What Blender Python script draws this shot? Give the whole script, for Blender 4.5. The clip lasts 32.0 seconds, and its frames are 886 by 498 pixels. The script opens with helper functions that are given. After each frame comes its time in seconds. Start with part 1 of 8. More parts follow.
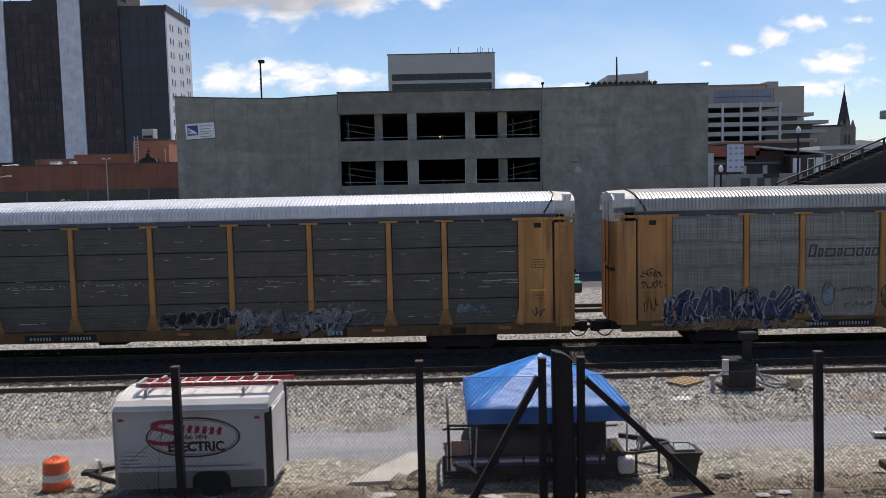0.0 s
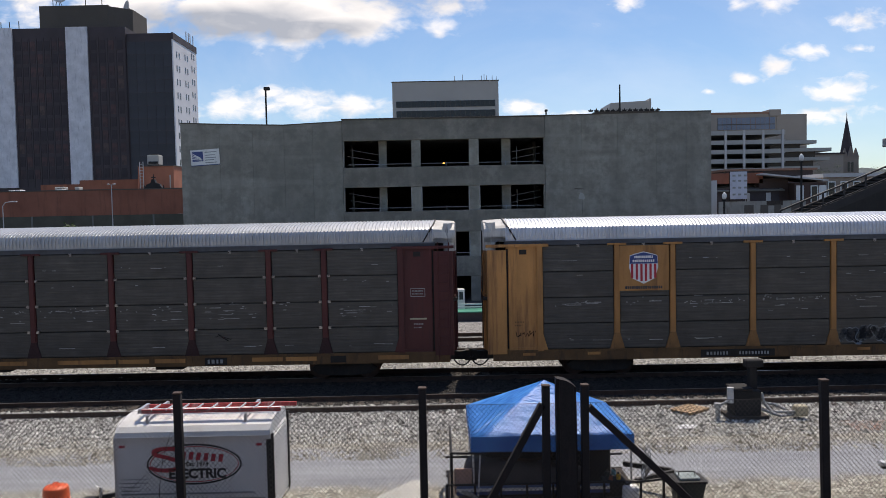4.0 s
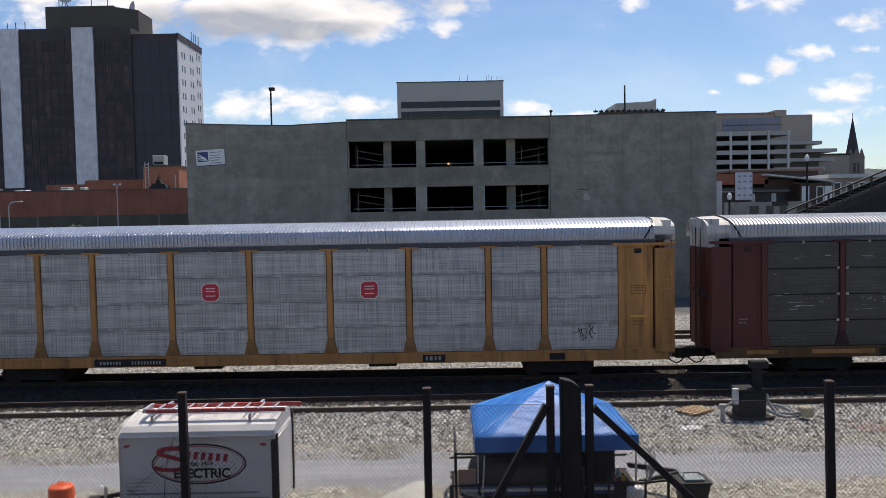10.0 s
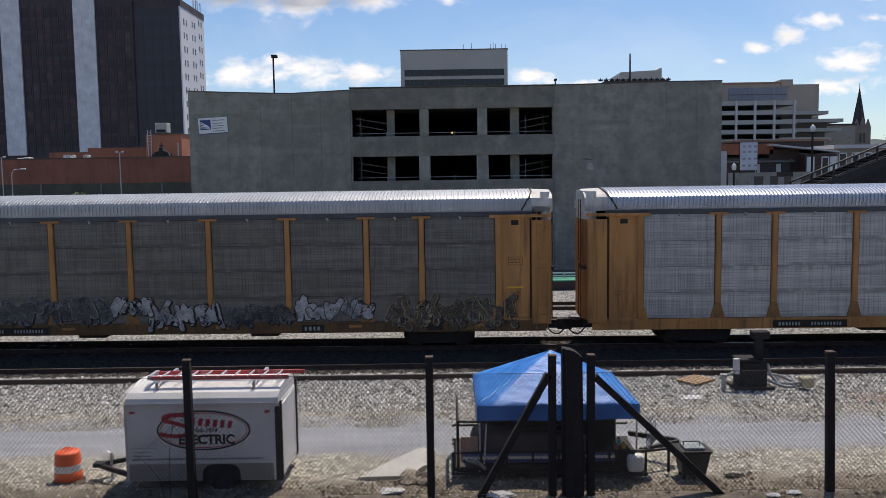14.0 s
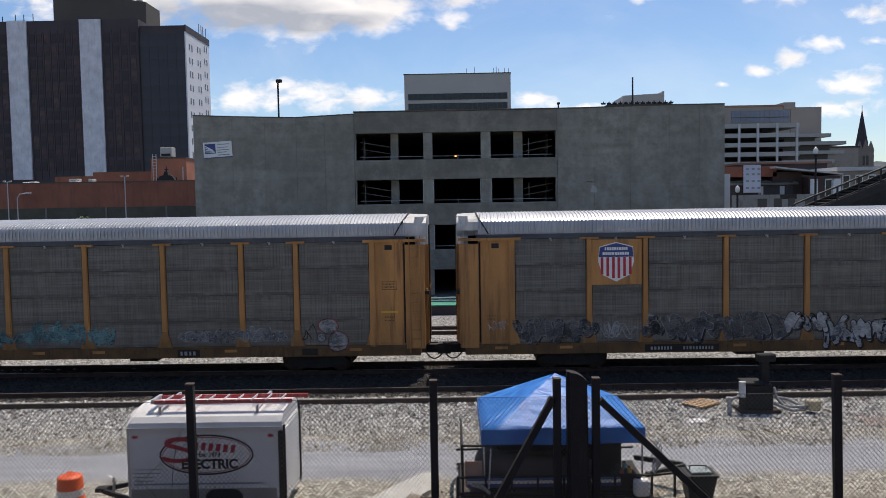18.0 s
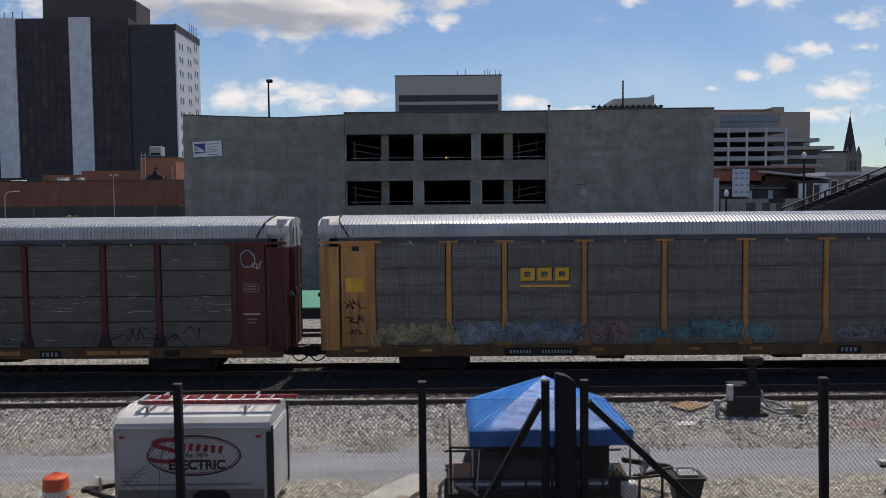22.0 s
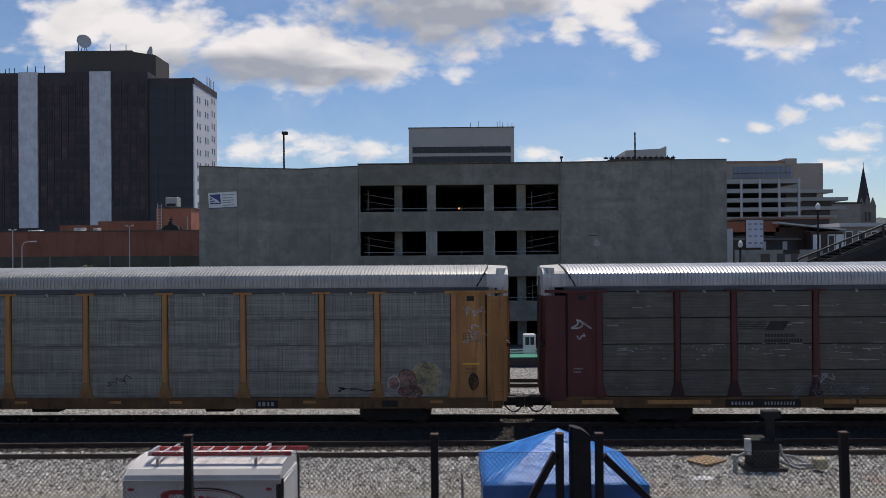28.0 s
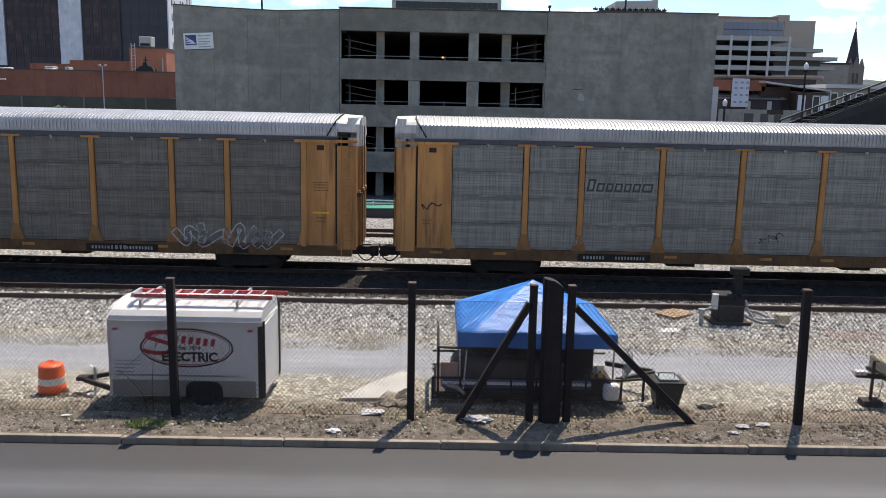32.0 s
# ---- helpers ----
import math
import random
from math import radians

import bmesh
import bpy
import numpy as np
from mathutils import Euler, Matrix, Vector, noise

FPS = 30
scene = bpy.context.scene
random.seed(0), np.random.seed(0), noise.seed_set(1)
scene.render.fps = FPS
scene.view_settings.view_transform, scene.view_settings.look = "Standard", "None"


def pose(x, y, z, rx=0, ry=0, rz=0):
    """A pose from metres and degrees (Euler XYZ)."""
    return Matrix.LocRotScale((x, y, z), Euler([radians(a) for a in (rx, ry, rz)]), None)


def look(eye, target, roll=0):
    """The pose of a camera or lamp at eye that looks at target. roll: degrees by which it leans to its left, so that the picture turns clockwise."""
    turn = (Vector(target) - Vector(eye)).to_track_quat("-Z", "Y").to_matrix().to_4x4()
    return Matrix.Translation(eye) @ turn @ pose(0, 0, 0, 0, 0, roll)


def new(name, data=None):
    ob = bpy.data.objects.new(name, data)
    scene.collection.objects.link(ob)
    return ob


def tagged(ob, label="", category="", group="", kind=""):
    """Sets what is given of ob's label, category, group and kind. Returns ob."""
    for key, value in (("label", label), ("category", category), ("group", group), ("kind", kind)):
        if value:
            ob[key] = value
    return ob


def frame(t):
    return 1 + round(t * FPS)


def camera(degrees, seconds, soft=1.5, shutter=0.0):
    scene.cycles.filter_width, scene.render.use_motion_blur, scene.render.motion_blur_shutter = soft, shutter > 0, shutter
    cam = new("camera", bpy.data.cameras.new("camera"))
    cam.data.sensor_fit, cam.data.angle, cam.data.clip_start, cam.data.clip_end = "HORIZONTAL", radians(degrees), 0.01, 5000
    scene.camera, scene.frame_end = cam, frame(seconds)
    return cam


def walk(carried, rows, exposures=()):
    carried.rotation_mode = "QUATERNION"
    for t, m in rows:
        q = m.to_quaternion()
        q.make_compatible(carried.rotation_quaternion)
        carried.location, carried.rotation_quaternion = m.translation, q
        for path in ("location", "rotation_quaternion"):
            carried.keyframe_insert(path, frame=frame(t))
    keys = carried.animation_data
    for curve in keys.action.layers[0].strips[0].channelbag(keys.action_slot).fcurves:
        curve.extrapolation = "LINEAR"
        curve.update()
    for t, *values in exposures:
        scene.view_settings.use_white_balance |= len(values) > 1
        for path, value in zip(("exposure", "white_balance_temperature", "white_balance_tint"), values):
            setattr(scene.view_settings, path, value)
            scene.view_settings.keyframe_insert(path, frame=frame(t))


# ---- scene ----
cam = camera(56.0, 32.0, soft=0.85)
EYE = 6.4
# seconds, yaw, pitch, roll of the held camera, which stands in one place
TURNS = [
    (0, -0.49, -4.73, 1.28), (0.5, -0.55, -4.92, 1.32), (1, -0.26, -3.44, 1.15), (1.5, -0.29, -3.24, 1.02), (2, -0.21, -2.75, 1.09),
    (2.5, -0.26, -2.98, 1.15), (3, -0.24, -2.94, 1.14), (3.5, -0.24, -2.93, 1.13), (5.5, -0.24, -2.87, 1.14), (6, -0.25, -3.01, 1.17),
    (6.5, -0.35, -3.62, 1.16), (7, -0.32, -3.94, 1.21), (7.5, -0.28, -3.75, 1.22), (8, -0.32, -3.53, 1.21), (8.5, -0.23, -3.25, 1.21),
    (9, -0.07, -3.06, 1.16), (9.5, 0.05, -3.03, 1.12), (10, 0.08, -2.88, 1.07), (10.5, 0.13, -2.72, 1.03), (11, 0.25, -2.58, 1.04),
    (11.5, 0.38, -1.94, 0.86), (12, 0.87, -0.36, 0.41), (12.5, 1.01, 3.84, 0.70), (13, 0.90, -0.08, 0.79), (13.5, 0.33, -5.08, 0.82),
    (15.5, 0.32, -4.27, 0.89), (16, 0.39, -4.11, 0.95), (16.5, 0.45, -3.87, 0.96), (17, 0.48, -3.71, 0.96), (17.5, 0.51, -3.55, 1.00),
    (18, 0.56, -3.40, 0.98), (18.5, 0.64, -3.02, 0.94), (19, 0.65, -3.25, 0.88), (19.5, 0.51, -4.05, 0.86), (20, 0.33, -7.86, 0.26),
    (20.5, 0.39, -7.99, 0.02), (21, 0.27, -4.96, -0.74), (21.5, -0.01, -3.55, -0.01), (22, -0.12, -3.30, 0.54), (22.5, 0.15, -3.92, 0.48),
    (23, 0.30, -2.96, 0.48), (23.5, 0.33, -2.49, 0.57), (24, 0.44, -2.02, 0.29), (24.5, 0.49, -1.55, -0.36), (25, 0.58, -0.68, -0.03),
    (25.5, 0.61, -0.55, 0.20), (27.5, 0.77, 0.08, 0.41), (28, 0.77, 0.18, 0.45), (28.5, 0.85, 1.07, 0.40), (29, 0.79, 0.80, 0.41),
    (29.5, 0.42, -2.61, 0.35), (30, 0.23, -7.74, -0.32), (30.5, 0.20, -12.45, -0.50), (31, 0.06, -12.69, -0.37), (31.5, -0.08, -10.55, -1.00),
    (32, -0.44, -9.99, -1.17),
]
EXPOSURES = [(0, 0.08, 7250, 14), (3.5, 0.04, 7200, 14), (9, 0.04, 7250, 14), (11.5, -0.1, 7100, 14), (12.5, -0.62, 6700, 14), (13, -0.53, 6700, 14), (13.5, -0.05, 7150, 14), (19, 0.05, 7150, 14), (20.5, 0.2, 7350, 14), (21, 0.15, 7350, 14), (21.5, -0.26, 7150, 14), (22, -0.3, 7150, 14), (23, 0.0, 7150, 14), (24, -0.06, 7100, 14), (25, -0.22, 7050, 14), (29, -0.35, 6950, 14), (29.5, -0.1, 7050, 14), (30, 0.35, 7250, 16), (30.5, 0.95, 7450, 13), (31, 0.97, 7450, 13), (32, 0.53, 7350, 13)]
walk(cam, [(t, pose(0, 0, EYE, 90 + pitch, roll, yaw)) for t, yaw, pitch, roll in TURNS], EXPOSURES)

# ---- sky, clouds and sun ----
SUN_AZ, SUN_EL = 25.0, 65.0      # degrees to the right of straight ahead, and above the horizon


def world_sky():
    w = bpy.data.worlds.new("sky")
    scene.world = w
    w.use_nodes = True
    nt = w.node_tree
    nt.nodes.clear()
    N, L = nt.nodes.new, nt.links.new
    out, bg = N("ShaderNodeOutputWorld"), N("ShaderNodeBackground")
    sky = N("ShaderNodeTexSky")
    sky.sky_type, sky.sun_disc = 'NISHITA', False
    sky.sun_elevation, sky.sun_rotation = radians(SUN_EL), radians(SUN_AZ)
    sky.air_density, sky.dust_density, sky.ozone_density = 1.0, 0.2, 3.8
    co = N("ShaderNodeTexCoord")
    sep = N("ShaderNodeSeparateXYZ")
    L(co.outputs["Generated"], sep.inputs[0])

    def m(op, a, b=0.0, c=0.0):
        n = N("ShaderNodeMath")
        n.operation = op
        for i, v in enumerate((a, b, c)):
            if isinstance(v, (int, float)):
                n.inputs[i].default_value = v
            else:
                L(v, n.inputs[i])
        return n.outputs[0]
    # flat map of the sky: sideways and upwards over the distance ahead
    ahead = m('MAXIMUM', m('ABSOLUTE', sep.outputs[1]), 0.02)
    u, v = m('DIVIDE', sep.outputs[0], ahead), m('DIVIDE', sep.outputs[2], ahead)
    uv = N("ShaderNodeCombineXYZ")
    L(u, uv.inputs[0]), L(m('MULTIPLY', v, 1.7), uv.inputs[1]), L(m('MULTIPLY', m('SIGN', sep.outputs[1]), 3.0), uv.inputs[2])
    def cloud_noise(scale, detail, rough, shift=(0, 0, 0)):
        n, mv = N("ShaderNodeTexNoise"), N("ShaderNodeVectorMath")
        mv.operation = 'ADD'
        mv.inputs[1].default_value = shift
        L(uv.outputs[0], mv.inputs[0]), L(mv.outputs[0], n.inputs["Vector"])
        n.inputs["Scale"].default_value, n.inputs["Detail"].default_value, n.inputs["Roughness"].default_value = scale, detail, rough
        n.inputs["Distortion"].default_value = 0.35
        return n.outputs[0]
    def lobes(scale, shift=(0, 0, 0)):
        """Rounded heads like those of a cauliflower, on a bent map."""
        bend, mv, vo = N("ShaderNodeTexNoise"), N("ShaderNodeVectorMath"), N("ShaderNodeTexVoronoi")
        bend.inputs["Scale"].default_value, bend.inputs["Detail"].default_value = 24.0, 4.0
        mv.operation, mv.inputs[1].default_value = 'MULTIPLY_ADD', (0.05, 0.05, 0)
        L(uv.outputs[0], bend.inputs["Vector"]), L(bend.outputs["Color"], mv.inputs[0])
        sv = N("ShaderNodeVectorMath")
        sv.operation, sv.inputs[1].default_value = 'ADD', shift
        L(uv.outputs[0], sv.inputs[0]), L(sv.outputs[0], mv.inputs[2])
        vo.feature, vo.inputs["Smoothness"].default_value, vo.inputs["Scale"].default_value = 'SMOOTH_F1', 0.35, scale
        L(mv.outputs[0], vo.inputs["Vector"])
        return vo.outputs["Distance"]
    big, puff, veil = cloud_noise(9.0, 6.0, 0.52), cloud_noise(46.0, 4.0, 0.55), cloud_noise(3.2, 6.0, 0.6, (7, 3, 0))
    head, small_head = lobes(22.0), lobes(52.0)
    # the same billows a little nearer the sun, to tell lit edges from shaded folds
    big_up, head_up = cloud_noise(9.0, 6.0, 0.52, (0.008, 0.03, 0)), lobes(22.0, (0.004, 0.014, 0))
    fold = m('ADD', m('MULTIPLY', m('SUBTRACT', big, big_up), 1.3), m('MULTIPLY', m('SUBTRACT', head_up, head), 0.35))
    rag = m('ADD', m('ADD', m('MULTIPLY', m('SUBTRACT', big, 0.5), 2.4), m('MULTIPLY', m('SUBTRACT', puff, 0.5), 0.7)), m('ADD', m('MULTIPLY', m('SUBTRACT', 0.45, head), 0.7), m('MULTIPLY', m('SUBTRACT', 0.45, small_head), 0.35)))
    # cloud banks: middle and half-size in that map
    flat = N("ShaderNodeCombineXYZ")
    L(u, flat.inputs[0]), L(v, flat.inputs[1])

    def bank(rows):
        total = None
        for cu, cv, ru, rv in rows:
            n, d = N("ShaderNodeVectorMath"), N("ShaderNodeVectorMath")
            n.operation, d.operation = 'MULTIPLY_ADD', 'DOT_PRODUCT'
            L(flat.outputs[0], n.inputs[0])
            n.inputs[1].default_value, n.inputs[2].default_value = (1 / ru, 1 / rv, 0), (-cu / ru, -cv / rv, 0)
            L(n.outputs[0], d.inputs[0]), L(n.outputs[0], d.inputs[1])
            total = d.outputs["Value"] if total is None else m('MINIMUM', total, d.outputs["Value"])
        return m('SUBTRACT', 1.0, m('SQRT', total))
    front = m('GREATER_THAN', sep.outputs[1], 0.0)
    banks = m('ADD', m('MULTIPLY', m('MAXIMUM', bank([c for c in CLOUDS if c[3] > 0.016]), -1.5), front), m('MULTIPLY', m('SUBTRACT', 1.0, front), -1.1))
    cover = N("ShaderNodeMapRange")
    cover.interpolation_type = 'SMOOTHSTEP'
    L(m('ADD', banks, rag), cover.inputs[0])
    cover.inputs[1].default_value, cover.inputs[2].default_value = -0.42, 0.42
    wisps = N("ShaderNodeMapRange")
    wisps.interpolation_type = 'SMOOTHSTEP'
    L(m('ADD', m('ADD', bank([c for c in CLOUDS if c[3] <= 0.016]), m('MULTIPLY', rag, 0.9)), m('MULTIPLY', m('SUBTRACT', puff, 0.5), 1.6)), wisps.inputs[0])
    wisps.inputs[1].default_value, wisps.inputs[2].default_value, wisps.inputs[4].default_value = -0.55, 1.0, 0.9
    wisp = m('MULTIPLY', wisps.outputs[0], front)
    # grey bellies where the bank is thick
    shade = N("ShaderNodeMapRange")
    L(m('ADD', m('MAXIMUM', bank(BELLIES), -0.5), m('MULTIPLY', m('SUBTRACT', big, 0.5), 1.2)), shade.inputs[0])
    shade.inputs[1].default_value, shade.inputs[2].default_value, shade.inputs[3].default_value, shade.inputs[4].default_value = -0.5, 0.35, 1.0, 0.05
    white = N("ShaderNodeMix")
    white.data_type = 'RGBA'
    L(m('MAXIMUM', m('MINIMUM', m('ADD', shade.outputs[0], fold), 1.05), 0.0), white.inputs[0])
    white.inputs["A"].default_value, white.inputs["B"].default_value = (*CLOUD_GREY, 1), (*CLOUD_WHITE, 1)
    mix = N("ShaderNodeMix")
    mix.data_type = 'RGBA'
    thin = N("ShaderNodeMapRange")
    L(veil, thin.inputs[0])
    thin.inputs[1].default_value, thin.inputs[2].default_value, thin.inputs[3].default_value, thin.inputs[4].default_value = 0.42, 0.75, 0.0, 0.18
    L(m('MAXIMUM', m('MAXIMUM', m('MULTIPLY', cover.outputs[0], 0.95), wisp), thin.outputs[0]), mix.inputs[0])
    tint = N("ShaderNodeVectorMath")
    tint.operation = 'MULTIPLY'
    tint.inputs[1].default_value = SKY_TINT
    L(sky.outputs[0], tint.inputs[0])
    L(tint.outputs[0], mix.inputs["A"]), L(white.outputs["Result"], mix.inputs["B"])
    L(mix.outputs["Result"], bg.inputs[0])
    bg.inputs[1].default_value = SKY_STRENGTH
    L(bg.outputs[0], out.inputs[0])


SKY_STRENGTH = 0.104
SKY_TINT = (0.92, 1.06, 1.22)
CLOUD_GREY = (4.2, 4.7, 5.6)
CLOUD_WHITE = (10.6, 10.7, 10.9)
CLOUDS = [(-0.428, 0.282, 0.084, 0.034), (-0.33, 0.256, 0.111, 0.042), (-0.225, 0.24, 0.104, 0.041), (-0.129, 0.225, 0.09, 0.027), (-0.004, 0.31, 0.131, 0.074), (0.1, 0.336, 0.137, 0.067), (0.182, 0.296, 0.058, 0.039), (0.14, 0.265, 0.027, 0.021), (0.394,
          0.292, 0.065, 0.05), (0.299, 0.312, 0.061, 0.014), (0.47, 0.34, 0.088, 0.042), (0.227, 0.24, 0.015, 0.009), (0.009, 0.235, 0.038, 0.011),
          (0.364, 0.146, 0.022, 0.006), (0.403, 0.158, 0.016, 0.009), (0.446, 0.176, 0.027, 0.01), (0.502, 0.21, 0.03, 0.012), (0.504, 0.178, 0.017,
          0.005), (-0.17, 0.13, 0.041, 0.015), (-0.109, 0.12, 0.055, 0.014), (-0.242, 0.127, 0.045, 0.015), (-0.198, 0.139, 0.021, 0.008), (0.099,
          0.117, 0.029, 0.009), (0.16, 0.107, 0.03, 0.005), (0.323, 0.131, 0.01, 0.005), (0.481, 0.129, 0.04, 0.015), (0.453, 0.102, 0.054, 0.012),
          (0.238, 0.355, 0.041, 0.011)]
CLOUDS = CLOUDS + [(-0.28, 0.25, 0.08, 0.036), (-0.38, 0.262, 0.06, 0.03)]
BELLIES = [(-0.018, 0.29, 0.117, 0.05), (-0.073, 0.3, 0.062, 0.042), (-0.29, 0.222, 0.13, 0.02), (0.06, 0.3, 0.06, 0.03), (0.4, 0.27, 0.06, 0.02), (-0.15, 0.212, 0.07, 0.012)]
world_sky()
sun = new("sun", bpy.data.lights.new("sun", 'SUN'))
sun.data.energy, sun.data.angle, sun.data.color = 4.2, radians(0.53), (1.0, 0.96, 0.9)
_a, _e = radians(SUN_AZ), radians(SUN_EL)
sun.matrix_world = look((60 * math.sin(_a) * math.cos(_e), 60 * math.cos(_a) * math.cos(_e), 60 * math.sin(_e)), (0, 0, 0))


# ---- materials ----
def nodes_of(name):
    mt = bpy.data.materials.new(name)
    mt.use_nodes = True
    nt = mt.node_tree
    return mt, nt, nt.nodes["Principled BSDF"]


def coords(nt, kind="Object", scale=(1, 1, 1)):
    c, mp = nt.nodes.new("ShaderNodeTexCoord"), nt.nodes.new("ShaderNodeMapping")
    mp.inputs["Scale"].default_value = scale
    nt.links.new(c.outputs[kind], mp.inputs["Vector"])
    return mp.outputs[0]


def noise_node(nt, vec, scale, detail=4.0, rough=0.55):
    n = nt.nodes.new("ShaderNodeTexNoise")
    n.inputs["Scale"].default_value, n.inputs["Detail"].default_value, n.inputs["Roughness"].default_value = scale, detail, rough
    nt.links.new(vec, n.inputs["Vector"])
    return n.outputs[0]


def ramp(nt, fac, lo, hi, a=0.0, b=1.0):
    n = nt.nodes.new("ShaderNodeMapRange")
    nt.links.new(fac, n.inputs[0])
    for i, v in enumerate((lo, hi, a, b)):
        n.inputs[i + 1].default_value = v
    return n.outputs[0]


def mixc(nt, fac, a, b, mode='MIX'):
    n = nt.nodes.new("ShaderNodeMix")
    n.data_type, n.blend_type = 'RGBA', mode
    for sock, v in ((n.inputs[0], fac), (n.inputs["A"], a), (n.inputs["B"], b)):
        if isinstance(v, (int, float)):
            sock.default_value = v
        elif isinstance(v, tuple):
            sock.default_value = (*v, 1.0)
        else:
            nt.links.new(v, sock)
    return n.outputs["Result"]


def math_node(nt, op, a, b=0.0):
    n = nt.nodes.new("ShaderNodeMath")
    n.operation = op
    for i, v in enumerate((a, b)):
        if isinstance(v, (int, float)):
            n.inputs[i].default_value = v
        else:
            nt.links.new(v, n.inputs[i])
    return n.outputs[0]


def bump(nt, bsdf, height, strength=0.3, dist=0.02):
    b = nt.nodes.new("ShaderNodeBump")
    b.inputs["Strength"].default_value, b.inputs["Distance"].default_value = strength, dist
    nt.links.new(height, b.inputs["Height"])
    nt.links.new(b.outputs[0], bsdf.inputs["Normal"])


def surface(name, col, rough=0.6, metal=0.0, var=0.25, scale=1.5, grain=40.0, dirt=None, dirt_amount=0.4, streak=1.0, bumps=0.15, piece=0.0):
    """A worn surface: patches at one scale, grain at another, dirt that runs down it."""
    mt, nt, b = nodes_of(name)
    vec = coords(nt, "Object", (1, 1, streak))
    big, small = noise_node(nt, vec, scale, 6), noise_node(nt, coords(nt), grain, 3)
    dark = tuple(c * (1 - var) for c in col)
    light = tuple(min(1, c * (1 + var * 0.7)) for c in col)
    c = mixc(nt, ramp(nt, big, 0.3, 0.7), dark, light)
    c = mixc(nt, ramp(nt, small, 0.25, 0.75, 0.0, var * 0.7), c, dark)
    if dirt:
        d = noise_node(nt, coords(nt, "Object", (2.1, 2.1, 0.5 * streak)), scale * 1.7, 8, 0.65)
        c = mixc(nt, ramp(nt, d, 0.52, 0.72, 0.0, dirt_amount), c, dirt)
    if piece:
        o = nt.nodes.new("ShaderNodeObjectInfo")
        c = mixc(nt, ramp(nt, o.outputs["Random"], 0, 1, 0.0, piece), c, tuple(x * 0.35 for x in col))
    nt.links.new(c, b.inputs["Base Color"])
    nt.links.new(ramp(nt, small, 0.2, 0.8, max(0.05, rough - 0.12), min(1, rough + 0.12)), b.inputs["Roughness"])
    b.inputs["Metallic"].default_value = metal
    if bumps:
        bump(nt, b, small, bumps, 0.01)
    return mt


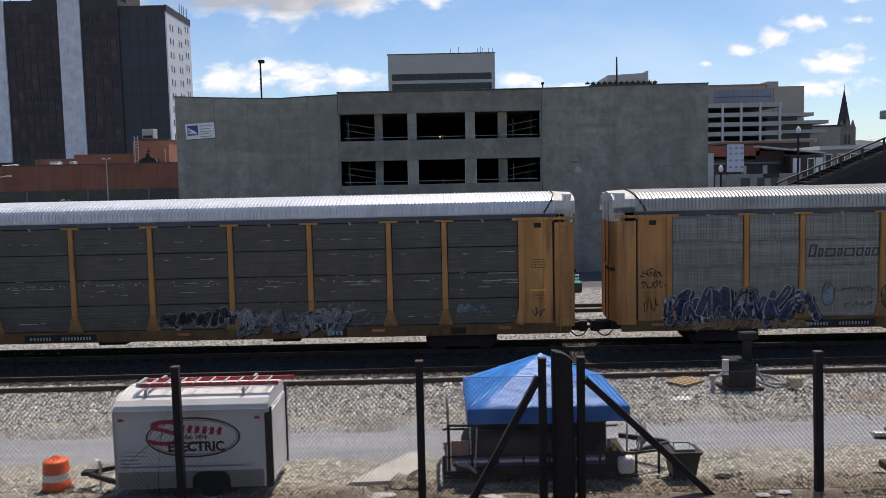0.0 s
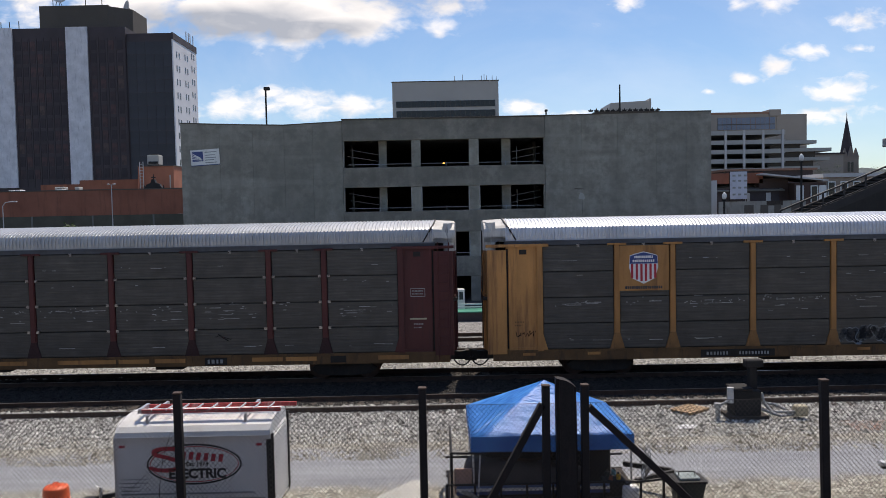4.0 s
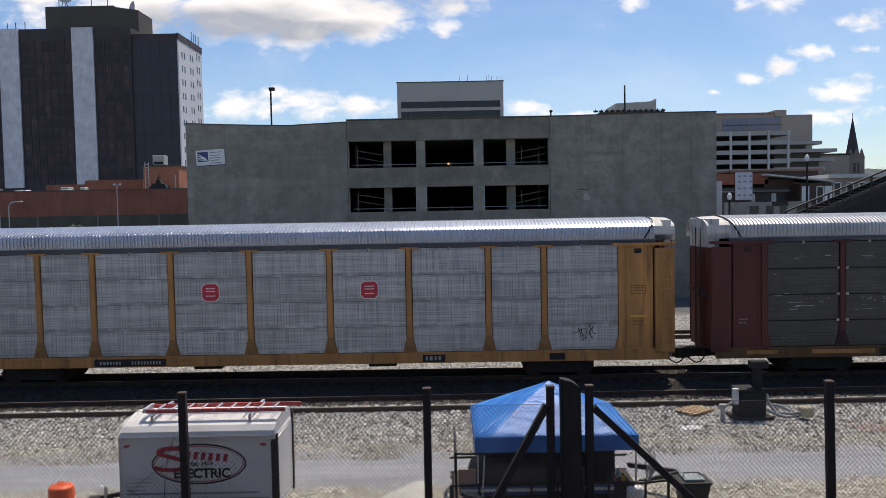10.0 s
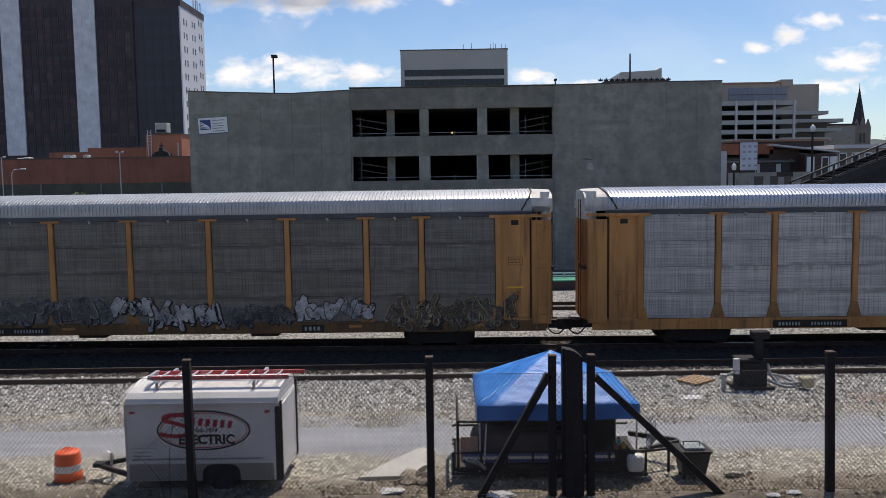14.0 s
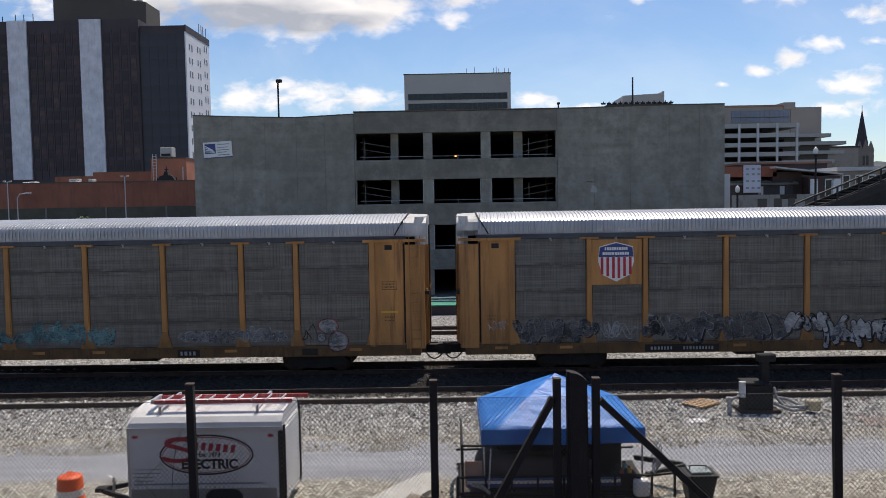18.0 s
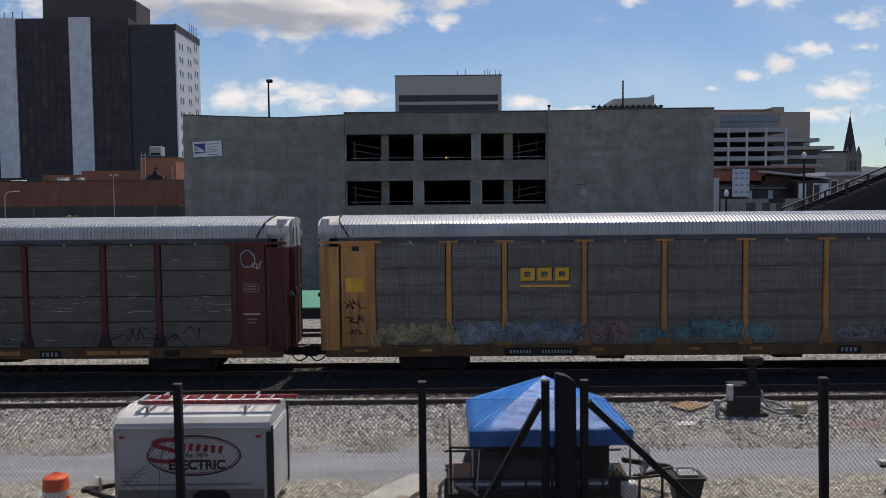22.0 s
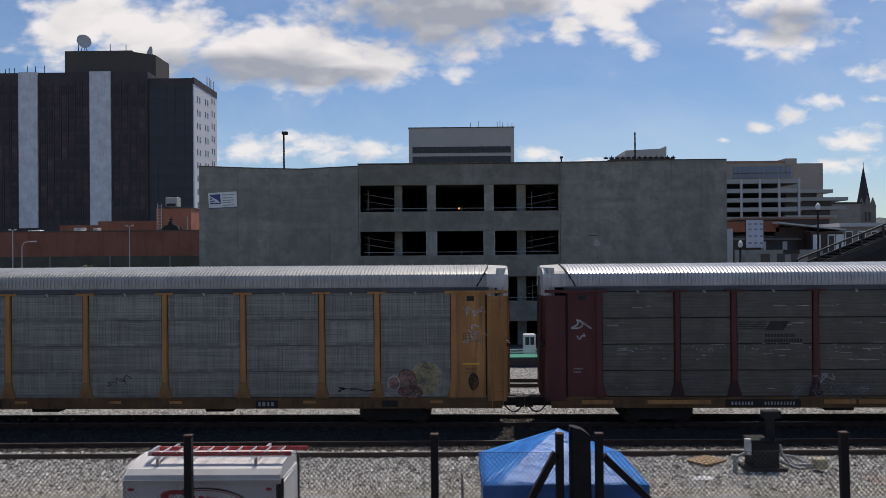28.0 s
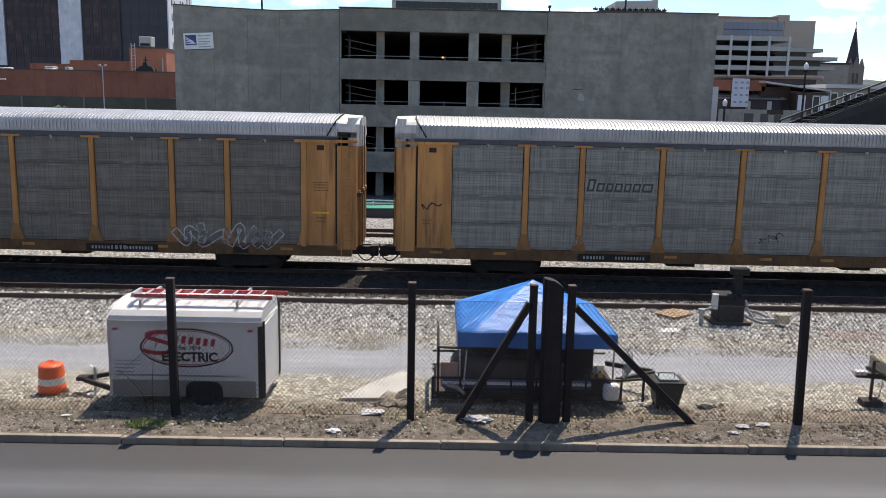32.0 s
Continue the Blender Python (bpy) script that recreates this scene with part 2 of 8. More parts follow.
def car_panel(name, col, plaid=0.6, rough=0.5, metal=0.3, grime=(0.05, 0.05, 0.05), grime_amount=0.5, ribbed=False):
    """Galvanised sheet of a car side. Perforated kind: fine upright and level rows of holes in patches between smooth laps.
    Ribbed kind: shallow level ribs with worn edges. Each sheet has a tone of its own."""
    mt, nt, b = nodes_of(name)
    o = nt.nodes.new("ShaderNodeObjectInfo")
    shift = nt.nodes.new("ShaderNodeVectorMath")
    shift.operation = 'MULTIPLY_ADD'
    shift.inputs[1].default_value = (37.0, 0.0, 0.0)
    nt.links.new(o.outputs["Random"], shift.inputs[0])
    co = nt.nodes.new("ShaderNodeTexCoord")
    nt.links.new(co.outputs["Object"], shift.inputs[2])
    vec = shift.outputs[0]
    sep, raw = nt.nodes.new("ShaderNodeSeparateXYZ"), nt.nodes.new("ShaderNodeSeparateXYZ")
    nt.links.new(vec, sep.inputs[0]), nt.links.new(co.outputs["Object"], raw.inputs[0])

    def stretched(sx, sz, scale, detail=3):
        mp = nt.nodes.new("ShaderNodeMapping")
        mp.inputs["Scale"].default_value = (sx, 1, sz)
        nt.links.new(vec, mp.inputs["Vector"])
        return noise_node(nt, mp.outputs[0], scale, detail, 0.65)
    cloud = stretched(0.8, 0.8, 1.6, 5)
    fine = stretched(1, 1, 30, 3)
    if ribbed:
        line = math_node(nt, 'PINGPONG', math_node(nt, 'MULTIPLY', raw.outputs[2], 8.5), 0.5)
        worn = stretched(0.25, 3.0, 3.0, 5)
        c = mixc(nt, ramp(nt, line, 0.0, 0.14, 0.35, 0.0), col, tuple(x * 0.35 for x in col))
        c = mixc(nt, ramp(nt, worn, 0.54, 0.72, 0, 0.5), c, tuple(min(1, x * 2.2) for x in col))
        c = mixc(nt, ramp(nt, stretched(0.5, 9.0, 1.5, 5), 0.5, 0.7, 0, 0.45), c, tuple(min(1, x * 1.8) for x in col))
        c = mixc(nt, ramp(nt, stretched(0.4, 14.0, 1.3, 4), 0.48, 0.66, 0, 0.5), c, tuple(x * 0.45 for x in col))
        c = mixc(nt, ramp(nt, cloud, 0.4, 0.75, 0, grime_amount), c, grime)
        height = line
    else:
        up = math_node(nt, 'PINGPONG', math_node(nt, 'MULTIPLY', sep.outputs[0], 9.2), 0.5)
        lv = math_node(nt, 'PINGPONG', math_node(nt, 'MULTIPLY', raw.outputs[2], 10.2), 0.5)
        upm = math_node(nt, 'MULTIPLY', ramp(nt, up, 0.06, 0.16, 1, 0), ramp(nt, stretched(1.0, 0.25, 2.4), 0.4, 0.58))
        lvm = math_node(nt, 'MULTIPLY', ramp(nt, lv, 0.06, 0.16, 1, 0), ramp(nt, stretched(0.25, 1.0, 2.8), 0.4, 0.56))
        edge = math_node(nt, 'ABSOLUTE', math_node(nt, 'SUBTRACT', raw.outputs[2], 0.465))
        inside = ramp(nt, edge, 0.365, 0.375, 1, 0)
        rows = math_node(nt, 'MULTIPLY', math_node(nt, 'MAXIMUM', upm, lvm), inside)
        c = mixc(nt, ramp(nt, stretched(0.2, 1.2, 5), 0.4, 0.6, 0, 0.35), col, tuple(min(1, x * 1.45) for x in col))
        c = mixc(nt, ramp(nt, stretched(1.2, 0.1, 4), 0.45, 0.65, 0, 0.3), c, tuple(x * 0.6 for x in col))
        c = mixc(nt, ramp(nt, stretched(14, 0.35, 1.0, 4), 0.42, 0.68, 0, 0.6), c, tuple(x * 0.42 for x in col))
        c = mixc(nt, ramp(nt, stretched(0.3, 16, 1.0, 4), 0.5, 0.72, 0, 0.6), c, tuple(x * 0.4 for x in col))
        c = mixc(nt, ramp(nt, stretched(0.5, 0.5, 1.3, 4), 0.5, 0.75, 0, 0.5), c, tuple(min(1, x * 1.5) for x in col))
        c = mixc(nt, ramp(nt, stretched(7.0, 0.12, 1.0, 5), 0.47, 0.62, 0, 0.55 * plaid), c, tuple(x * 0.3 for x in col))
        c = mixc(nt, ramp(nt, stretched(2.2, 0.2, 1.0, 4), 0.5, 0.66, 0, 0.4 * plaid), c, tuple(x * 0.45 for x in col))
        c = mixc(nt, ramp(nt, stretched(0.12, 3.0, 1.7, 3), 0.46, 0.6, 0, 0.4), c, tuple(min(1, x * 1.45) for x in col))
        c = mixc(nt, ramp(nt, stretched(0.15, 22.0, 1.0, 3), 0.5, 0.64, 0, 0.3 * plaid), c, tuple(x * 0.35 for x in col))
        c = mixc(nt, math_node(nt, 'MULTIPLY', rows, plaid * 0.6), c, tuple(x * 0.22 for x in col))
        lap = mixc(nt, ramp(nt, stretched(0.7, 1.0, 1.6, 3), 0.42, 0.6), tuple(x * 0.55 for x in col), c)
        c = mixc(nt, inside, lap, c)
        c = mixc(nt, ramp(nt, cloud, 0.45, 0.8, 0, grime_amount), c, grime)
        height = math_node(nt, 'SUBTRACT', 1.0, rows)
    c = mixc(nt, ramp(nt, o.outputs["Random"], 0, 1, 0, 0.3), c, tuple(x * 0.55 for x in col))
    nt.links.new(c, b.inputs["Base Color"])
    nt.links.new(ramp(nt, fine, 0.2, 0.8, rough - 0.12, rough + 0.15), b.inputs["Roughness"])
    b.inputs["Metallic"].default_value = metal
    bump(nt, b, math_node(nt, 'ADD', height, math_node(nt, 'MULTIPLY', fine, 0.15)), 0.35, 0.012)
    return mt

M = {}
M["yellow"] = surface("rail_yellow", (0.52, 0.25, 0.078), 0.65, 0, 0.35, 1.3, 26, (0.13, 0.055, 0.03), 0.85, 0.3, 0.1, 0.3)
M["yellow_dirty"] = surface("dirty_yellow", (0.15, 0.08, 0.03), 0.7, 0, 0.4, 1.2, 20, (0.03, 0.022, 0.018), 0.85, 1.0)
M["yellow_foot"] = surface("grimy_yellow", (0.3, 0.15, 0.05), 0.7, 0, 0.4, 2.2, 20, (0.06, 0.035, 0.022), 0.9, 0.6)
M["red"] = surface("oxide_red", (0.105, 0.022, 0.02), 0.6, 0, 0.3, 0.8, 30, (0.03, 0.018, 0.017), 0.55, 0.35, 0.1, 0.2)
M["panel_dark"] = car_panel("weathered_panel", (0.088, 0.082, 0.07), 0.3, 0.55, 0.1, (0.042, 0.037, 0.032), 0.6, True)
M["panel_worn"] = car_panel("worn_panel", (0.118, 0.112, 0.096), 0.3, 0.5, 0.15, (0.05, 0.045, 0.04), 0.65, True)
M["panel_grey"] = car_panel("grey_panel", (0.175, 0.17, 0.15), 0.6, 0.55, 0.2, (0.1, 0.08, 0.06), 0.7)
M["panel_ferro"] = car_panel("pale_panel", (0.255, 0.265, 0.24), 0.7, 0.5, 0.25, (0.17, 0.18, 0.17), 0.4)
M["panel_white"] = car_panel("bright_panel", (0.5, 0.515, 0.51), 0.75, 0.45, 0.25, (0.3, 0.3, 0.29), 0.3)
M["galv"] = surface("galvanised_roof", (0.49, 0.5, 0.505), 0.42, 0.5, 0.16, 0.6, 18, (0.28, 0.28, 0.28), 0.35, 1.0, 0.1)
M["galv_bright"] = surface("bright_galvanised_roof", (0.66, 0.68, 0.71), 0.45, 0.35, 0.12, 0.6, 18, (0.3, 0.31, 0.33), 0.3, 1.0, 0.1)
M["galv_new"] = surface("new_galvanised_roof", (0.52, 0.55, 0.6), 0.32, 0.75, 0.14, 0.6, 18, (0.3, 0.32, 0.35), 0.3, 1.0, 0.1)
M["galv_dull"] = surface("dull_galvanised_roof", (0.43, 0.43, 0.41), 0.45, 0.45, 0.18, 0.6, 18, (0.2, 0.2, 0.19), 0.45, 1.0, 0.1)
M["roof_flange"] = surface("grimy_roof_flange", (0.085, 0.092, 0.105), 0.6, 0.1, 0.25, 1.2, 25, (0.04, 0.04, 0.04), 0.5)
M["hood_peeled"] = surface("peeling_white_paint", (0.55, 0.55, 0.53), 0.6, 0, 0.25, 1.5, 30, (0.04, 0.03, 0.028), 1.0, 1.0)
M["hood_white"] = surface("grimy_white_paint", (0.58, 0.57, 0.53), 0.55, 0, 0.2, 1.5, 30, (0.25, 0.22, 0.18), 0.7, 0.5)
M["white"] = surface("white_paint", (0.78, 0.78, 0.76), 0.45, 0, 0.08, 1.5, 30, (0.45, 0.42, 0.38), 0.3)
M["black"] = surface("black_steel", (0.018, 0.017, 0.016), 0.6, 0.2, 0.4, 2, 30, (0.05, 0.035, 0.025), 0.5)
M["under"] = surface("underframe_grime", (0.03, 0.027, 0.025), 0.8, 0, 0.4, 2, 20, (0.06, 0.045, 0.03), 0.6)
M["steel"] = surface("worn_steel", (0.42, 0.41, 0.4), 0.3, 0.9, 0.2, 3, 40)
M["rust"] = surface("rail_rust", (0.075, 0.045, 0.032), 0.75, 0.1, 0.4, 4, 60, (0.035, 0.022, 0.018), 0.6)
M["tie"] = surface("creosoted_timber", (0.055, 0.042, 0.033), 0.85, 0, 0.4, 3, 40, (0.12, 0.1, 0.085), 0.4)
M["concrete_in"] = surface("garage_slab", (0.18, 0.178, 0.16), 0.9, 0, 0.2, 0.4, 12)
M["kerb"] = surface("kerb_concrete", (0.29, 0.25, 0.19), 0.9, 0, 0.35, 1.5, 40, (0.08, 0.07, 0.06), 0.7)
M["brick"] = surface("brick_wall", (0.31, 0.115, 0.07), 0.85, 0, 0.25, 0.5, 20, (0.12, 0.06, 0.04), 0.5, 0.6)
M["brick_orange"] = surface("orange_brick", (0.4, 0.15, 0.09), 0.85, 0, 0.2, 0.5, 20)
M["glass_dark"] = surface("dark_glass", (0.012, 0.013, 0.016), 0.22, 0, 0.3, 0.4, 3, None, 0, 1, 0.0)
M["dark_wall"] = surface("dark_cladding", (0.068, 0.052, 0.056), 0.7, 0, 0.3, 0.2, 5)
M["pale_stone"] = surface("pale_stone", (0.55, 0.54, 0.53), 0.8, 0, 0.1, 0.15, 3, (0.4, 0.39, 0.38), 0.3)
M["clinic"] = surface("clinic_stone", (0.33, 0.29, 0.25), 0.8, 0, 0.1, 0.1, 3)
M["patchy"] = surface("patchy_render", (0.34, 0.32, 0.28), 0.85, 0, 0.25, 0.5, 6, (0.16, 0.12, 0.09), 0.8)
M["church"] = surface("church_stone", (0.24, 0.2, 0.17), 0.85, 0, 0.2, 0.3, 4)
M["office"] = surface("office_stone", (0.5, 0.465, 0.415), 0.8, 0, 0.08, 0.1, 3)
M["deck"] = surface("deck_concrete", (0.42, 0.41, 0.38), 0.85, 0, 0.1, 0.1, 3)
M["blue_tarp"] = None
M["post"] = surface("creosote_post", (0.022, 0.017, 0.015), 0.88, 0, 0.4, 2, 30, (0.05, 0.03, 0.024), 0.5)
M["wire"] = surface("fence_wire", (0.075, 0.07, 0.066), 0.7, 0.2, 0.3, 4, 40)
M["orange"] = surface("orange_plastic", (0.9, 0.14, 0.04), 0.45, 0, 0.1, 3, 30, (0.4, 0.1, 0.04), 0.3)
M["ladder_red"] = surface("ladder_fibreglass", (0.46, 0.06, 0.055), 0.55, 0, 0.25, 3, 40, (0.58, 0.42, 0.4), 0.85)
M["alu"] = surface("aluminium", (0.7, 0.71, 0.72), 0.35, 0.8, 0.1, 4, 50)
M["rubber"] = surface("tyre_rubber", (0.02, 0.02, 0.02), 0.85, 0, 0.3, 6, 60)
M["brown_cover"] = surface("brown_cover", (0.075, 0.058, 0.05), 0.7, 0, 0.3, 2.5, 20)
M["pink_board"] = surface("pinkish_board", (0.5, 0.31, 0.24), 0.8, 0, 0.2, 4, 40)
M["blue_side"] = surface("faded_blue_board", (0.12, 0.2, 0.42), 0.6, 0, 0.25, 2, 20)
M["guard_grey"] = surface("lower_guard", (0.36, 0.34, 0.3), 0.5, 0.1, 0.15, 1.5, 20, (0.26, 0.24, 0.21), 0.6)
M["trailer_white"] = surface("trailer_skin", (0.8, 0.79, 0.76), 0.45, 0.0, 0.06, 1.0, 30, (0.5, 0.45, 0.38), 0.45, 0.35)
M["wood"] = surface("bare_wood", (0.42, 0.29, 0.17), 0.8, 0, 0.25, 5, 60)
M["graffiti_white"] = surface("white_spray", (0.5, 0.51, 0.52), 0.6, 0, 0.3, 3, 30, (0.2, 0.2, 0.2), 0.6)
M["graffiti_grey"] = surface("grey_spray", (0.33, 0.34, 0.34), 0.6, 0, 0.2, 3, 30)
M["graffiti_teal"] = surface("teal_spray", (0.16, 0.33, 0.36), 0.6, 0, 0.3, 3, 30)
M["graffiti_cream"] = surface("cream_spray", (0.45, 0.4, 0.28), 0.6, 0, 0.3, 3, 30)
M["graffiti_black"] = surface("black_spray", (0.02, 0.02, 0.025), 0.6, 0, 0.3, 3, 30)
M["logo_red"] = surface("logo_red", (0.5, 0.03, 0.05), 0.5, 0, 0.15, 3, 30)
M["logo_blue"] = surface("logo_blue", (0.04, 0.07, 0.22), 0.5, 0, 0.15, 3, 30)
M["logo_yellow"] = surface("logo_yellow", (0.72, 0.4, 0.04), 0.5, 0, 0.15, 3, 30)
M["logo_grey"] = surface("logo_grey", (0.035, 0.045, 0.055), 0.5, 0, 0.15, 3, 30)
M["green"] = surface("green_sheet", (0.05, 0.3, 0.2), 0.5, 0, 0.2, 1, 20)
M["dark_green"] = surface("dark_green_paint", (0.014, 0.026, 0.024), 0.5, 0, 0.2, 2, 30)
M["weed"] = surface("weed_leaf", (0.15, 0.21, 0.05), 0.7, 0, 0.3, 4, 40)
M["leaf"] = surface("tree_leaf", (0.06, 0.1, 0.03), 0.7, 0, 0.4, 2, 30)
M["red_dirty"] = surface("grimy_red", (0.05, 0.017, 0.016), 0.75, 0, 0.4, 1.2, 20, (0.02, 0.016, 0.015), 0.8)
M["scuff"] = surface("scuffed_metal", (0.36, 0.36, 0.35), 0.5, 0.2, 0.4, 5, 40)
M["compressor"] = surface("dull_yellow_paint", (0.34, 0.31, 0.2), 0.5, 0, 0.15, 2, 20, (0.1, 0.08, 0.06), 0.5)
M["slab"] = surface("pale_slab", (0.5, 0.49, 0.45), 0.9, 0, 0.15, 1.2, 25, (0.3, 0.27, 0.22), 0.5)
M["bin_lid"] = surface("pale_bin_lid", (0.3, 0.36, 0.35), 0.5, 0, 0.15, 3, 30)
M["machine_black"] = surface("flat_black_paint", (0.009, 0.009, 0.01), 0.85, 0, 0.3, 2, 30)
M["ridge"] = surface("far_woods", (0.05, 0.068, 0.07), 0.9, 0, 0.3, 0.02, 0.2)
M["sheet_white"] = surface("printed_sheet", (0.6, 0.61, 0.68), 0.8, 0, 0.1, 1, 10)
M["brick_dark"] = surface("dark_brick", (0.09, 0.055, 0.045), 0.85, 0, 0.25, 0.5, 12)
M["brick_beige"] = surface("beige_brick", (0.3, 0.24, 0.19), 0.85, 0, 0.2, 0.4, 12)


def tarp():
    mt, nt, b = nodes_of("blue_tarpaulin")
    vec = coords(nt)
    n = noise_node(nt, vec, 2.2, 5, 0.6)
    f = noise_node(nt, vec, 60, 2)
    nt.links.new(mixc(nt, ramp(nt, n, 0.35, 0.7), (0.015, 0.15, 0.5), (0.05, 0.28, 0.72)), b.inputs["Base Color"])
    b.inputs["Roughness"].default_value = 0.42
    w = noise_node(nt, coords(nt, "Object", (1.0, 2.5, 1.0)), 1.6, 5, 0.6)
    bump(nt, b, math_node(nt, 'ADD', w, math_node(nt, 'MULTIPLY', f, 0.03)), 0.8, 0.12)
    return mt


M["blue_tarp"] = tarp()


def ground_material():
    """Dirt verge, pale gravel, a grey worn lane, stone ballast, with ragged borders between them."""
    mt, nt, b = nodes_of("yard_ground")
    vec = coords(nt)
    sep = nt.nodes.new("ShaderNodeSeparateXYZ")
    nt.links.new(vec, sep.inputs[0])
    wob = noise_node(nt, vec, 0.5, 5, 0.6)
    y = math_node(nt, 'ADD', sep.outputs[1], ramp(nt, wob, 0, 1, -1.0, 1.0))
    peb = nt.nodes.new("ShaderNodeTexVoronoi")
    peb.inputs["Scale"].default_value = 13
    nt.links.new(vec, peb.inputs["Vector"])
    fine = noise_node(nt, vec, 45, 4, 0.7)
    mid = noise_node(nt, vec, 3.0, 6, 0.65)
    tone = nt.nodes.new("ShaderNodeSeparateColor")
    nt.links.new(peb.outputs["Color"], tone.inputs[0])
    dirt = mixc(nt, ramp(nt, mid, 0.35, 0.65), (0.13, 0.1, 0.075), (0.3, 0.25, 0.19))
    dirt = mixc(nt, ramp(nt, fine, 0.4, 0.75, 0, 0.6), dirt, (0.08, 0.065, 0.05))
    grav = mixc(nt, ramp(nt, tone.outputs[0], 0.1, 0.9), (0.15, 0.14, 0.115), (0.58, 0.56, 0.475))
    grav = mixc(nt, ramp(nt, mid, 0.45, 0.7, 0, 0.5), grav, (0.42, 0.35, 0.26))
    lane = mixc(nt, ramp(nt, noise_node(nt, coords(nt, "Object", (0.12, 2.2, 1)), 1.6, 5, 0.6), 0.35, 0.65), (0.25, 0.26, 0.28), (0.39, 0.405, 0.425))
    lane = mixc(nt, ramp(nt, tone.outputs[1], 0.3, 1, 0, 0.35), lane, (0.25, 0.25, 0.25))
    stone = mixc(nt, ramp(nt, tone.outputs[2], 0, 1), (0.04, 0.038, 0.036), (0.42, 0.405, 0.38))
    # oil-stained stone, blackened further by the train's shade put into its colour
    oil_and_shade = mixc(nt, ramp(nt, tone.outputs[2], 0, 1), (0.006, 0.0055, 0.005), (0.035, 0.032, 0.028))
    c = mixc(nt, ramp(nt, y, 16.6, 17.4), dirt, grav)
    c = mixc(nt, ramp(nt, y, 18.6, 19.2), c, lane)
    c = mixc(nt, ramp(nt, y, 21.5, 22.2), c, grav)
    c = mixc(nt, ramp(nt, y, 23.4, 24.0), c, stone)
    # this near-black band also paints in the shadow before the train
    c = mixc(nt, ramp(nt, sep.outputs[1], 26.3, 27.2), c, oil_and_shade)
    # paler ground behind the train: the sunlit strip brightened by colour
    c = mixc(nt, ramp(nt, sep.outputs[1], 31.8, 32.2), c, mixc(nt, ramp(nt, tone.outputs[2], 0, 1), (0.15, 0.147, 0.137), (0.5, 0.49, 0.46)))
    c = mixc(nt, ramp(nt, y, 38.0, 39.0), c, stone)
    c = mixc(nt, ramp(nt, y, 47.0, 48.5), c, (0.09, 0.09, 0.092))
    nt.links.new(c, b.inputs["Base Color"])
    b.inputs["Roughness"].default_value = 0.95
    bump(nt, b, math_node(nt, 'ADD', peb.outputs["Distance"], fine), 0.7, 0.03)
    return mt


def asphalt_material():
    mt, nt, b = nodes_of("street_asphalt")
    vec = coords(nt)
    lanes = noise_node(nt, coords(nt, "Object", (0.012, 0.8, 1)), 1.0, 3, 0.6)
    fine, patch = noise_node(nt, vec, 90, 3, 0.8), noise_node(nt, vec, 1.1, 6, 0.7)
    c = mixc(nt, ramp(nt, lanes, 0.38, 0.6), (0.032, 0.033, 0.036), (0.102, 0.106, 0.111))
    c = mixc(nt, ramp(nt, patch, 0.45, 0.75, 0, 0.35), c, (0.055, 0.055, 0.058))
    sep = nt.nodes.new("ShaderNodeSeparateXYZ")
    nt.links.new(vec, sep.inputs[0])
    c = mixc(nt, ramp(nt, math_node(nt, 'ADD', sep.outputs[1], ramp(nt, noise_node(nt, vec, 0.6, 4), 0, 1, -0.3, 0.3)), 13.3, 14.2), c, (0.038, 0.037, 0.038))
    c = mixc(nt, ramp(nt, fine, 0.55, 0.8, 0, 0.5), c, (0.2, 0.2, 0.2))
    nt.links.new(c, b.inputs["Base Color"])
    b.inputs["Roughness"].default_value = 0.6
    bump(nt, b, fine, 0.4, 0.01)
    return mt


def stone_material(name, a, c2):
    mt, nt, b = nodes_of(name)
    g = nt.nodes.new("ShaderNodeNewGeometry")
    c = mixc(nt, g.outputs["Random Per Island"], a, c2)
    nt.links.new(c, b.inputs["Base Color"])
    b.inputs["Roughness"].default_value = 0.9
    return mt


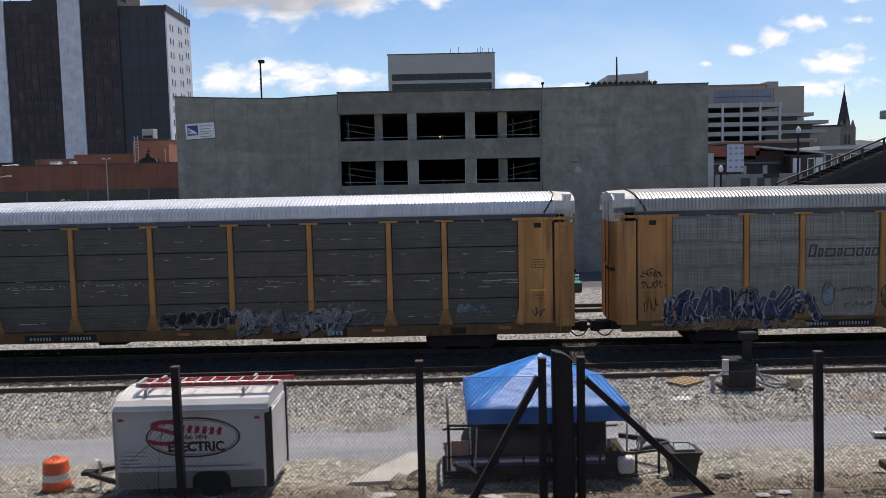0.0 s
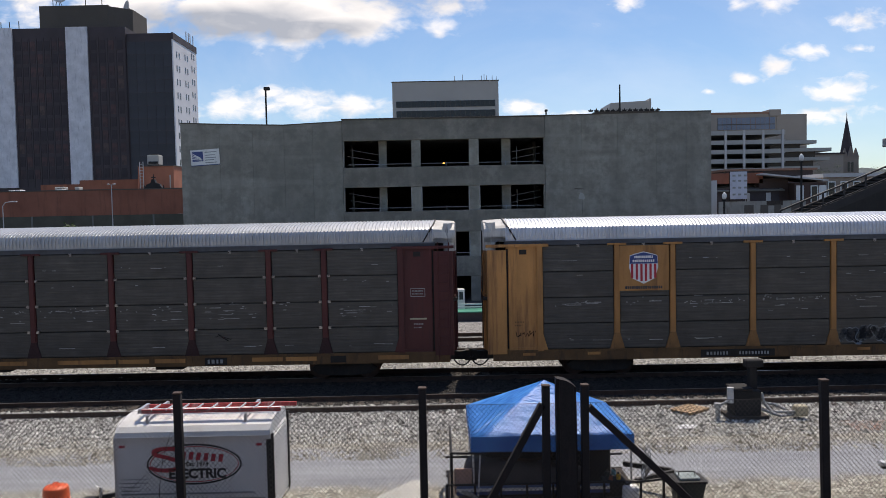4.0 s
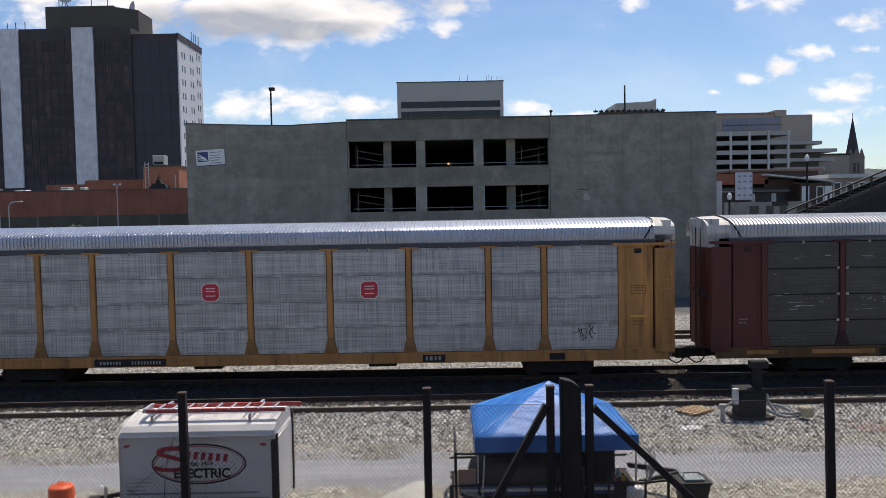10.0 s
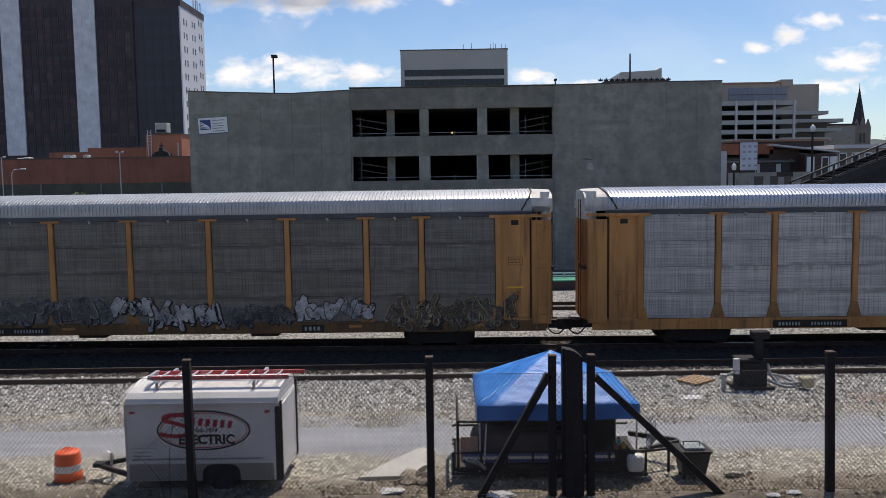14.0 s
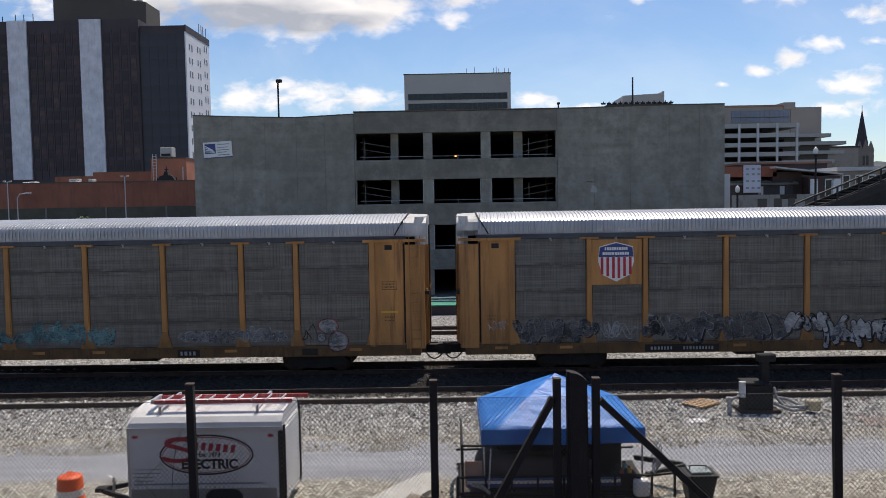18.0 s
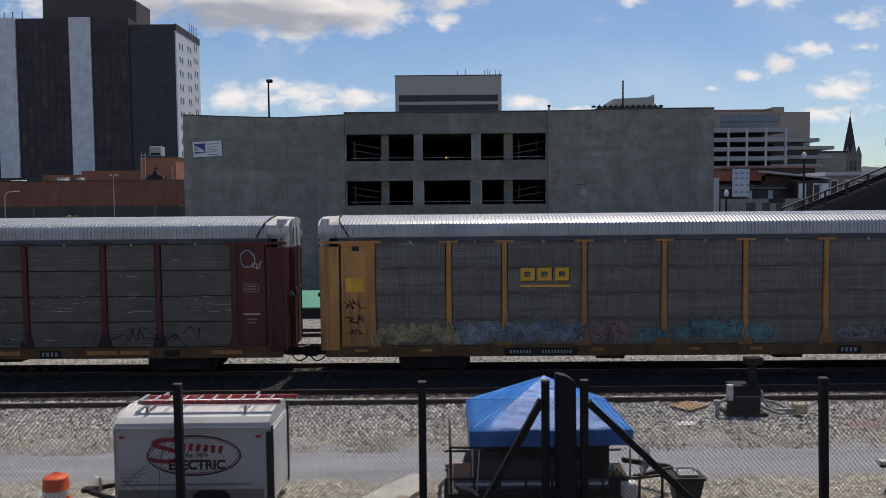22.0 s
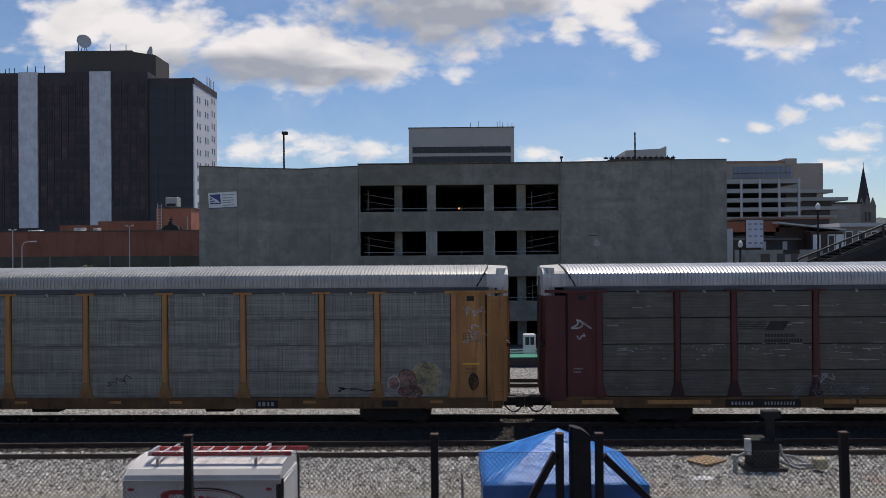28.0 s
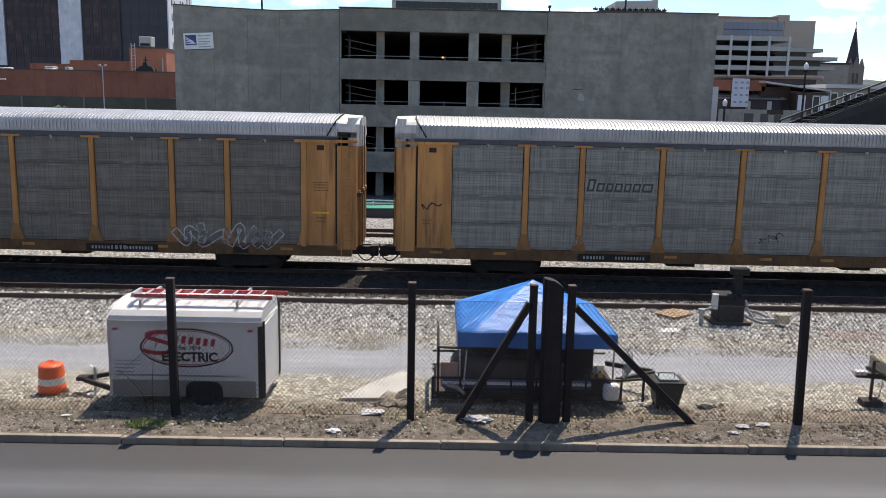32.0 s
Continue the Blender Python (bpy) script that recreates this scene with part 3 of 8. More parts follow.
def concrete_wall(name, col):
    """Old cast concrete: cloudy patches, level pour lines, dark blots and a few pale repairs."""
    mt, nt, b = nodes_of(name)
    vec = coords(nt)
    patch, cloud = noise_node(nt, coords(nt, "Object", (1, 1, 0.8)), 0.22, 6, 0.7), noise_node(nt, vec, 1.4, 7, 0.7)
    pour = noise_node(nt, coords(nt, "Object", (0.08, 0.08, 1.0)), 1.3, 4, 0.6)
    run = noise_node(nt, coords(nt, "Object", (1.4, 1.4, 0.12)), 1.0, 5, 0.6)
    blot, grain = noise_node(nt, coords(nt, "Object", (1, 1, 1.3)), 0.75, 8, 0.75), noise_node(nt, vec, 14, 4, 0.7)
    c = mixc(nt, ramp(nt, patch, 0.35, 0.65), tuple(x * 0.6 for x in col), tuple(x * 1.12 for x in col))
    c = mixc(nt, ramp(nt, cloud, 0.42, 0.6, 0, 0.75), c, tuple(x * 0.5 for x in col))
    c = mixc(nt, ramp(nt, pour, 0.5, 0.7, 0, 0.3), c, tuple(x * 1.3 for x in col))
    c = mixc(nt, ramp(nt, run, 0.5, 0.68, 0, 0.5), c, tuple(x * 0.55 for x in col))
    c = mixc(nt, ramp(nt, blot, 0.6, 0.7, 0, 0.7), c, tuple(x * 0.35 for x in col))
    c = mixc(nt, ramp(nt, blot, 0.36, 0.28, 0, 0.35), c, tuple(min(1, x * 1.5) for x in col))
    c = mixc(nt, ramp(nt, grain, 0.3, 0.75, 0, 0.3), c, tuple(x * 0.6 for x in col))
    o = nt.nodes.new("ShaderNodeObjectInfo")
    c = mixc(nt, ramp(nt, o.outputs["Random"], 0, 1, 0, 0.22), c, tuple(x * 0.6 for x in col))
    nt.links.new(c, b.inputs["Base Color"])
    b.inputs["Roughness"].default_value = 0.9
    bump(nt, b, math_node(nt, 'ADD', grain, cloud), 0.25, 0.03)
    return mt


M["concrete"] = concrete_wall("garage_concrete", (0.37, 0.352, 0.3))
# the garage concrete in a darker, browner tone, for the middle beams
M["concrete_darker"] = concrete_wall("darker_garage_concrete", (0.3, 0.28, 0.235))
M["tower_top"] = surface("roof_block", (0.1, 0.085, 0.07), 0.8, 0, 0.15, 0.1, 3)
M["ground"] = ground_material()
M["asphalt"] = asphalt_material()
M["ballast"] = stone_material("ballast_stone", (0.025, 0.025, 0.023), (0.74, 0.73, 0.67))
# lighter copy of the ballast, with sunlight put into the colour
M["ballast_sunlit"] = stone_material("sunlit_tone_ballast", (0.2, 0.195, 0.18), (0.62, 0.61, 0.57))
# loose stones of that band: oil and the train's shade in one colour
M["ballast_oily"] = stone_material("oil_and_shade_ballast", (0.006, 0.0055, 0.005), (0.045, 0.041, 0.036))
M["red_grit"] = stone_material("reddish_grit", (0.3, 0.16, 0.11), (0.62, 0.44, 0.36))
M["clod"] = stone_material("earth_clod", (0.06, 0.043, 0.03), (0.22, 0.17, 0.12))
M["pebble"] = stone_material("verge_pebble", (0.11, 0.095, 0.07), (0.58, 0.55, 0.46))


# ---- mesh helpers ----
def box(bm, x0, x1, y0, y1, z0, z1, m=None):
    vs = [bm.verts.new(Vector(p) if m is None else m @ Vector(p)) for p in
          ((x0, y0, z0), (x1, y0, z0), (x1, y1, z0), (x0, y1, z0), (x0, y0, z1), (x1, y0, z1), (x1, y1, z1), (x0, y1, z1))]
    for f in ((0, 3, 2, 1), (4, 5, 6, 7), (0, 1, 5, 4), (1, 2, 6, 5), (2, 3, 7, 6), (3, 0, 4, 7)):
        bm.faces.new([vs[i] for i in f])
    return bm


def boxes(*rows):
    bm = bmesh.new()
    for r in rows:
        box(bm, *r)
    return bm


def soft_box(x0, x1, y0, y1, z0, z1, r=0.02, seg=2):
    bm = boxes((x0, x1, y0, y1, z0, z1))
    bmesh.ops.bevel(bm, geom=bm.edges[:], offset=r, segments=seg, affect='EDGES', profile=0.5)
    return bm


def tube(bm, a, b, r, r2=None, seg=8):
    a, b = Vector(a), Vector(b)
    q = (b - a).to_track_quat('Z', 'Y').to_matrix()
    r2 = r if r2 is None else r2
    ring = [[bm.verts.new(p + q @ Vector((rr * math.cos(t), rr * math.sin(t), 0))) for t in [2 * math.pi * i / seg for i in range(seg)]] for p, rr in ((a, r), (b, r2))]
    for i in range(seg):
        bm.faces.new((ring[0][i], ring[0][(i + 1) % seg], ring[1][(i + 1) % seg], ring[1][i]))
    bm.faces.new(ring[0][::-1]), bm.faces.new(ring[1])
    return bm


def tubes(*rows):
    bm = bmesh.new()
    for r in rows:
        tube(bm, *r)
    return bm


def beam(bm, a, b, w, d):
    """A squared bar from a to b."""
    a, b = Vector(a), Vector(b)
    q = (b - a).to_track_quat('Z', 'Y').to_matrix().to_4x4()
    return box(bm, -w / 2, w / 2, -d / 2, d / 2, 0, (b - a).length, Matrix.Translation(a) @ q)


def prism(bm, outline, axis, lo, hi):
    """An outline (pairs) drawn out along an axis: 'x' takes (y, z), 'y' takes (x, z), 'z' takes (x, y)."""
    def at(p, k):
        return {'x': (k, p[0], p[1]), 'y': (p[0], k, p[1]), 'z': (p[0], p[1], k)}[axis]
    a, b = [bm.verts.new(at(p, lo)) for p in outline], [bm.verts.new(at(p, hi)) for p in outline]
    n = len(outline)
    for i in range(n):
        bm.faces.new((a[i], a[(i + 1) % n], b[(i + 1) % n], b[i]))
    bm.faces.new(a[::-1]), bm.faces.new(b)
    bmesh.ops.recalc_face_normals(bm, faces=bm.faces[:])
    return bm


def mesh_of(name, bm, material):
    me = bpy.data.meshes.new(name)
    bm.to_mesh(me)
    bm.free()
    me.materials.append(material)
    return me


def link(name, me, parent=None, label="", at=None):
    ob = new(name, me)
    if parent is not None:
        ob.parent = parent
    if at is not None:
        ob.matrix_basis = at
    if label:
        tagged(ob, label)
    return ob


def part(name, bm, material, parent, label="", at=None):
    return link(name, mesh_of(name, bm, material), parent, label, at)


def thing(name, label, category, group="", kind="", at=None):
    ob = new(name)
    if at is not None:
        ob.matrix_basis = at
    return tagged(ob, label, category, group, kind)


def repaint(ob, material):
    """A paint of its own for an object that shares its mesh."""
    ob.material_slots[0].link = 'OBJECT'
    ob.material_slots[0].material = material
    return ob


def smooth(ob):
    for p in ob.data.polygons:
        p.use_smooth = True
    return ob


# ---- ground, street, kerb and tracks ----
TRACKS = (26.57, 30.98, 35.4, 39.8)
SKEW = -1.0      # degrees by which the running tracks turn from the street's line
RAIL_TOP = 0.2


def ground_height(y):
    pts = [(-4000, -0.14), (15.03, -0.14), (15.04, -0.03), (15.16, 0.0), (15.5, 0.03), (16.1, 0.05), (16.6, 0.07), (17.4, 0.0), (23.2, 0.0), (24.6, 0.0), (25.2, 0.03), (41, 0.03), (43, 0.0), (4000, 0.0)]
    return float(np.interp(y, [p[0] for p in pts], [p[1] for p in pts]))


def build_ground():
    ys = [-3000, -200, -20, 5, 15.03, 15.04, 15.16] + list(np.arange(15.26, 18.6, 0.12)) + list(np.arange(18.7, 24.4, 0.4)) + list(np.arange(24.5, 41.5, 0.5)) + [43, 50, 60, 80, 120, 300, 900, 3800]
    xs = [-3800, -800, -200, -60, -30] + list(np.arange(-20, 20.01, 0.25)) + [30, 60, 200, 800, 3800]
    rng = np.random.RandomState(3)
    verts = []
    for y in ys:
        for x in xs:
            z = ground_height(y)
            if 15.1 < y < 18.7 and abs(x) < 21:
                z += (0.05 * noise.noise((x * 1.1, y * 1.6, 1.0)) + 0.03 * noise.noise((x * 4, y * 4, 5.0))) * (1 if y > 15.3 else 0.3)
            elif 18.7 <= y < 25 and abs(x) < 21:
                z += 0.025 * noise.noise((x * 0.8, y * 0.8, 2.0))
            verts.append((x, y, z))
    n = len(xs)
    faces = [(j * n + i, j * n + i + 1, (j + 1) * n + i + 1, (j + 1) * n + i) for j in range(len(ys) - 1) for i in range(n - 1)]
    me = bpy.data.meshes.new("ground")
    me.from_pydata(verts, [], faces)
    me.materials.append(M["ground"])
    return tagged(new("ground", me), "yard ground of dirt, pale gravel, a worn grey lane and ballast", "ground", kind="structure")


build_ground()
road = part("road", boxes((-300, 300, 4.5, 15.0, -0.3, -0.12)), M["asphalt"], None)
tagged(road, "dark asphalt street beside the rail yard, worn in pale stripes", "road", kind="structure")
kerb = thing("kerb", "weathered concrete kerb in long stones along the street", "kerb", kind="structure")
kx = -21.0
krng = random.Random(5)
while kx < 21:
    kl = 3.0 + krng.uniform(-0.1, 0.1)
    part("kerb_stone", soft_box(kx + 0.012, kx + kl - 0.012, 15.01, 15.14, -0.3, 0.02 + krng.uniform(-0.012, 0.012), 0.025, 2), M["kerb"], kerb)
    kx += kl


def stones(name, label, material, count, x0, x1, y0, y1, size, seed, lift=0.0, skip=()):
    rng = np.random.RandomState(seed)
    base = np.array([(1, 0, 0), (-1, 0, 0), (0, 1, 0), (0, -1, 0), (0, 0, 0.7), (0, 0, -0.7)], float)
    tri = np.array([(0, 2, 4), (2, 1, 4), (1, 3, 4), (3, 0, 4), (2, 0, 5), (1, 2, 5), (3, 1, 5), (0, 3, 5)])
    px, py = rng.uniform(x0, x1, count), rng.uniform(y0, y1, count)
    s = size * rng.lognormal(0, 0.35, count)
    ang = rng.uniform(0, 6.283, count)
    v = base[None] * rng.uniform(0.6, 1.3, (count, 6, 1)) * s[:, None, None]
    c, sn = np.cos(ang)[:, None], np.sin(ang)[:, None]
    vx, vy = v[..., 0] * c - v[..., 1] * sn, v[..., 0] * sn + v[..., 1] * c
    pz = np.array([ground_height(y) for y in py]) + lift
    verts = np.stack([vx + px[:, None], vy + py[:, None], v[..., 2] + pz[:, None]], -1).reshape(-1, 3)
    faces = (tri[None] + 6 * np.arange(count)[:, None, None]).reshape(-1, 3)
    me = bpy.data.meshes.new(name)
    me.from_pydata(verts.tolist(), [], faces.tolist())
    me.materials.append(material)
    return tagged(new(name, me), label, "stones", kind="stuff")


def rail_track(y, xa, xb, near, skew):
    t = thing("railway_track", "railway track with rusty rails on dark timber sleepers", "track", "tracks of the yard", "structure", at=pose(0, 0, 0, 0, 0, skew))
    prof = [(-0.07, 0.02), (0.07, 0.02), (0.07, 0.035), (0.012, 0.055), (0.012, 0.155), (0.036, 0.165), (0.036, 0.192), (0.028, RAIL_TOP), (-0.028, RAIL_TOP), (-0.036, 0.192), (-0.036, 0.165), (-0.012, 0.155), (-0.012, 0.055), (-0.07, 0.035)]
    for s in (-1, 1):
        r = part("rail", prism(bmesh.new(), [(y + s * 0.75 + p, q) for p, q in prof], 'x', xa, xb), M["rust"], t)
        part("rail_head", boxes((xa, xb, y + s * 0.75 - 0.024, y + s * 0.75 + 0.024, RAIL_TOP, RAIL_TOP + 0.004)), M["steel"], r, "polished running face")
    if near:
        me = mesh_of("sleeper", soft_box(-0.11, 0.11, -1.28, 1.28, -0.12, 0.045, 0.012, 1), M["tie"])
        rng = random.Random(int(y * 10))
        x = -19.0
        while x < 19:
            link("sleeper", me, t, at=pose(x + rng.uniform(-0.03, 0.03), y + rng.uniform(-0.05, 0.05), rng.uniform(-0.015, 0.01), 0, 0, rng.uniform(-1, 1)))
            x += 0.53


for i, ty in enumerate(TRACKS):
    rail_track(ty, -200, 200, i < 2, SKEW if i else 0.25)
stones("ballast_near", "loose pale grey ballast stones beside the rails", M["ballast"], 34000, -16.5, 16.5, 22.4, 25.75, 0.042, 11, 0.0)
stones("ballast_between", "loose grey ballast stones between rails and sleepers", M["ballast"], 6000, -17.5, 17.5, 25.9, 26.6, 0.045, 12, 0.015)
# these stones carry the train's shadow in their colour as well as oil
stones("ballast_oily", "oil-dark ballast stones along the running track, the train's shade put into their colour", M["ballast_oily"], 22000, -17.5, 17.5, 26.6, 31.6, 0.036, 15, 0.012)
stones("ballast_far", "ballast stones behind the running train, sunlight put into their paler colour", M["ballast_sunlit"], 16000, -20, 20, 31.9, 38.0, 0.045, 13, 0.015)
stones("verge_pebbles", "pebbles and grit scattered over the dirt verge", M["pebble"], 12000, -11.5, 11.5, 15.2, 19.0, 0.022, 14, 0.0)
stones("red_gravel", "reddish gravel spilt beside the yard lane", M["red_grit"], 2600, 11.4, 13.4, 22.6, 23.7, 0.022, 18, 0.0)
stones("verge_clods", "brown clods of earth on the verge", M["clod"], 2400, -11.5, 11.5, 15.22, 17.3, 0.04, 17, -0.005)
stones("lane_gravel", "pale gravel along both edges of the yard lane", M["pebble"], 18000, -15, 15, 20.9, 23.6, 0.032, 16, 0.0)


# ---- the train: closed car carriers ----
POSTS = (-9.04, -7.07, -4.25, -1.43, 1.43, 4.25, 7.07, 9.04)
EDGES = (-11.76,) + POSTS + (11.76,)
HALF = 13.72
SIDE = -1.5
SHEETS = ((1.06, 1.98), (1.98, 2.9), (2.9, 3.82), (3.82, 4.76))
PITCH = 28.5
CM = {}


def roof_profile():
    half = [(1.50, 4.93), (1.5, 5.12), (1.49, 5.28), (1.45, 5.385), (1.33, 5.475), (0.95, 5.59), (0.0, 5.69)]
    return [(-y, z) for y, z in half] + [(y, z) for y, z in half[-2::-1]]


def corrugated_roof(x0, x1, pitch=0.128, amp=0.042):
    prof = roof_profile()
    n = int((x1 - x0) / pitch)
    step = (x1 - x0) / n
    xs = []
    for i in range(n):
        a = x0 + i * step
        xs += [(a, 0), (a + step * 0.5, 0), (a + step * 0.62, 1), (a + step * 0.88, 1)]
    xs.append((x1, 0))
    verts, faces = [], []
    for x, up in xs:
        for k, (y, z) in enumerate(prof):
            s = amp * up if 0 < k < len(prof) - 1 else 0
            ny, nz = y / 1.5, 0.6
            verts.append((x, y + s * ny, z + s * nz))
    m = len(prof)
    for i in range(len(xs) - 1):
        for k in range(m - 1):
            faces.append((i * m + k, i * m + k + 1, (i + 1) * m + k + 1, (i + 1) * m + k))
    me = bpy.data.meshes.new("roof")
    me.from_pydata(verts, [], faces)
    me.flip_normals()
    me.materials.append(M["galv"])
    return me


def car_meshes():
    for i in range(len(EDGES) - 1):
        w = round(EDGES[i + 1] - EDGES[i] - 0.25, 3)
        for k, (z0, z1) in enumerate(SHEETS):
            if ("sheet", w, k) in CM:
                continue
            h = z1 - z0
            for kind in (0, 1):
                bm = bmesh.new()
                if kind == 0:      # perforated: a recessed field between smooth laps
                    prism(bm, [(-0.018, 0.006), (-0.018, 0.092), (-0.014, 0.098), (-0.014, h - 0.098), (-0.018, h - 0.092), (-0.018, h - 0.006), (0.012, h - 0.006), (0.012, 0.006)], 'x', -w / 2, w / 2)
                else:              # ribbed: shallow level steps, thin dark seam
                    n = 8
                    prof = []
                    for q in range(n):
                        a0, a1 = 0.014 + (h - 0.028) * q / n, 0.014 + (h - 0.028) * (q + 1) / n
                        prof += [(-0.0165, a0), (-0.02, a0 + 0.014), (-0.02, a1 - 0.03), (-0.0165, a1 - 0.012)]
                    prism(bm, prof + [(0.012, h - 0.014), (0.012, 0.014)], 'x', -w / 2, w / 2)
                CM["sheet", w, k, kind] = mesh_of("side_panel", bm, M["panel_grey"])
            CM["sheet", w, k] = True
    bm = bmesh.new()
    prism(bm, [(-0.105, 1.62), (0.105, 1.62), (0.09, 4.72), (-0.09, 4.72)], 'y', -0.055, 0.06)
    box(bm, -0.07, 0.07, -0.08, -0.055, 1.62, 4.7)
    CM["post"] = mesh_of("post", bm, M["yellow"])
    bm = bmesh.new()
    box(bm, -0.33, 0.33, -0.09, 0.05, 4.725, 4.8)
    for q in range(5):
        box(bm, -0.3 + 0.14 * q, -0.24 + 0.14 * q, -0.1, -0.09, 4.73, 4.795)
    CM["post_cap"] = mesh_of("post_cap", bm, M["yellow"])
    bm = prism(bmesh.new(), [(-0.27, 1.0), (0.27, 1.0), (0.22, 1.2), (0.12, 1.55), (0.105, 1.615), (-0.105, 1.615), (-0.12, 1.55), (-0.22, 1.2)], 'y', -0.06, 0.06)
    CM["post_foot"] = mesh_of("post_foot", bm, M["yellow_dirty"])
    bm = bmesh.new()
    for z in (1.98, 2.9, 3.82):
        for s in (-1, 1):
            box(bm, s * 0.16 - 0.05, s * 0.16 + 0.05, -0.07, -0.02, z - 0.045, z + 0.045)
    CM["clips"] = mesh_of("panel_clips", bm, M["steel"])
    bm = bmesh.new()   # solid end bay: frame, sheet, corner post
    box(bm, 11.66, 12.86, -0.02, 0.05, 1.0, 4.72)
    box(bm, 11.66, 11.86, -0.07, -0.0201, 1.0, 4.72)
    box(bm, 11.95, 11.99, -0.035, -0.0201, 1.1, 4.6)
    box(bm, 12.78, 12.86, -0.05, -0.0201, 1.0, 4.72)
    box(bm, 12.86, 12.95, 0.02, 0.05, 0.95, 4.72)
    box(bm, 12.95, 13.62, -0.1, 0.03, 0.92, 4.62)
    for q in range(7):
        box(bm, 13.55, 13.6, -0.115, -0.1001, 1.3 + 0.5 * q, 1.36 + 0.5 * q)
    box(bm, 11.45, 13.66, -0.12, 0.06, 4.72, 4.82)
    box(bm, 11.87, 12.77, -0.045, -0.0201, 1.0, 1.14)
    prism(bm, [(11.48, 1.0), (11.66, 1.0), (11.66, 1.6)], 'y', -0.06, 0.0)
    CM["end_r"] = mesh_of("end_bay", bm, M["yellow"])
    bm = bmesh.new()
    bm.from_mesh(CM["end_r"])
    bmesh.ops.scale(bm, vec=(-1, 1, 1), verts=bm.verts[:])
    bmesh.ops.reverse_faces(bm, faces=bm.faces[:])
    CM["end_l"] = mesh_of("end_bay", bm, M["yellow"])
    # curved end door, near half, with stiffening ribs
    def door(mirror_x, mirror_y, z0, z1, ribs):
        bm = bmesh.new()
        arc = [(13.45, -1.4), (13.6, -1.22), (13.66, -0.74), (13.72, -0.72), (13.74, -0.02)]
        inner = [(13.3, -0.02), (13.3, -1.4)]
        prism(bm, arc + inner, 'z', z0, z1)
        if ribs:
            box(bm, 13.64, 13.7, -1.1, -0.8, 2.9, 3.0)
            box(bm, 13.725, 13.78, -0.55, -0.2, 2.95, 3.05)
            tube(bm, (13.73, -0.74, z0 + 0.1), (13.73, -0.74, z1 - 0.1), 0.022, None, 6)
        bmesh.ops.scale(bm, vec=(mirror_x, mirror_y, 1), verts=bm.verts[:])
        if mirror_x * mirror_y < 0:
            bmesh.ops.reverse_faces(bm, faces=bm.faces[:])
        return bm
    for mx in (-1, 1):
        for my in (-1, 1):
            CM["door", mx, my] = mesh_of("end_door", door(mx, my, 0.95, 4.58, True), M["yellow"])
            CM["hood", mx, my] = mesh_of("door_hood", door(mx, my, 4.585, 5.6, False), M["white"])
    # sloping roof end and its dark edge
    for mx in (-1, 1):
        bm = bmesh.new()
        prof = roof_profile()
        a = [bm.verts.new((mx * 12.9, y, z + 0.012)) for y, z in prof]
        b = [bm.verts.new((mx * 13.7, y * 0.9, 4.93 + (z - 4.93) * 0.96)) for y, z in prof]
        for k in range(len(prof) - 1):
            bm.faces.new((a[k], a[k + 1], b[k + 1], b[k]))
        r = bmesh.ops.extrude_face_region(bm, geom=bm.faces[:])
        bmesh.ops.translate(bm, vec=(0, 0, -0.03), verts=[v for v in r["geom"] if isinstance(v, bmesh.types.BMVert)])
        bmesh.ops.recalc_face_normals(bm, faces=bm.faces[:])
        CM["roof_end", mx] = mesh_of("roof_end", bm, M["hood_white"])
        bm = bmesh.new()
        for k in range(len(prof) - 1):
            (y0, z0), (y1, z1) = prof[k], prof[k + 1]
            f = [13.0 - 0.42 * max(0, 1 - (z - 4.93) / 0.7) for z in (z0, z1)]
            beam(bm, (mx * f[0], y0 * 1.015, z0 + 0.03), (mx * f[1], y1 * 1.015, z1 + 0.03), 0.04, 0.05)
        CM["roof_edge", mx] = mesh_of("roof_edge_strip", bm, M["black"])
    CM["roof"] = corrugated_roof(-12.95, 12.95)
    bm = bmesh.new()    # side sill with stiffeners and jacking pads
    box(bm, -13.45, 13.45, -1.54, -1.44, 0.66, 1.04)
    box(bm, -13.45, 13.45, -1.57, -1.5401, 0.98, 1.05)
    for x in np.arange(-12.6, 12.7, 1.4):
        box(bm, x - 0.05, x + 0.05, -1.56, -1.5401, 0.67, 0.97)
    CM["sill"] = mesh_of("side_sill", bm, M["yellow_dirty"])
    bm = bmesh.new()
    box(bm, -12.9, 12.9, -0.3, 0.3, 0.62, 1.0)
    box(bm, -13.4, 13.4, -1.43, 1.43, 0.95, 1.06)
    for x in np.arange(-11.5, 11.6, 2.3):
        box(bm, x - 0.08, x + 0.08, -1.42, 1.42, 0.72, 0.95)
    for s in (-1, 1):
        box(bm, s * 3.2 - 0.5, s * 3.2 + 0.5, -0.95, -0.45, 0.45, 0.85)
    CM["frame"] = mesh_of("underframe", bm, M["under"])
    bm = bmesh.new()    # far side, upper decks and the dark inside
    box(bm, -13.0, 13.0, 1.46, 1.54, 0.66, 4.92)
    for z in (2.35, 3.6):
        box(bm, -12.9, 12.9, -1.42, 1.42, z, z + 0.06)
    box(bm, -11.7, 11.7, -1.46, -1.44, 1.0, 4.9)
    CM["shell"] = mesh_of("shell", bm, M["under"])
    CM["chord"] = mesh_of("top_chord", boxes((-13.0, 13.0, -1.53, -1.44, 4.77, 4.93), (-13.0, 13.0, -1.56, -1.5301, 4.89, 4.935)), M["panel_dark"])
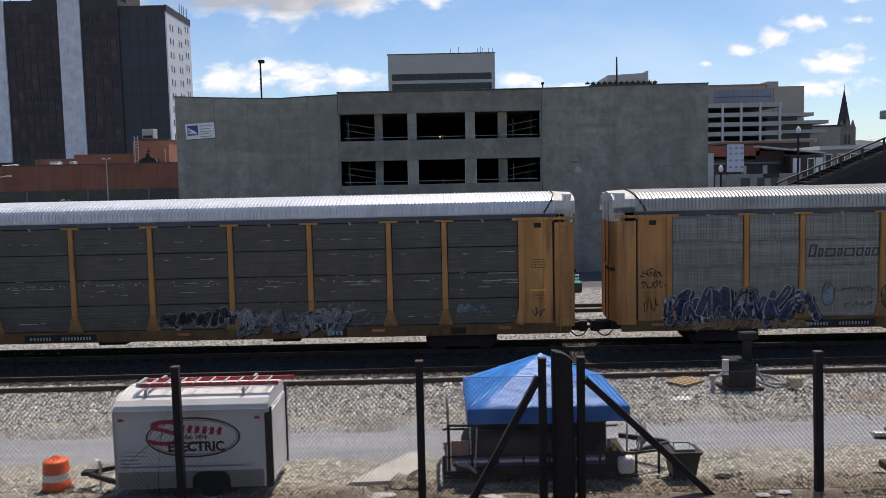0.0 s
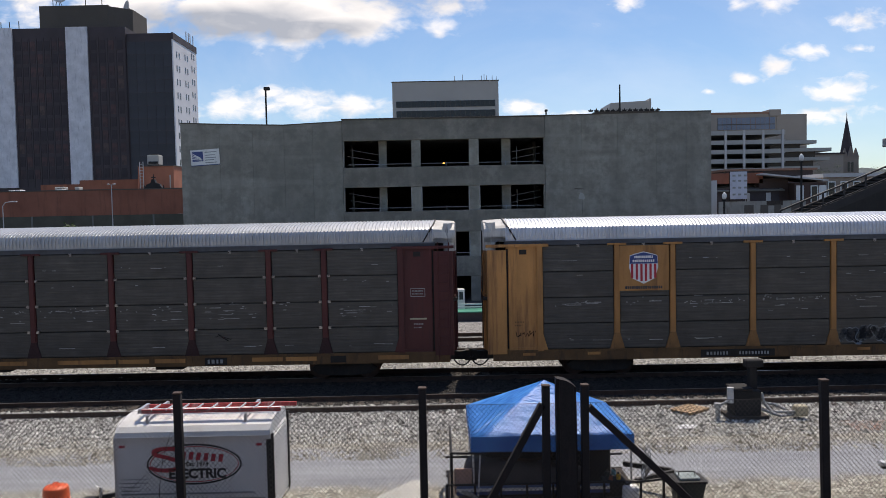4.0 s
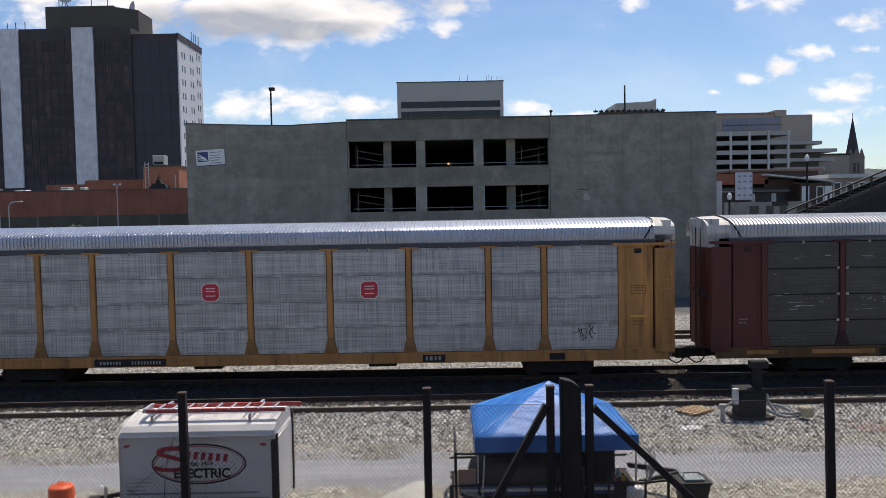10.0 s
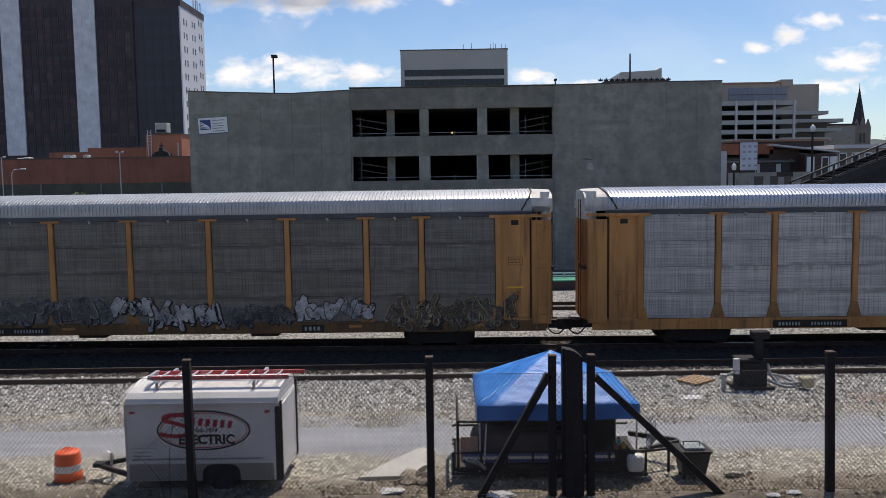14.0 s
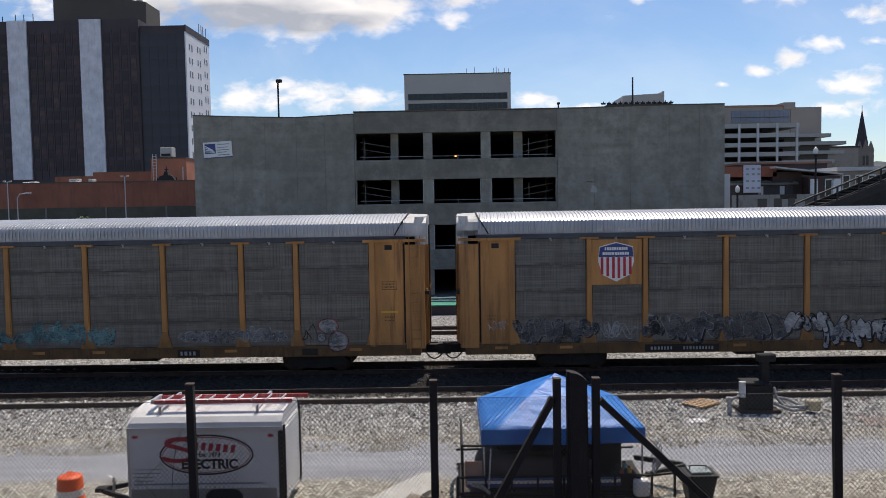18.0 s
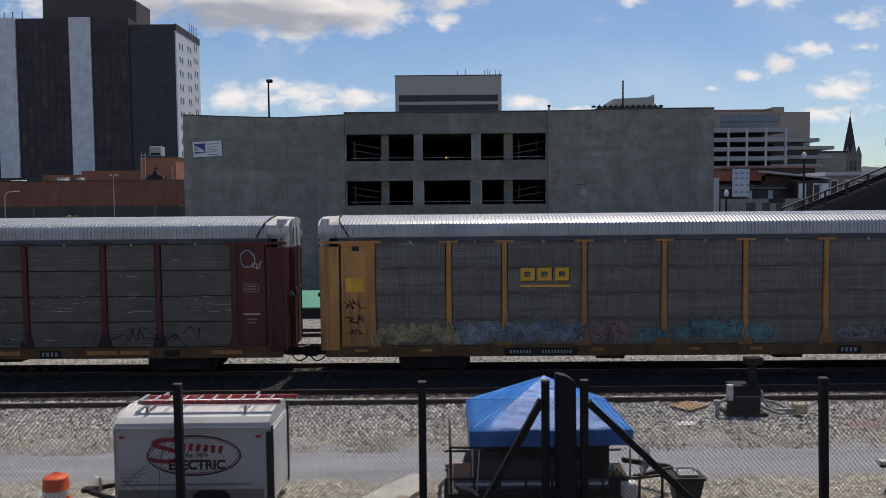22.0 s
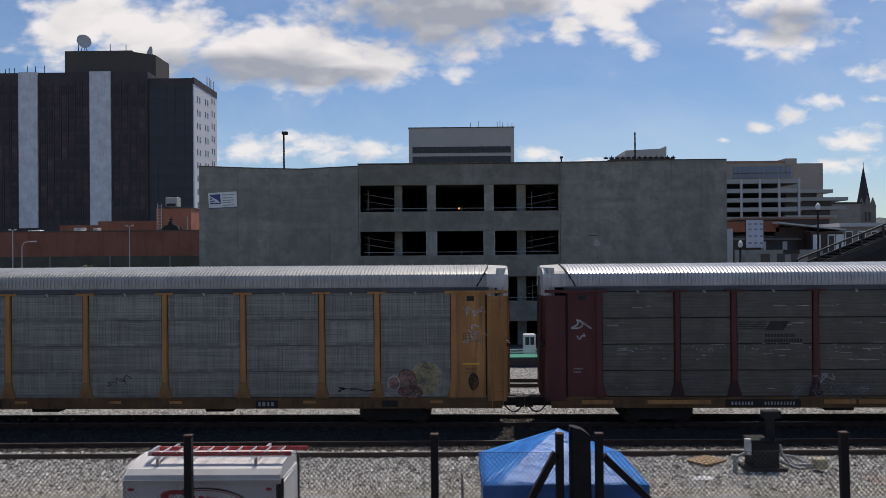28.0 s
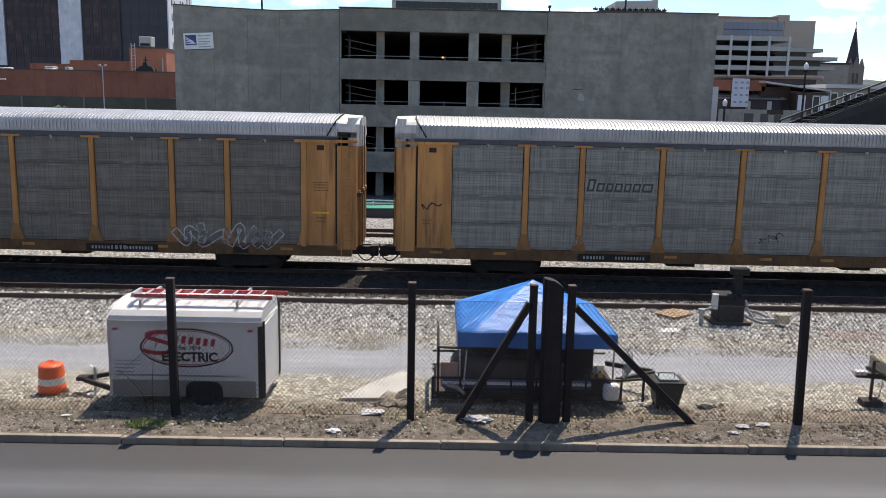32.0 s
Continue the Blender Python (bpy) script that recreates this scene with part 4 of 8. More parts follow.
    CM["chord_clip"] = mesh_of("chord_clip", soft_box(-0.05, 0.05, -1.56, -1.5301, 4.68, 4.79, 0.008, 1), M["steel"])
    bm = bmesh.new()
    for s in (-1, 1):
        prism(bm, [(-1.2, 0.42), (-0.95, 0.22), (-0.35, 0.16), (0.35, 0.16), (0.95, 0.22), (1.2, 0.42), (0.95, 0.6), (0.4, 0.7), (-0.4, 0.7), (-0.95, 0.6)], 'y', s * 1.0 - 0.08, s * 1.0 + 0.08)
    box(bm, -0.22, 0.22, -1.0, 1.0, 0.3, 0.62)
    CM["truck"] = mesh_of("side_frames", bm, M["under"])
    bm = tubes(((0, -0.84, 0), (0, 0.84, 0), 0.08))
    for s in (-1, 1):
        tube(bm, (0, s * 0.68, 0), (0, s * 0.81, 0), 0.42, 0.41, 20)
        tube(bm, (0, s * 0.64, 0), (0, s * 0.68, 0), 0.45, 0.45, 20)
        box(bm, -0.3, 0.3, s * 0.83 - 0.012, s * 0.83 + 0.012, -0.03, 0.03)
    CM["wheelset"] = mesh_of("wheelset", bm, M["rust"])
    bm = boxes((13.3, 14.05, -0.14, 0.14, 0.5, 0.8), (14.0, 14.3, -0.2, 0.2, 0.46, 0.84), (13.2, 13.6, -0.6, 0.6, 0.6, 0.95))
    CM["coupler", 1] = mesh_of("coupler", bm, M["under"])
    bm = bmesh.new()
    bm.from_mesh(CM["coupler", 1])
    bmesh.ops.scale(bm, vec=(-1, 1, 1), verts=bm.verts[:])
    bmesh.ops.reverse_faces(bm, faces=bm.faces[:])
    CM["coupler", -1] = mesh_of("coupler", bm, M["under"])
    for mx in (-1, 1):
        bm = bmesh.new()
        pts = [(mx * (13.5 + 0.8 * u), -0.5 - 0.25 * math.sin(u * 3.1), 0.72 - 1.3 * u * (1 - u)) for u in np.linspace(0, 1, 9)]
        for a, b in zip(pts, pts[1:]):
            tube(bm, a, b, 0.025, None, 6)
        CM["hose", mx] = mesh_of("brake_hose", bm, M["rubber"])
    bm = bmesh.new()
    for dx in (0.0, 0.38):
        tube(bm, (dx, 0, 0), (dx, 0, 4.2), 0.016, None, 6)
    for z in np.arange(0.2, 4.2, 0.32):
        tube(bm, (0, 0, z), (0.38, 0, z), 0.013, None, 6)
    for mx in (-1, 1):
        CM["slot", mx] = mesh_of("door_slot", boxes((min(mx * 12.88, mx * 12.93), max(mx * 12.88, mx * 12.93), 0.005, 0.0199, 1.1, 4.66)), M["black"])
        CM["hole", mx] = mesh_of("lifting_hole", boxes((mx * 12.35 - 0.13, mx * 12.35 + 0.13, -0.026, -0.0201, 4.45, 4.62)), M["black"])
        CM["lock", mx] = mesh_of("door_lock", boxes((min(mx * 13.6, mx * 13.765), max(mx * 13.6, mx * 13.765), 0, 0.34, 2.8, 2.92)), M["under"])
        CM["lock_rod", mx] = mesh_of("lock_rod", tubes(((mx * 13.755, 0, 1.0), (mx * 13.755, 0, 5.3), 0.014, None, 6)), M["under"])
    CM["ladder"] = mesh_of("end_ladder", bm, M["yellow"])


def stroke(bm, pts, w, y, d=0.004):
    """A sprayed line on the car's side: a ribbon with a little thickness."""
    pts = [Vector((p[0], p[1])) for p in pts]
    L, R = [], []
    for i, p in enumerate(pts):
        t = pts[min(i + 1, len(pts) - 1)] - pts[max(i - 1, 0)]
        t = t.normalized() if t.length > 1e-6 else Vector((1, 0))
        nrm = Vector((-t.y, t.x)) * w * 0.5
        L.append(p + nrm), R.append(p - nrm)
    for i in range(len(pts) - 1):
        q = [L[i], L[i + 1], R[i + 1], R[i]]
        vs = [bm.verts.new((c.x, y - d, c.y)) for c in q]
        bm.faces.new(vs)
    return bm


def squiggle(rng):
    """A bent line in a unit box, from one side to the other, that sprayed shapes are drawn along."""
    n = rng.choice((4, 5, 5, 6))
    up = rng.random() < 0.5
    pts = []
    for k in range(n):
        high = (k % 2 == 0) == up
        pts.append((k / (n - 1) * 0.9 + rng.uniform(-0.22, 0.22), rng.uniform(0.62, 1.0) if high else rng.uniform(0.0, 0.4)))
    return pts


def eased(pts, n=4):
    """A smooth line through the points."""
    out = []
    for i in range(len(pts) - 1):
        p0, p1, p2, p3 = [Vector(pts[min(max(k, 0), len(pts) - 1)]) for k in (i - 1, i, i + 1, i + 2)]
        for q in range(n):
            u = q / n
            out.append(0.5 * (2 * p1 + (p2 - p0) * u + (2 * p0 - 5 * p1 + 4 * p2 - p3) * u * u + (3 * p1 - p0 - 3 * p2 + p3) * u ** 3))
    return out + [Vector(pts[-1])]


def side_y(x, z):
    """How far out the car's side stands at a place: the sheets, or the posts, their feet and the sill before them."""
    near = min(abs(x - p) for p in POSTS)
    if z < 1.06:
        return -1.576
    if z < 1.62 and near < 0.13 + 0.14 * (1.62 - z) / 0.6:
        return -1.564
    if z >= 1.62 and near < 0.075:
        return -1.584
    if z >= 1.62 and near < 0.125:
        return -1.559
    if abs(x) > 11.64:
        return -1.574 if abs(x) < 11.88 else SIDE - 0.024
    return -1.5235


def ribbon(bm, mid, width, lift):
    """A fat painted line with round ends, lying on the car's side."""
    g = width / 2

    def vert(p, k):
        return bm.verts.new((p.x, side_y(p.x, p.y) - lift - 0.00002 * k, p.y))
    last = None
    for k, p in enumerate(mid):
        t = mid[min(k + 1, len(mid) - 1)] - mid[max(k - 1, 0)]
        t = t.normalized() if t.length > 1e-6 else Vector((1, 0))
        q = Vector((-t.y, t.x)) * g
        row = [vert(p + q * u, k) for u in (1, 0.33, -0.33, -1)]
        if last:
            for i in range(3):
                bm.faces.new((last[i], row[i], row[i + 1], last[i + 1]))
        if k in (0, len(mid) - 1):
            back = t * (-1 if k == 0 else 1)
            fan = [vert(p + q * math.cos(a) + back * g * math.sin(a), k) for a in np.linspace(0, math.pi, 7)]
            bm.faces.new(fan)
        last = row
    return bm


def spray(car, x0, x1, z0, z1, fill, line, seed, letters=None, label="sprayed lettering that cannot be read", w=0.045, shade=None, glint=None):
    """Spray work: fat bent shapes side by side, filled with an edge round them and a dark cast behind, or as thin outlines."""
    rng = random.Random(seed)
    n = round((letters or max(3, int((x1 - x0) / 0.75))) * (1.35 if fill is not None else 1))
    step, h = (x1 - x0) / n, z1 - z0
    fat = min(step * 0.36, h * 0.24)
    for i in range(n):
        lean = rng.uniform(-0.1, 0.25)
        base, hh = z0 + rng.uniform(0, 0.1) * h, h * rng.uniform(0.78, 0.95)

        def place(px, pz):
            px, pz = px + rng.uniform(-0.1, 0.1), pz + rng.uniform(-0.07, 0.07)
            return (x0 + step * (i - 0.02 + px * 1.25 + lean * pz * 0.4), base + fat * 0.5 + pz * (hh - fat))
        lines = [eased([place(*p) for p in squiggle(rng)], 7)]
        if fill is not None:
            lines.append(eased([place(*p) for p in ((rng.uniform(0, 0.4), rng.uniform(0, 1)), (0.5, rng.uniform(0.2, 0.8)), (rng.uniform(0.6, 1.1), rng.uniform(0, 1)))], 7))
        lift = 0.0012 + 0.0012 * (i % 3)
        if fill is None:
            bm = bmesh.new()
            for mid in lines:
                L, R = [], []
                for k, p in enumerate(mid):
                    t = mid[min(k + 1, len(mid) - 1)] - mid[max(k - 1, 0)]
                    q = Vector((-t.y, t.x)).normalized() * fat * 0.42
                    L.append(p + q), R.append(p - q)
                ribbon(bm, L + R[::-1] + L[:1], w, lift)
            part("spray_outline", bm, line, car, label)
            continue
        if shade is not None:
            bm = bmesh.new()
            for mid in lines:
                ribbon(bm, [p + Vector((fat * 0.3, -fat * 0.2)) for p in mid], fat + 2 * w, lift - 0.0008)
            part("spray_cast", bm, shade, car, "dark edge cast by the painted shapes")
        bm = bmesh.new()
        for mid in lines:
            ribbon(bm, mid, fat + 2 * w, lift)
        part("spray_outline", bm, line, car, label)
        bm = bmesh.new()
        for mid in lines:
            ribbon(bm, mid, fat, lift + 0.0006)
        part("spray_fill", bm, fill, car, label)
        if glint is not None:
            bm = bmesh.new()
            for mid in lines:
                k0 = rng.randrange(0, len(mid) // 2)
                ribbon(bm, [p + Vector((fat * 0.1, fat * 0.16)) for p in mid[k0:k0 + len(mid) // 3 + 2]], fat * 0.22, lift + 0.0009)
            part("spray_glint", bm, glint, car, "lighter streaks inside the shapes")


def scribble(car, x0, x1, z0, z1, mat, seed, w=0.035, loops=4):
    """A quick tag: strokes that swing up and down along a line."""
    rng = random.Random(seed)
    bm = bmesh.new()
    for k in range(loops):
        a, b = x0 + k * (x1 - x0) / loops, x0 + (k + 1.05) * (x1 - x0) / loops
        zz = rng.uniform(-0.08, 0.08) * (z1 - z0)
        n = rng.choice((4, 5, 6, 7))
        pts = [(a + (b - a) * (q / (n - 1) + rng.uniform(-0.4, 0.4)), (z0 + z1) / 2 + zz + (z1 - z0) * rng.choice((-0.42, -0.1, 0.15, 0.42)) * rng.uniform(0.6, 1.0)) for q in range(n)]
        ribbon(bm, eased(pts, 7), w, 0.001 + 0.0003 * k)
    part("spray_scribble", bm, mat, car, "sprayed scribble")


def bars(car, x0, x1, z0, z1, mat, seed, y=-1.575, gap=0.25, label="stencilled marks", name="stencilled_mark"):
    """Lettering as plain bars of its size."""
    rng = random.Random(seed)
    bm = bmesh.new()
    x, h = x0, z1 - z0
    while x < x1 - 0.3 * h:
        w = h * rng.uniform(0.45, 0.75)
        box(bm, x, min(x1, x + w), y - 0.004, y, z0, z1)
        x += w + h * gap
    tagged(part(name, bm, mat, car, label), kind="stuff")


def build_car(spec):
    ends = spec["ends"]
    car = thing("autorack_car", spec["label"], "freight car", "cars of the train")
    for i in range(len(EDGES) - 1):
        w = round(EDGES[i + 1] - EDGES[i] - 0.25, 3)
        cx = (EDGES[i] + EDGES[i + 1]) / 2
        for k, (z0, z1) in enumerate(SHEETS):
            mt = spec["panel"]
            repaint(link("side_panel", CM["sheet", w, k, int(mt in (M["panel_dark"], M["panel_worn"]))], car, at=pose(cx, SIDE, z0)), mt)
    for x in POSTS:
        p = repaint(link("post", CM["post"], car, at=pose(x, SIDE, 0)), ends)
        repaint(link("post_cap", CM["post_cap"], p), ends)
        repaint(link("post_foot", CM["post_foot"], p, "grimy flared foot"), M["red_dirty"] if ends is M["red"] else M["yellow_foot"])
        if spec.get("clips"):
            tagged(link("panel_clips", CM["clips"], p, "small bright clips"), kind="stuff")
    for key in ("end_l", "end_r"):
        repaint(link("end_bay", CM[key], car, at=pose(0, SIDE, 0)), ends)
    for mx in (-1, 1):
        for my in (-1, 1):
            d = repaint(link("end_door", CM["door", mx, my], car), ends)
            repaint(link("door_hood", CM["hood", mx, my], d, "pale hood over the end door"), M["hood_peeled"] if ends is M["red"] else M["hood_white"])
        link("roof_end", CM["roof_end", mx], car, "pale sloping roof end")
        link("roof_edge_strip", CM["roof_edge", mx], car)
        link("coupler", CM["coupler", mx], car)
        link("door_slot", CM["slot", mx], car, "dark gap beside the corner post", at=pose(0, SIDE, 0))
        link("lifting_hole", CM["hole", mx], car, "small dark hole", at=pose(0, SIDE, 0))
        for y in (-1.15, -0.5):
            link("door_lock", CM["lock", mx], car, "dark lock bar", at=pose(0, y, 0))
        for y in (-0.68, -0.06):
            link("lock_rod", CM["lock_rod", mx], car, "dark lock rod", at=pose(0, y, 0))
        link("brake_hose", CM["hose", mx], car, "black rubber hose")
        t = link("truck", CM["truck"], car, "dark cast truck", at=pose(mx * 9.6, 0, 0))
        for wx in (-0.86, 0.86):
            WHEELS.append(link("wheelset", CM["wheelset"], t, "worn steel wheelset", at=pose(wx, 0, 0.42)))
    repaint(link("roof", CM["roof"], car, "ribbed galvanised roof"), spec.get("roof", M["galv"]))
    repaint(link("side_sill", CM["sill"], car, "grimy side sill"), spec["sill"])
    link("underframe", CM["frame"], car)
    link("shell", CM["shell"], car)
    chord = repaint(link("top_chord", CM["chord"], car), M["roof_flange"])
    for x in (-10.4, -8.1, -5.7, -2.84, 0.0, 2.84, 5.7, 8.1, 10.4):
        link("chord_clip", CM["chord_clip"], chord, "small bright clip", at=pose(x, 0, 0))
    repaint(link("end_ladder", CM["ladder"], car, "grimy end ladder", at=pose(13.1, SIDE - 0.16, 0.75)), spec.get("ladder", ends))
    # consolidated stencils on the end bay, marks on the sill
    ink = M["graffiti_grey"] if ends is M["red"] else M["yellow_dirty"]
    fy = SIDE - 0.0215
    part("data_frame", boxes((12.1, 12.62, fy - 0.003, fy, 3.3, 3.32), (12.1, 12.62, fy - 0.003, fy, 3.02, 3.04), (12.1, 12.12, fy - 0.003, fy, 3.04, 3.3), (12.6, 12.62, fy - 0.003, fy, 3.04, 3.3)), ink, car, "thin stencilled frame")
    bars(car, 12.16, 12.56, 3.2, 3.25, ink, 3, fy, 0.4, "faded data stencil")
    bars(car, 12.16, 12.56, 3.1, 3.15, ink, 4, fy, 0.4, "faded data stencil")
    part("stencil_strip", boxes((12.06, 12.66, fy - 0.003, fy, 2.2, 2.26)), M["graffiti_cream"] if ends is M["red"] else M["logo_yellow"], car, "pale stencil strip")
    bars(car, 12.2, 12.55, 2.02, 2.07, ink, 5, fy, 0.5)
    bars(car, 12.2, 12.5, 1.9, 1.94, ink, 15, fy, 0.5)
    bars(car, -12.65, -12.35, 2.02, 2.07, ink, 16, fy, 0.5)
    bars(car, -12.65, -12.4, 1.9, 1.95, ink, 17, fy, 0.5)
    mx0 = spec.get("mark", -7.0)
    part("mark_plate", boxes((mx0 - 0.1, mx0 + 2.5, -1.5755, -1.5705, 0.7, 0.96)), M["black"], car, "black plate for the car's marks")
    bars(car, mx0 + 0.1, mx0 + 0.85, 0.77, 0.88, M["graffiti_grey"], 6, -1.576, 0.45, "white car marks")
    bars(car, mx0 + 1.25, mx0 + 2.3, 0.77, 0.88, M["graffiti_grey"], 7, -1.576, 0.45, "white car marks")
    part("mark_plate", boxes((4.7, 5.5, -1.5755, -1.5705, 0.7, 0.96)), M["black"], car, "black plate for the car's marks")
    bars(car, 4.8, 5.4, 0.76, 0.9, M["graffiti_grey"], 8, -1.576, 0.5, "white car marks")
    part("data_box", boxes((9.2, 9.75, -1.5755, -1.5705, 0.72, 0.95)), M["black"], car)
    for x in (-12.4, -10.1, -4.0, -0.6, 1.6, 6.4, 10.9) + ((-9.0, -2.8, 0.4, 2.9, 7.6) if ends is M["red"] else ()):
        w = 1.1 if ends is M["red"] else 0.45
        part("sill_stripe", boxes((x, x + w, -1.574, -1.5701, 0.8 if ends is M["red"] else 0.85, 0.95)), M["yellow"], car, "yellow stripe on the sill")
    if spec["panel"] in (M["panel_dark"], M["panel_worn"]):
        rng, bm = random.Random(spec["mark"] if "mark" in spec else 1), bmesh.new()
        for _ in range(210):
            x, z = rng.uniform(-11.5, 11.5), rng.choice((1.35, 2.35, 2.5, 2.62, 2.7, 2.88, 3.6, 4.2)) + rng.gauss(0, 0.03)
            l = rng.choice((0.05, 0.1, 0.18, 0.35, 0.6)) * rng.uniform(0.6, 1.3)
            if min(abs(x - p) for p in POSTS) > 0.2 + l and min(abs(x + l - p) for p in POSTS) > 0.2:
                box(bm, x, x + l, -1.5235, -1.521, z, z + rng.uniform(0.012, 0.03))
        for _ in range(90):
            x, z = rng.gauss(-3.0, 5.0), rng.gauss(2.7, 0.05)
            if abs(x) < 11.4 and min(abs(x - p) for p in POSTS) > 0.2:
                box(bm, x, x + rng.uniform(0.02, 0.07), -1.5235, -1.521, z, z + rng.uniform(0.015, 0.04))
        tagged(part("scuff", bm, M["scuff"], car, "pale scuff marks along the sheets"), kind="stuff")
    for fn in spec.get("extra", ()):
        fn(car)
    return car


def shield(car, k=0.95):
    part("logo_board", boxes((-9.0, -7.2, -1.56, -1.532, 3.1, 4.7)), M["yellow"], car, "yellow board")
    def at(pts):
        return [(-8.1 + x * k, 3.92 + z * k) for x, z in pts]
    part("shield", prism(bmesh.new(), at([(-0.62, 0.55), (-0.4, 0.62), (0, 0.72), (0.4, 0.62), (0.62, 0.55), (0.66, 0.0), (0.5, -0.5), (0.0, -0.75), (-0.5, -0.5), (-0.66, 0.0)]), 'y', -1.568, -1.5601), M["white"], car, "white shield emblem")
    for x in (-0.52, -0.31, -0.1, 0.1, 0.31, 0.52):
        part("shield_stripe", boxes((-8.1 + (x - 0.05) * k, -8.1 + (x + 0.05) * k, -1.573, -1.5681, 3.92 + (-0.66 + 0.35 * abs(x)) * k, 3.92 + 0.16 * k)), M["logo_red"], car, "red stripe")
    part("shield_field", prism(bmesh.new(), at([(-0.64, 0.17), (0.64, 0.17), (0.6, 0.52), (0.4, 0.58), (0, 0.68), (-0.4, 0.58), (-0.6, 0.52)]), 'y', -1.574, -1.5682), M["logo_blue"], car, "blue field")
    bars(car, -8.1 - 0.42 * k, -8.1 + 0.42 * k, 3.92 + 0.42 * k, 3.92 + 0.53 * k, M["white"], 1, -1.5745, 0.2, "white bars")
    bars(car, -8.1 - 0.5 * k, -8.1 + 0.5 * k, 3.92 + 0.24 * k, 3.92 + 0.35 * k, M["white"], 2, -1.5745, 0.2, "white bars")


def shield_small(car):
    shield(car, 0.78)
    bars(car, -8.75, -7.4, 3.16, 3.26, M["logo_grey"], 9, -1.561, 0.2, "dark bars below the shield")

def hollow(bm, x0, x1, z0, z1, w, y, lean=0.0, d=0.004):
    """An empty slanted frame, one plain shape of a painted name."""
    for xa, xb, za, zb in ((x0, x0 + w, z0, z1), (x1 - w, x1, z0, z1), (x0 + w, x1 - w, z0, z0 + w), (x0 + w, x1 - w, z1 - w, z1)):
        prism(bm, [(xa + lean * (za - z0), za), (xb + lean * (za - z0), za), (xb + lean * (zb - z0), zb), (xa + lean * (zb - z0), zb)], 'y', y - d, y)
    return bm


def letter_block(mat, x0, x1, z0, z1, seed):
    def put(car):
        rng, x = random.Random(seed), x0
        part("road_name", hollow(bmesh.new(), x, x + 0.26, z0, z1, 0.065, -1.5235, 0.18), mat, car, "tall first shape of the road name")
        x += 0.34
        while x < x1 - 0.15:
            wd = rng.choice((0.17, 0.24, 0.26, 0.36))
            part("road_name", hollow(bmesh.new(), x, min(x + wd, x1), z0, z0 + (z1 - z0) * 0.68, 0.058, -1.5235, 0.18), mat, car, "plain hollow shape of the road name")
            x += wd + 0.07
    return put


def yellow_name(car):
    for x in (-6.5, -5.9, -5.28):
        part("name_shadow", hollow(bmesh.new(), x + 0.025, x + 0.535, 3.32, 3.79, 0.15, -1.5225), M["black"], car)
        part("road_name", hollow(bmesh.new(), x, x + 0.5, 3.35, 3.81, 0.14, -1.527), M["logo_yellow"], car, "yellow block of the road name")
    part("label_plate", boxes((-12.72, -12.08, -1.5265, -1.5235, 3.0, 3.5)), M["logo_yellow"], car, "bright yellow label plate")
    part("name_rule", boxes((-6.5, -4.76, -1.53, -1.5235, 3.13, 3.2)), M["logo_yellow"], car, "yellow rule")


def red_board(car):
    part("logo_board", boxes((-7.0, -4.36, -1.545, -1.5231, 2.92, 3.8)), M["red"], car, "dark red board")
    for z in (3.42, 3.49, 3.56, 3.63):
        part("logo_bar", boxes((-6.85, -5.85, -1.55, -1.5451, z, z + 0.035)), M["white"], car, "white bar")
    part("logo_block", prism(bmesh.new(), [(-5.95, 3.4), (-5.35, 3.4), (-5.0, 3.66), (-5.6, 3.66)], 'y', -1.55, -1.5451), M["white"], car, "white slanted block")
    bars(car, -5.75, -4.6, 3.16, 3.28, M["graffiti_white"], 21, -1.55, 0.15, "white bars")
    bars(car, -5.75, -4.45, 2.99, 3.11, M["graffiti_white"], 22, -1.55, 0.15, "white bars")


def dark_name(car):
    for z in (3.4, 3.48, 3.56, 3.64):
        part("logo_bar", boxes((-6.9, -5.95, -1.526, -1.5215, z, z + 0.03)), M["graffiti_black"], car, "faded black bar")
    part("logo_block", prism(bmesh.new(), [(-6.0, 3.36), (-5.35, 3.36), (-5.15, 3.68), (-5.8, 3.68)], 'y', -1.5265, -1.5215), M["graffiti_black"], car, "faded black slanted block")
    for z, x1 in ((3.12, -4.95), (2.95, -4.7)):
        bars(car, -6.0, x1, z, z + 0.12, M["graffiti_black"], 36, -1.522, 0.2, "faded road name as plain bars", "road_name")


def red_squares(car):
    for x in (2.84, -2.84):
        oct8 = [(-0.32, -0.2), (-0.2, -0.32), (0.2, -0.32), (0.32, -0.2), (0.32, 0.2), (0.2, 0.32), (-0.2, 0.32), (-0.32, 0.2)]
        part("emblem_edge", prism(bmesh.new(), [(x + p, 3.31 + q) for p, q in oct8], 'y', -1.526, -1.5205), M["white"], car, "white edge")
        part("emblem", prism(bmesh.new(), [(x + p * 0.93, 3.31 + q * 0.93) for p, q in oct8], 'y', -1.532, -1.5261), M["logo_red"], car, "red eight-sided emblem")
        for z in (3.17, 3.33, 3.43):
            part("emblem_bar", boxes((x - 0.17, x + 0.17, -1.536, -1.5321, z, z + 0.028)), M["white"], car)


def gr(x0, x1, z0, z1, fill, line, seed, letters=None, w=0.045, shade=None, glint=None):
    return lambda car: spray(car, x0, x1, z0, z1, P[fill] if fill else None, P[line], seed, letters, w=w, shade=P[shade] if shade else None, glint=P[glint] if glint else None)


def sc(x0, x1, z0, z1, mat, seed, w=0.035, loops=4):
    return lambda car: scribble(car, x0, x1, z0, z1, P[mat], seed, w, loops)


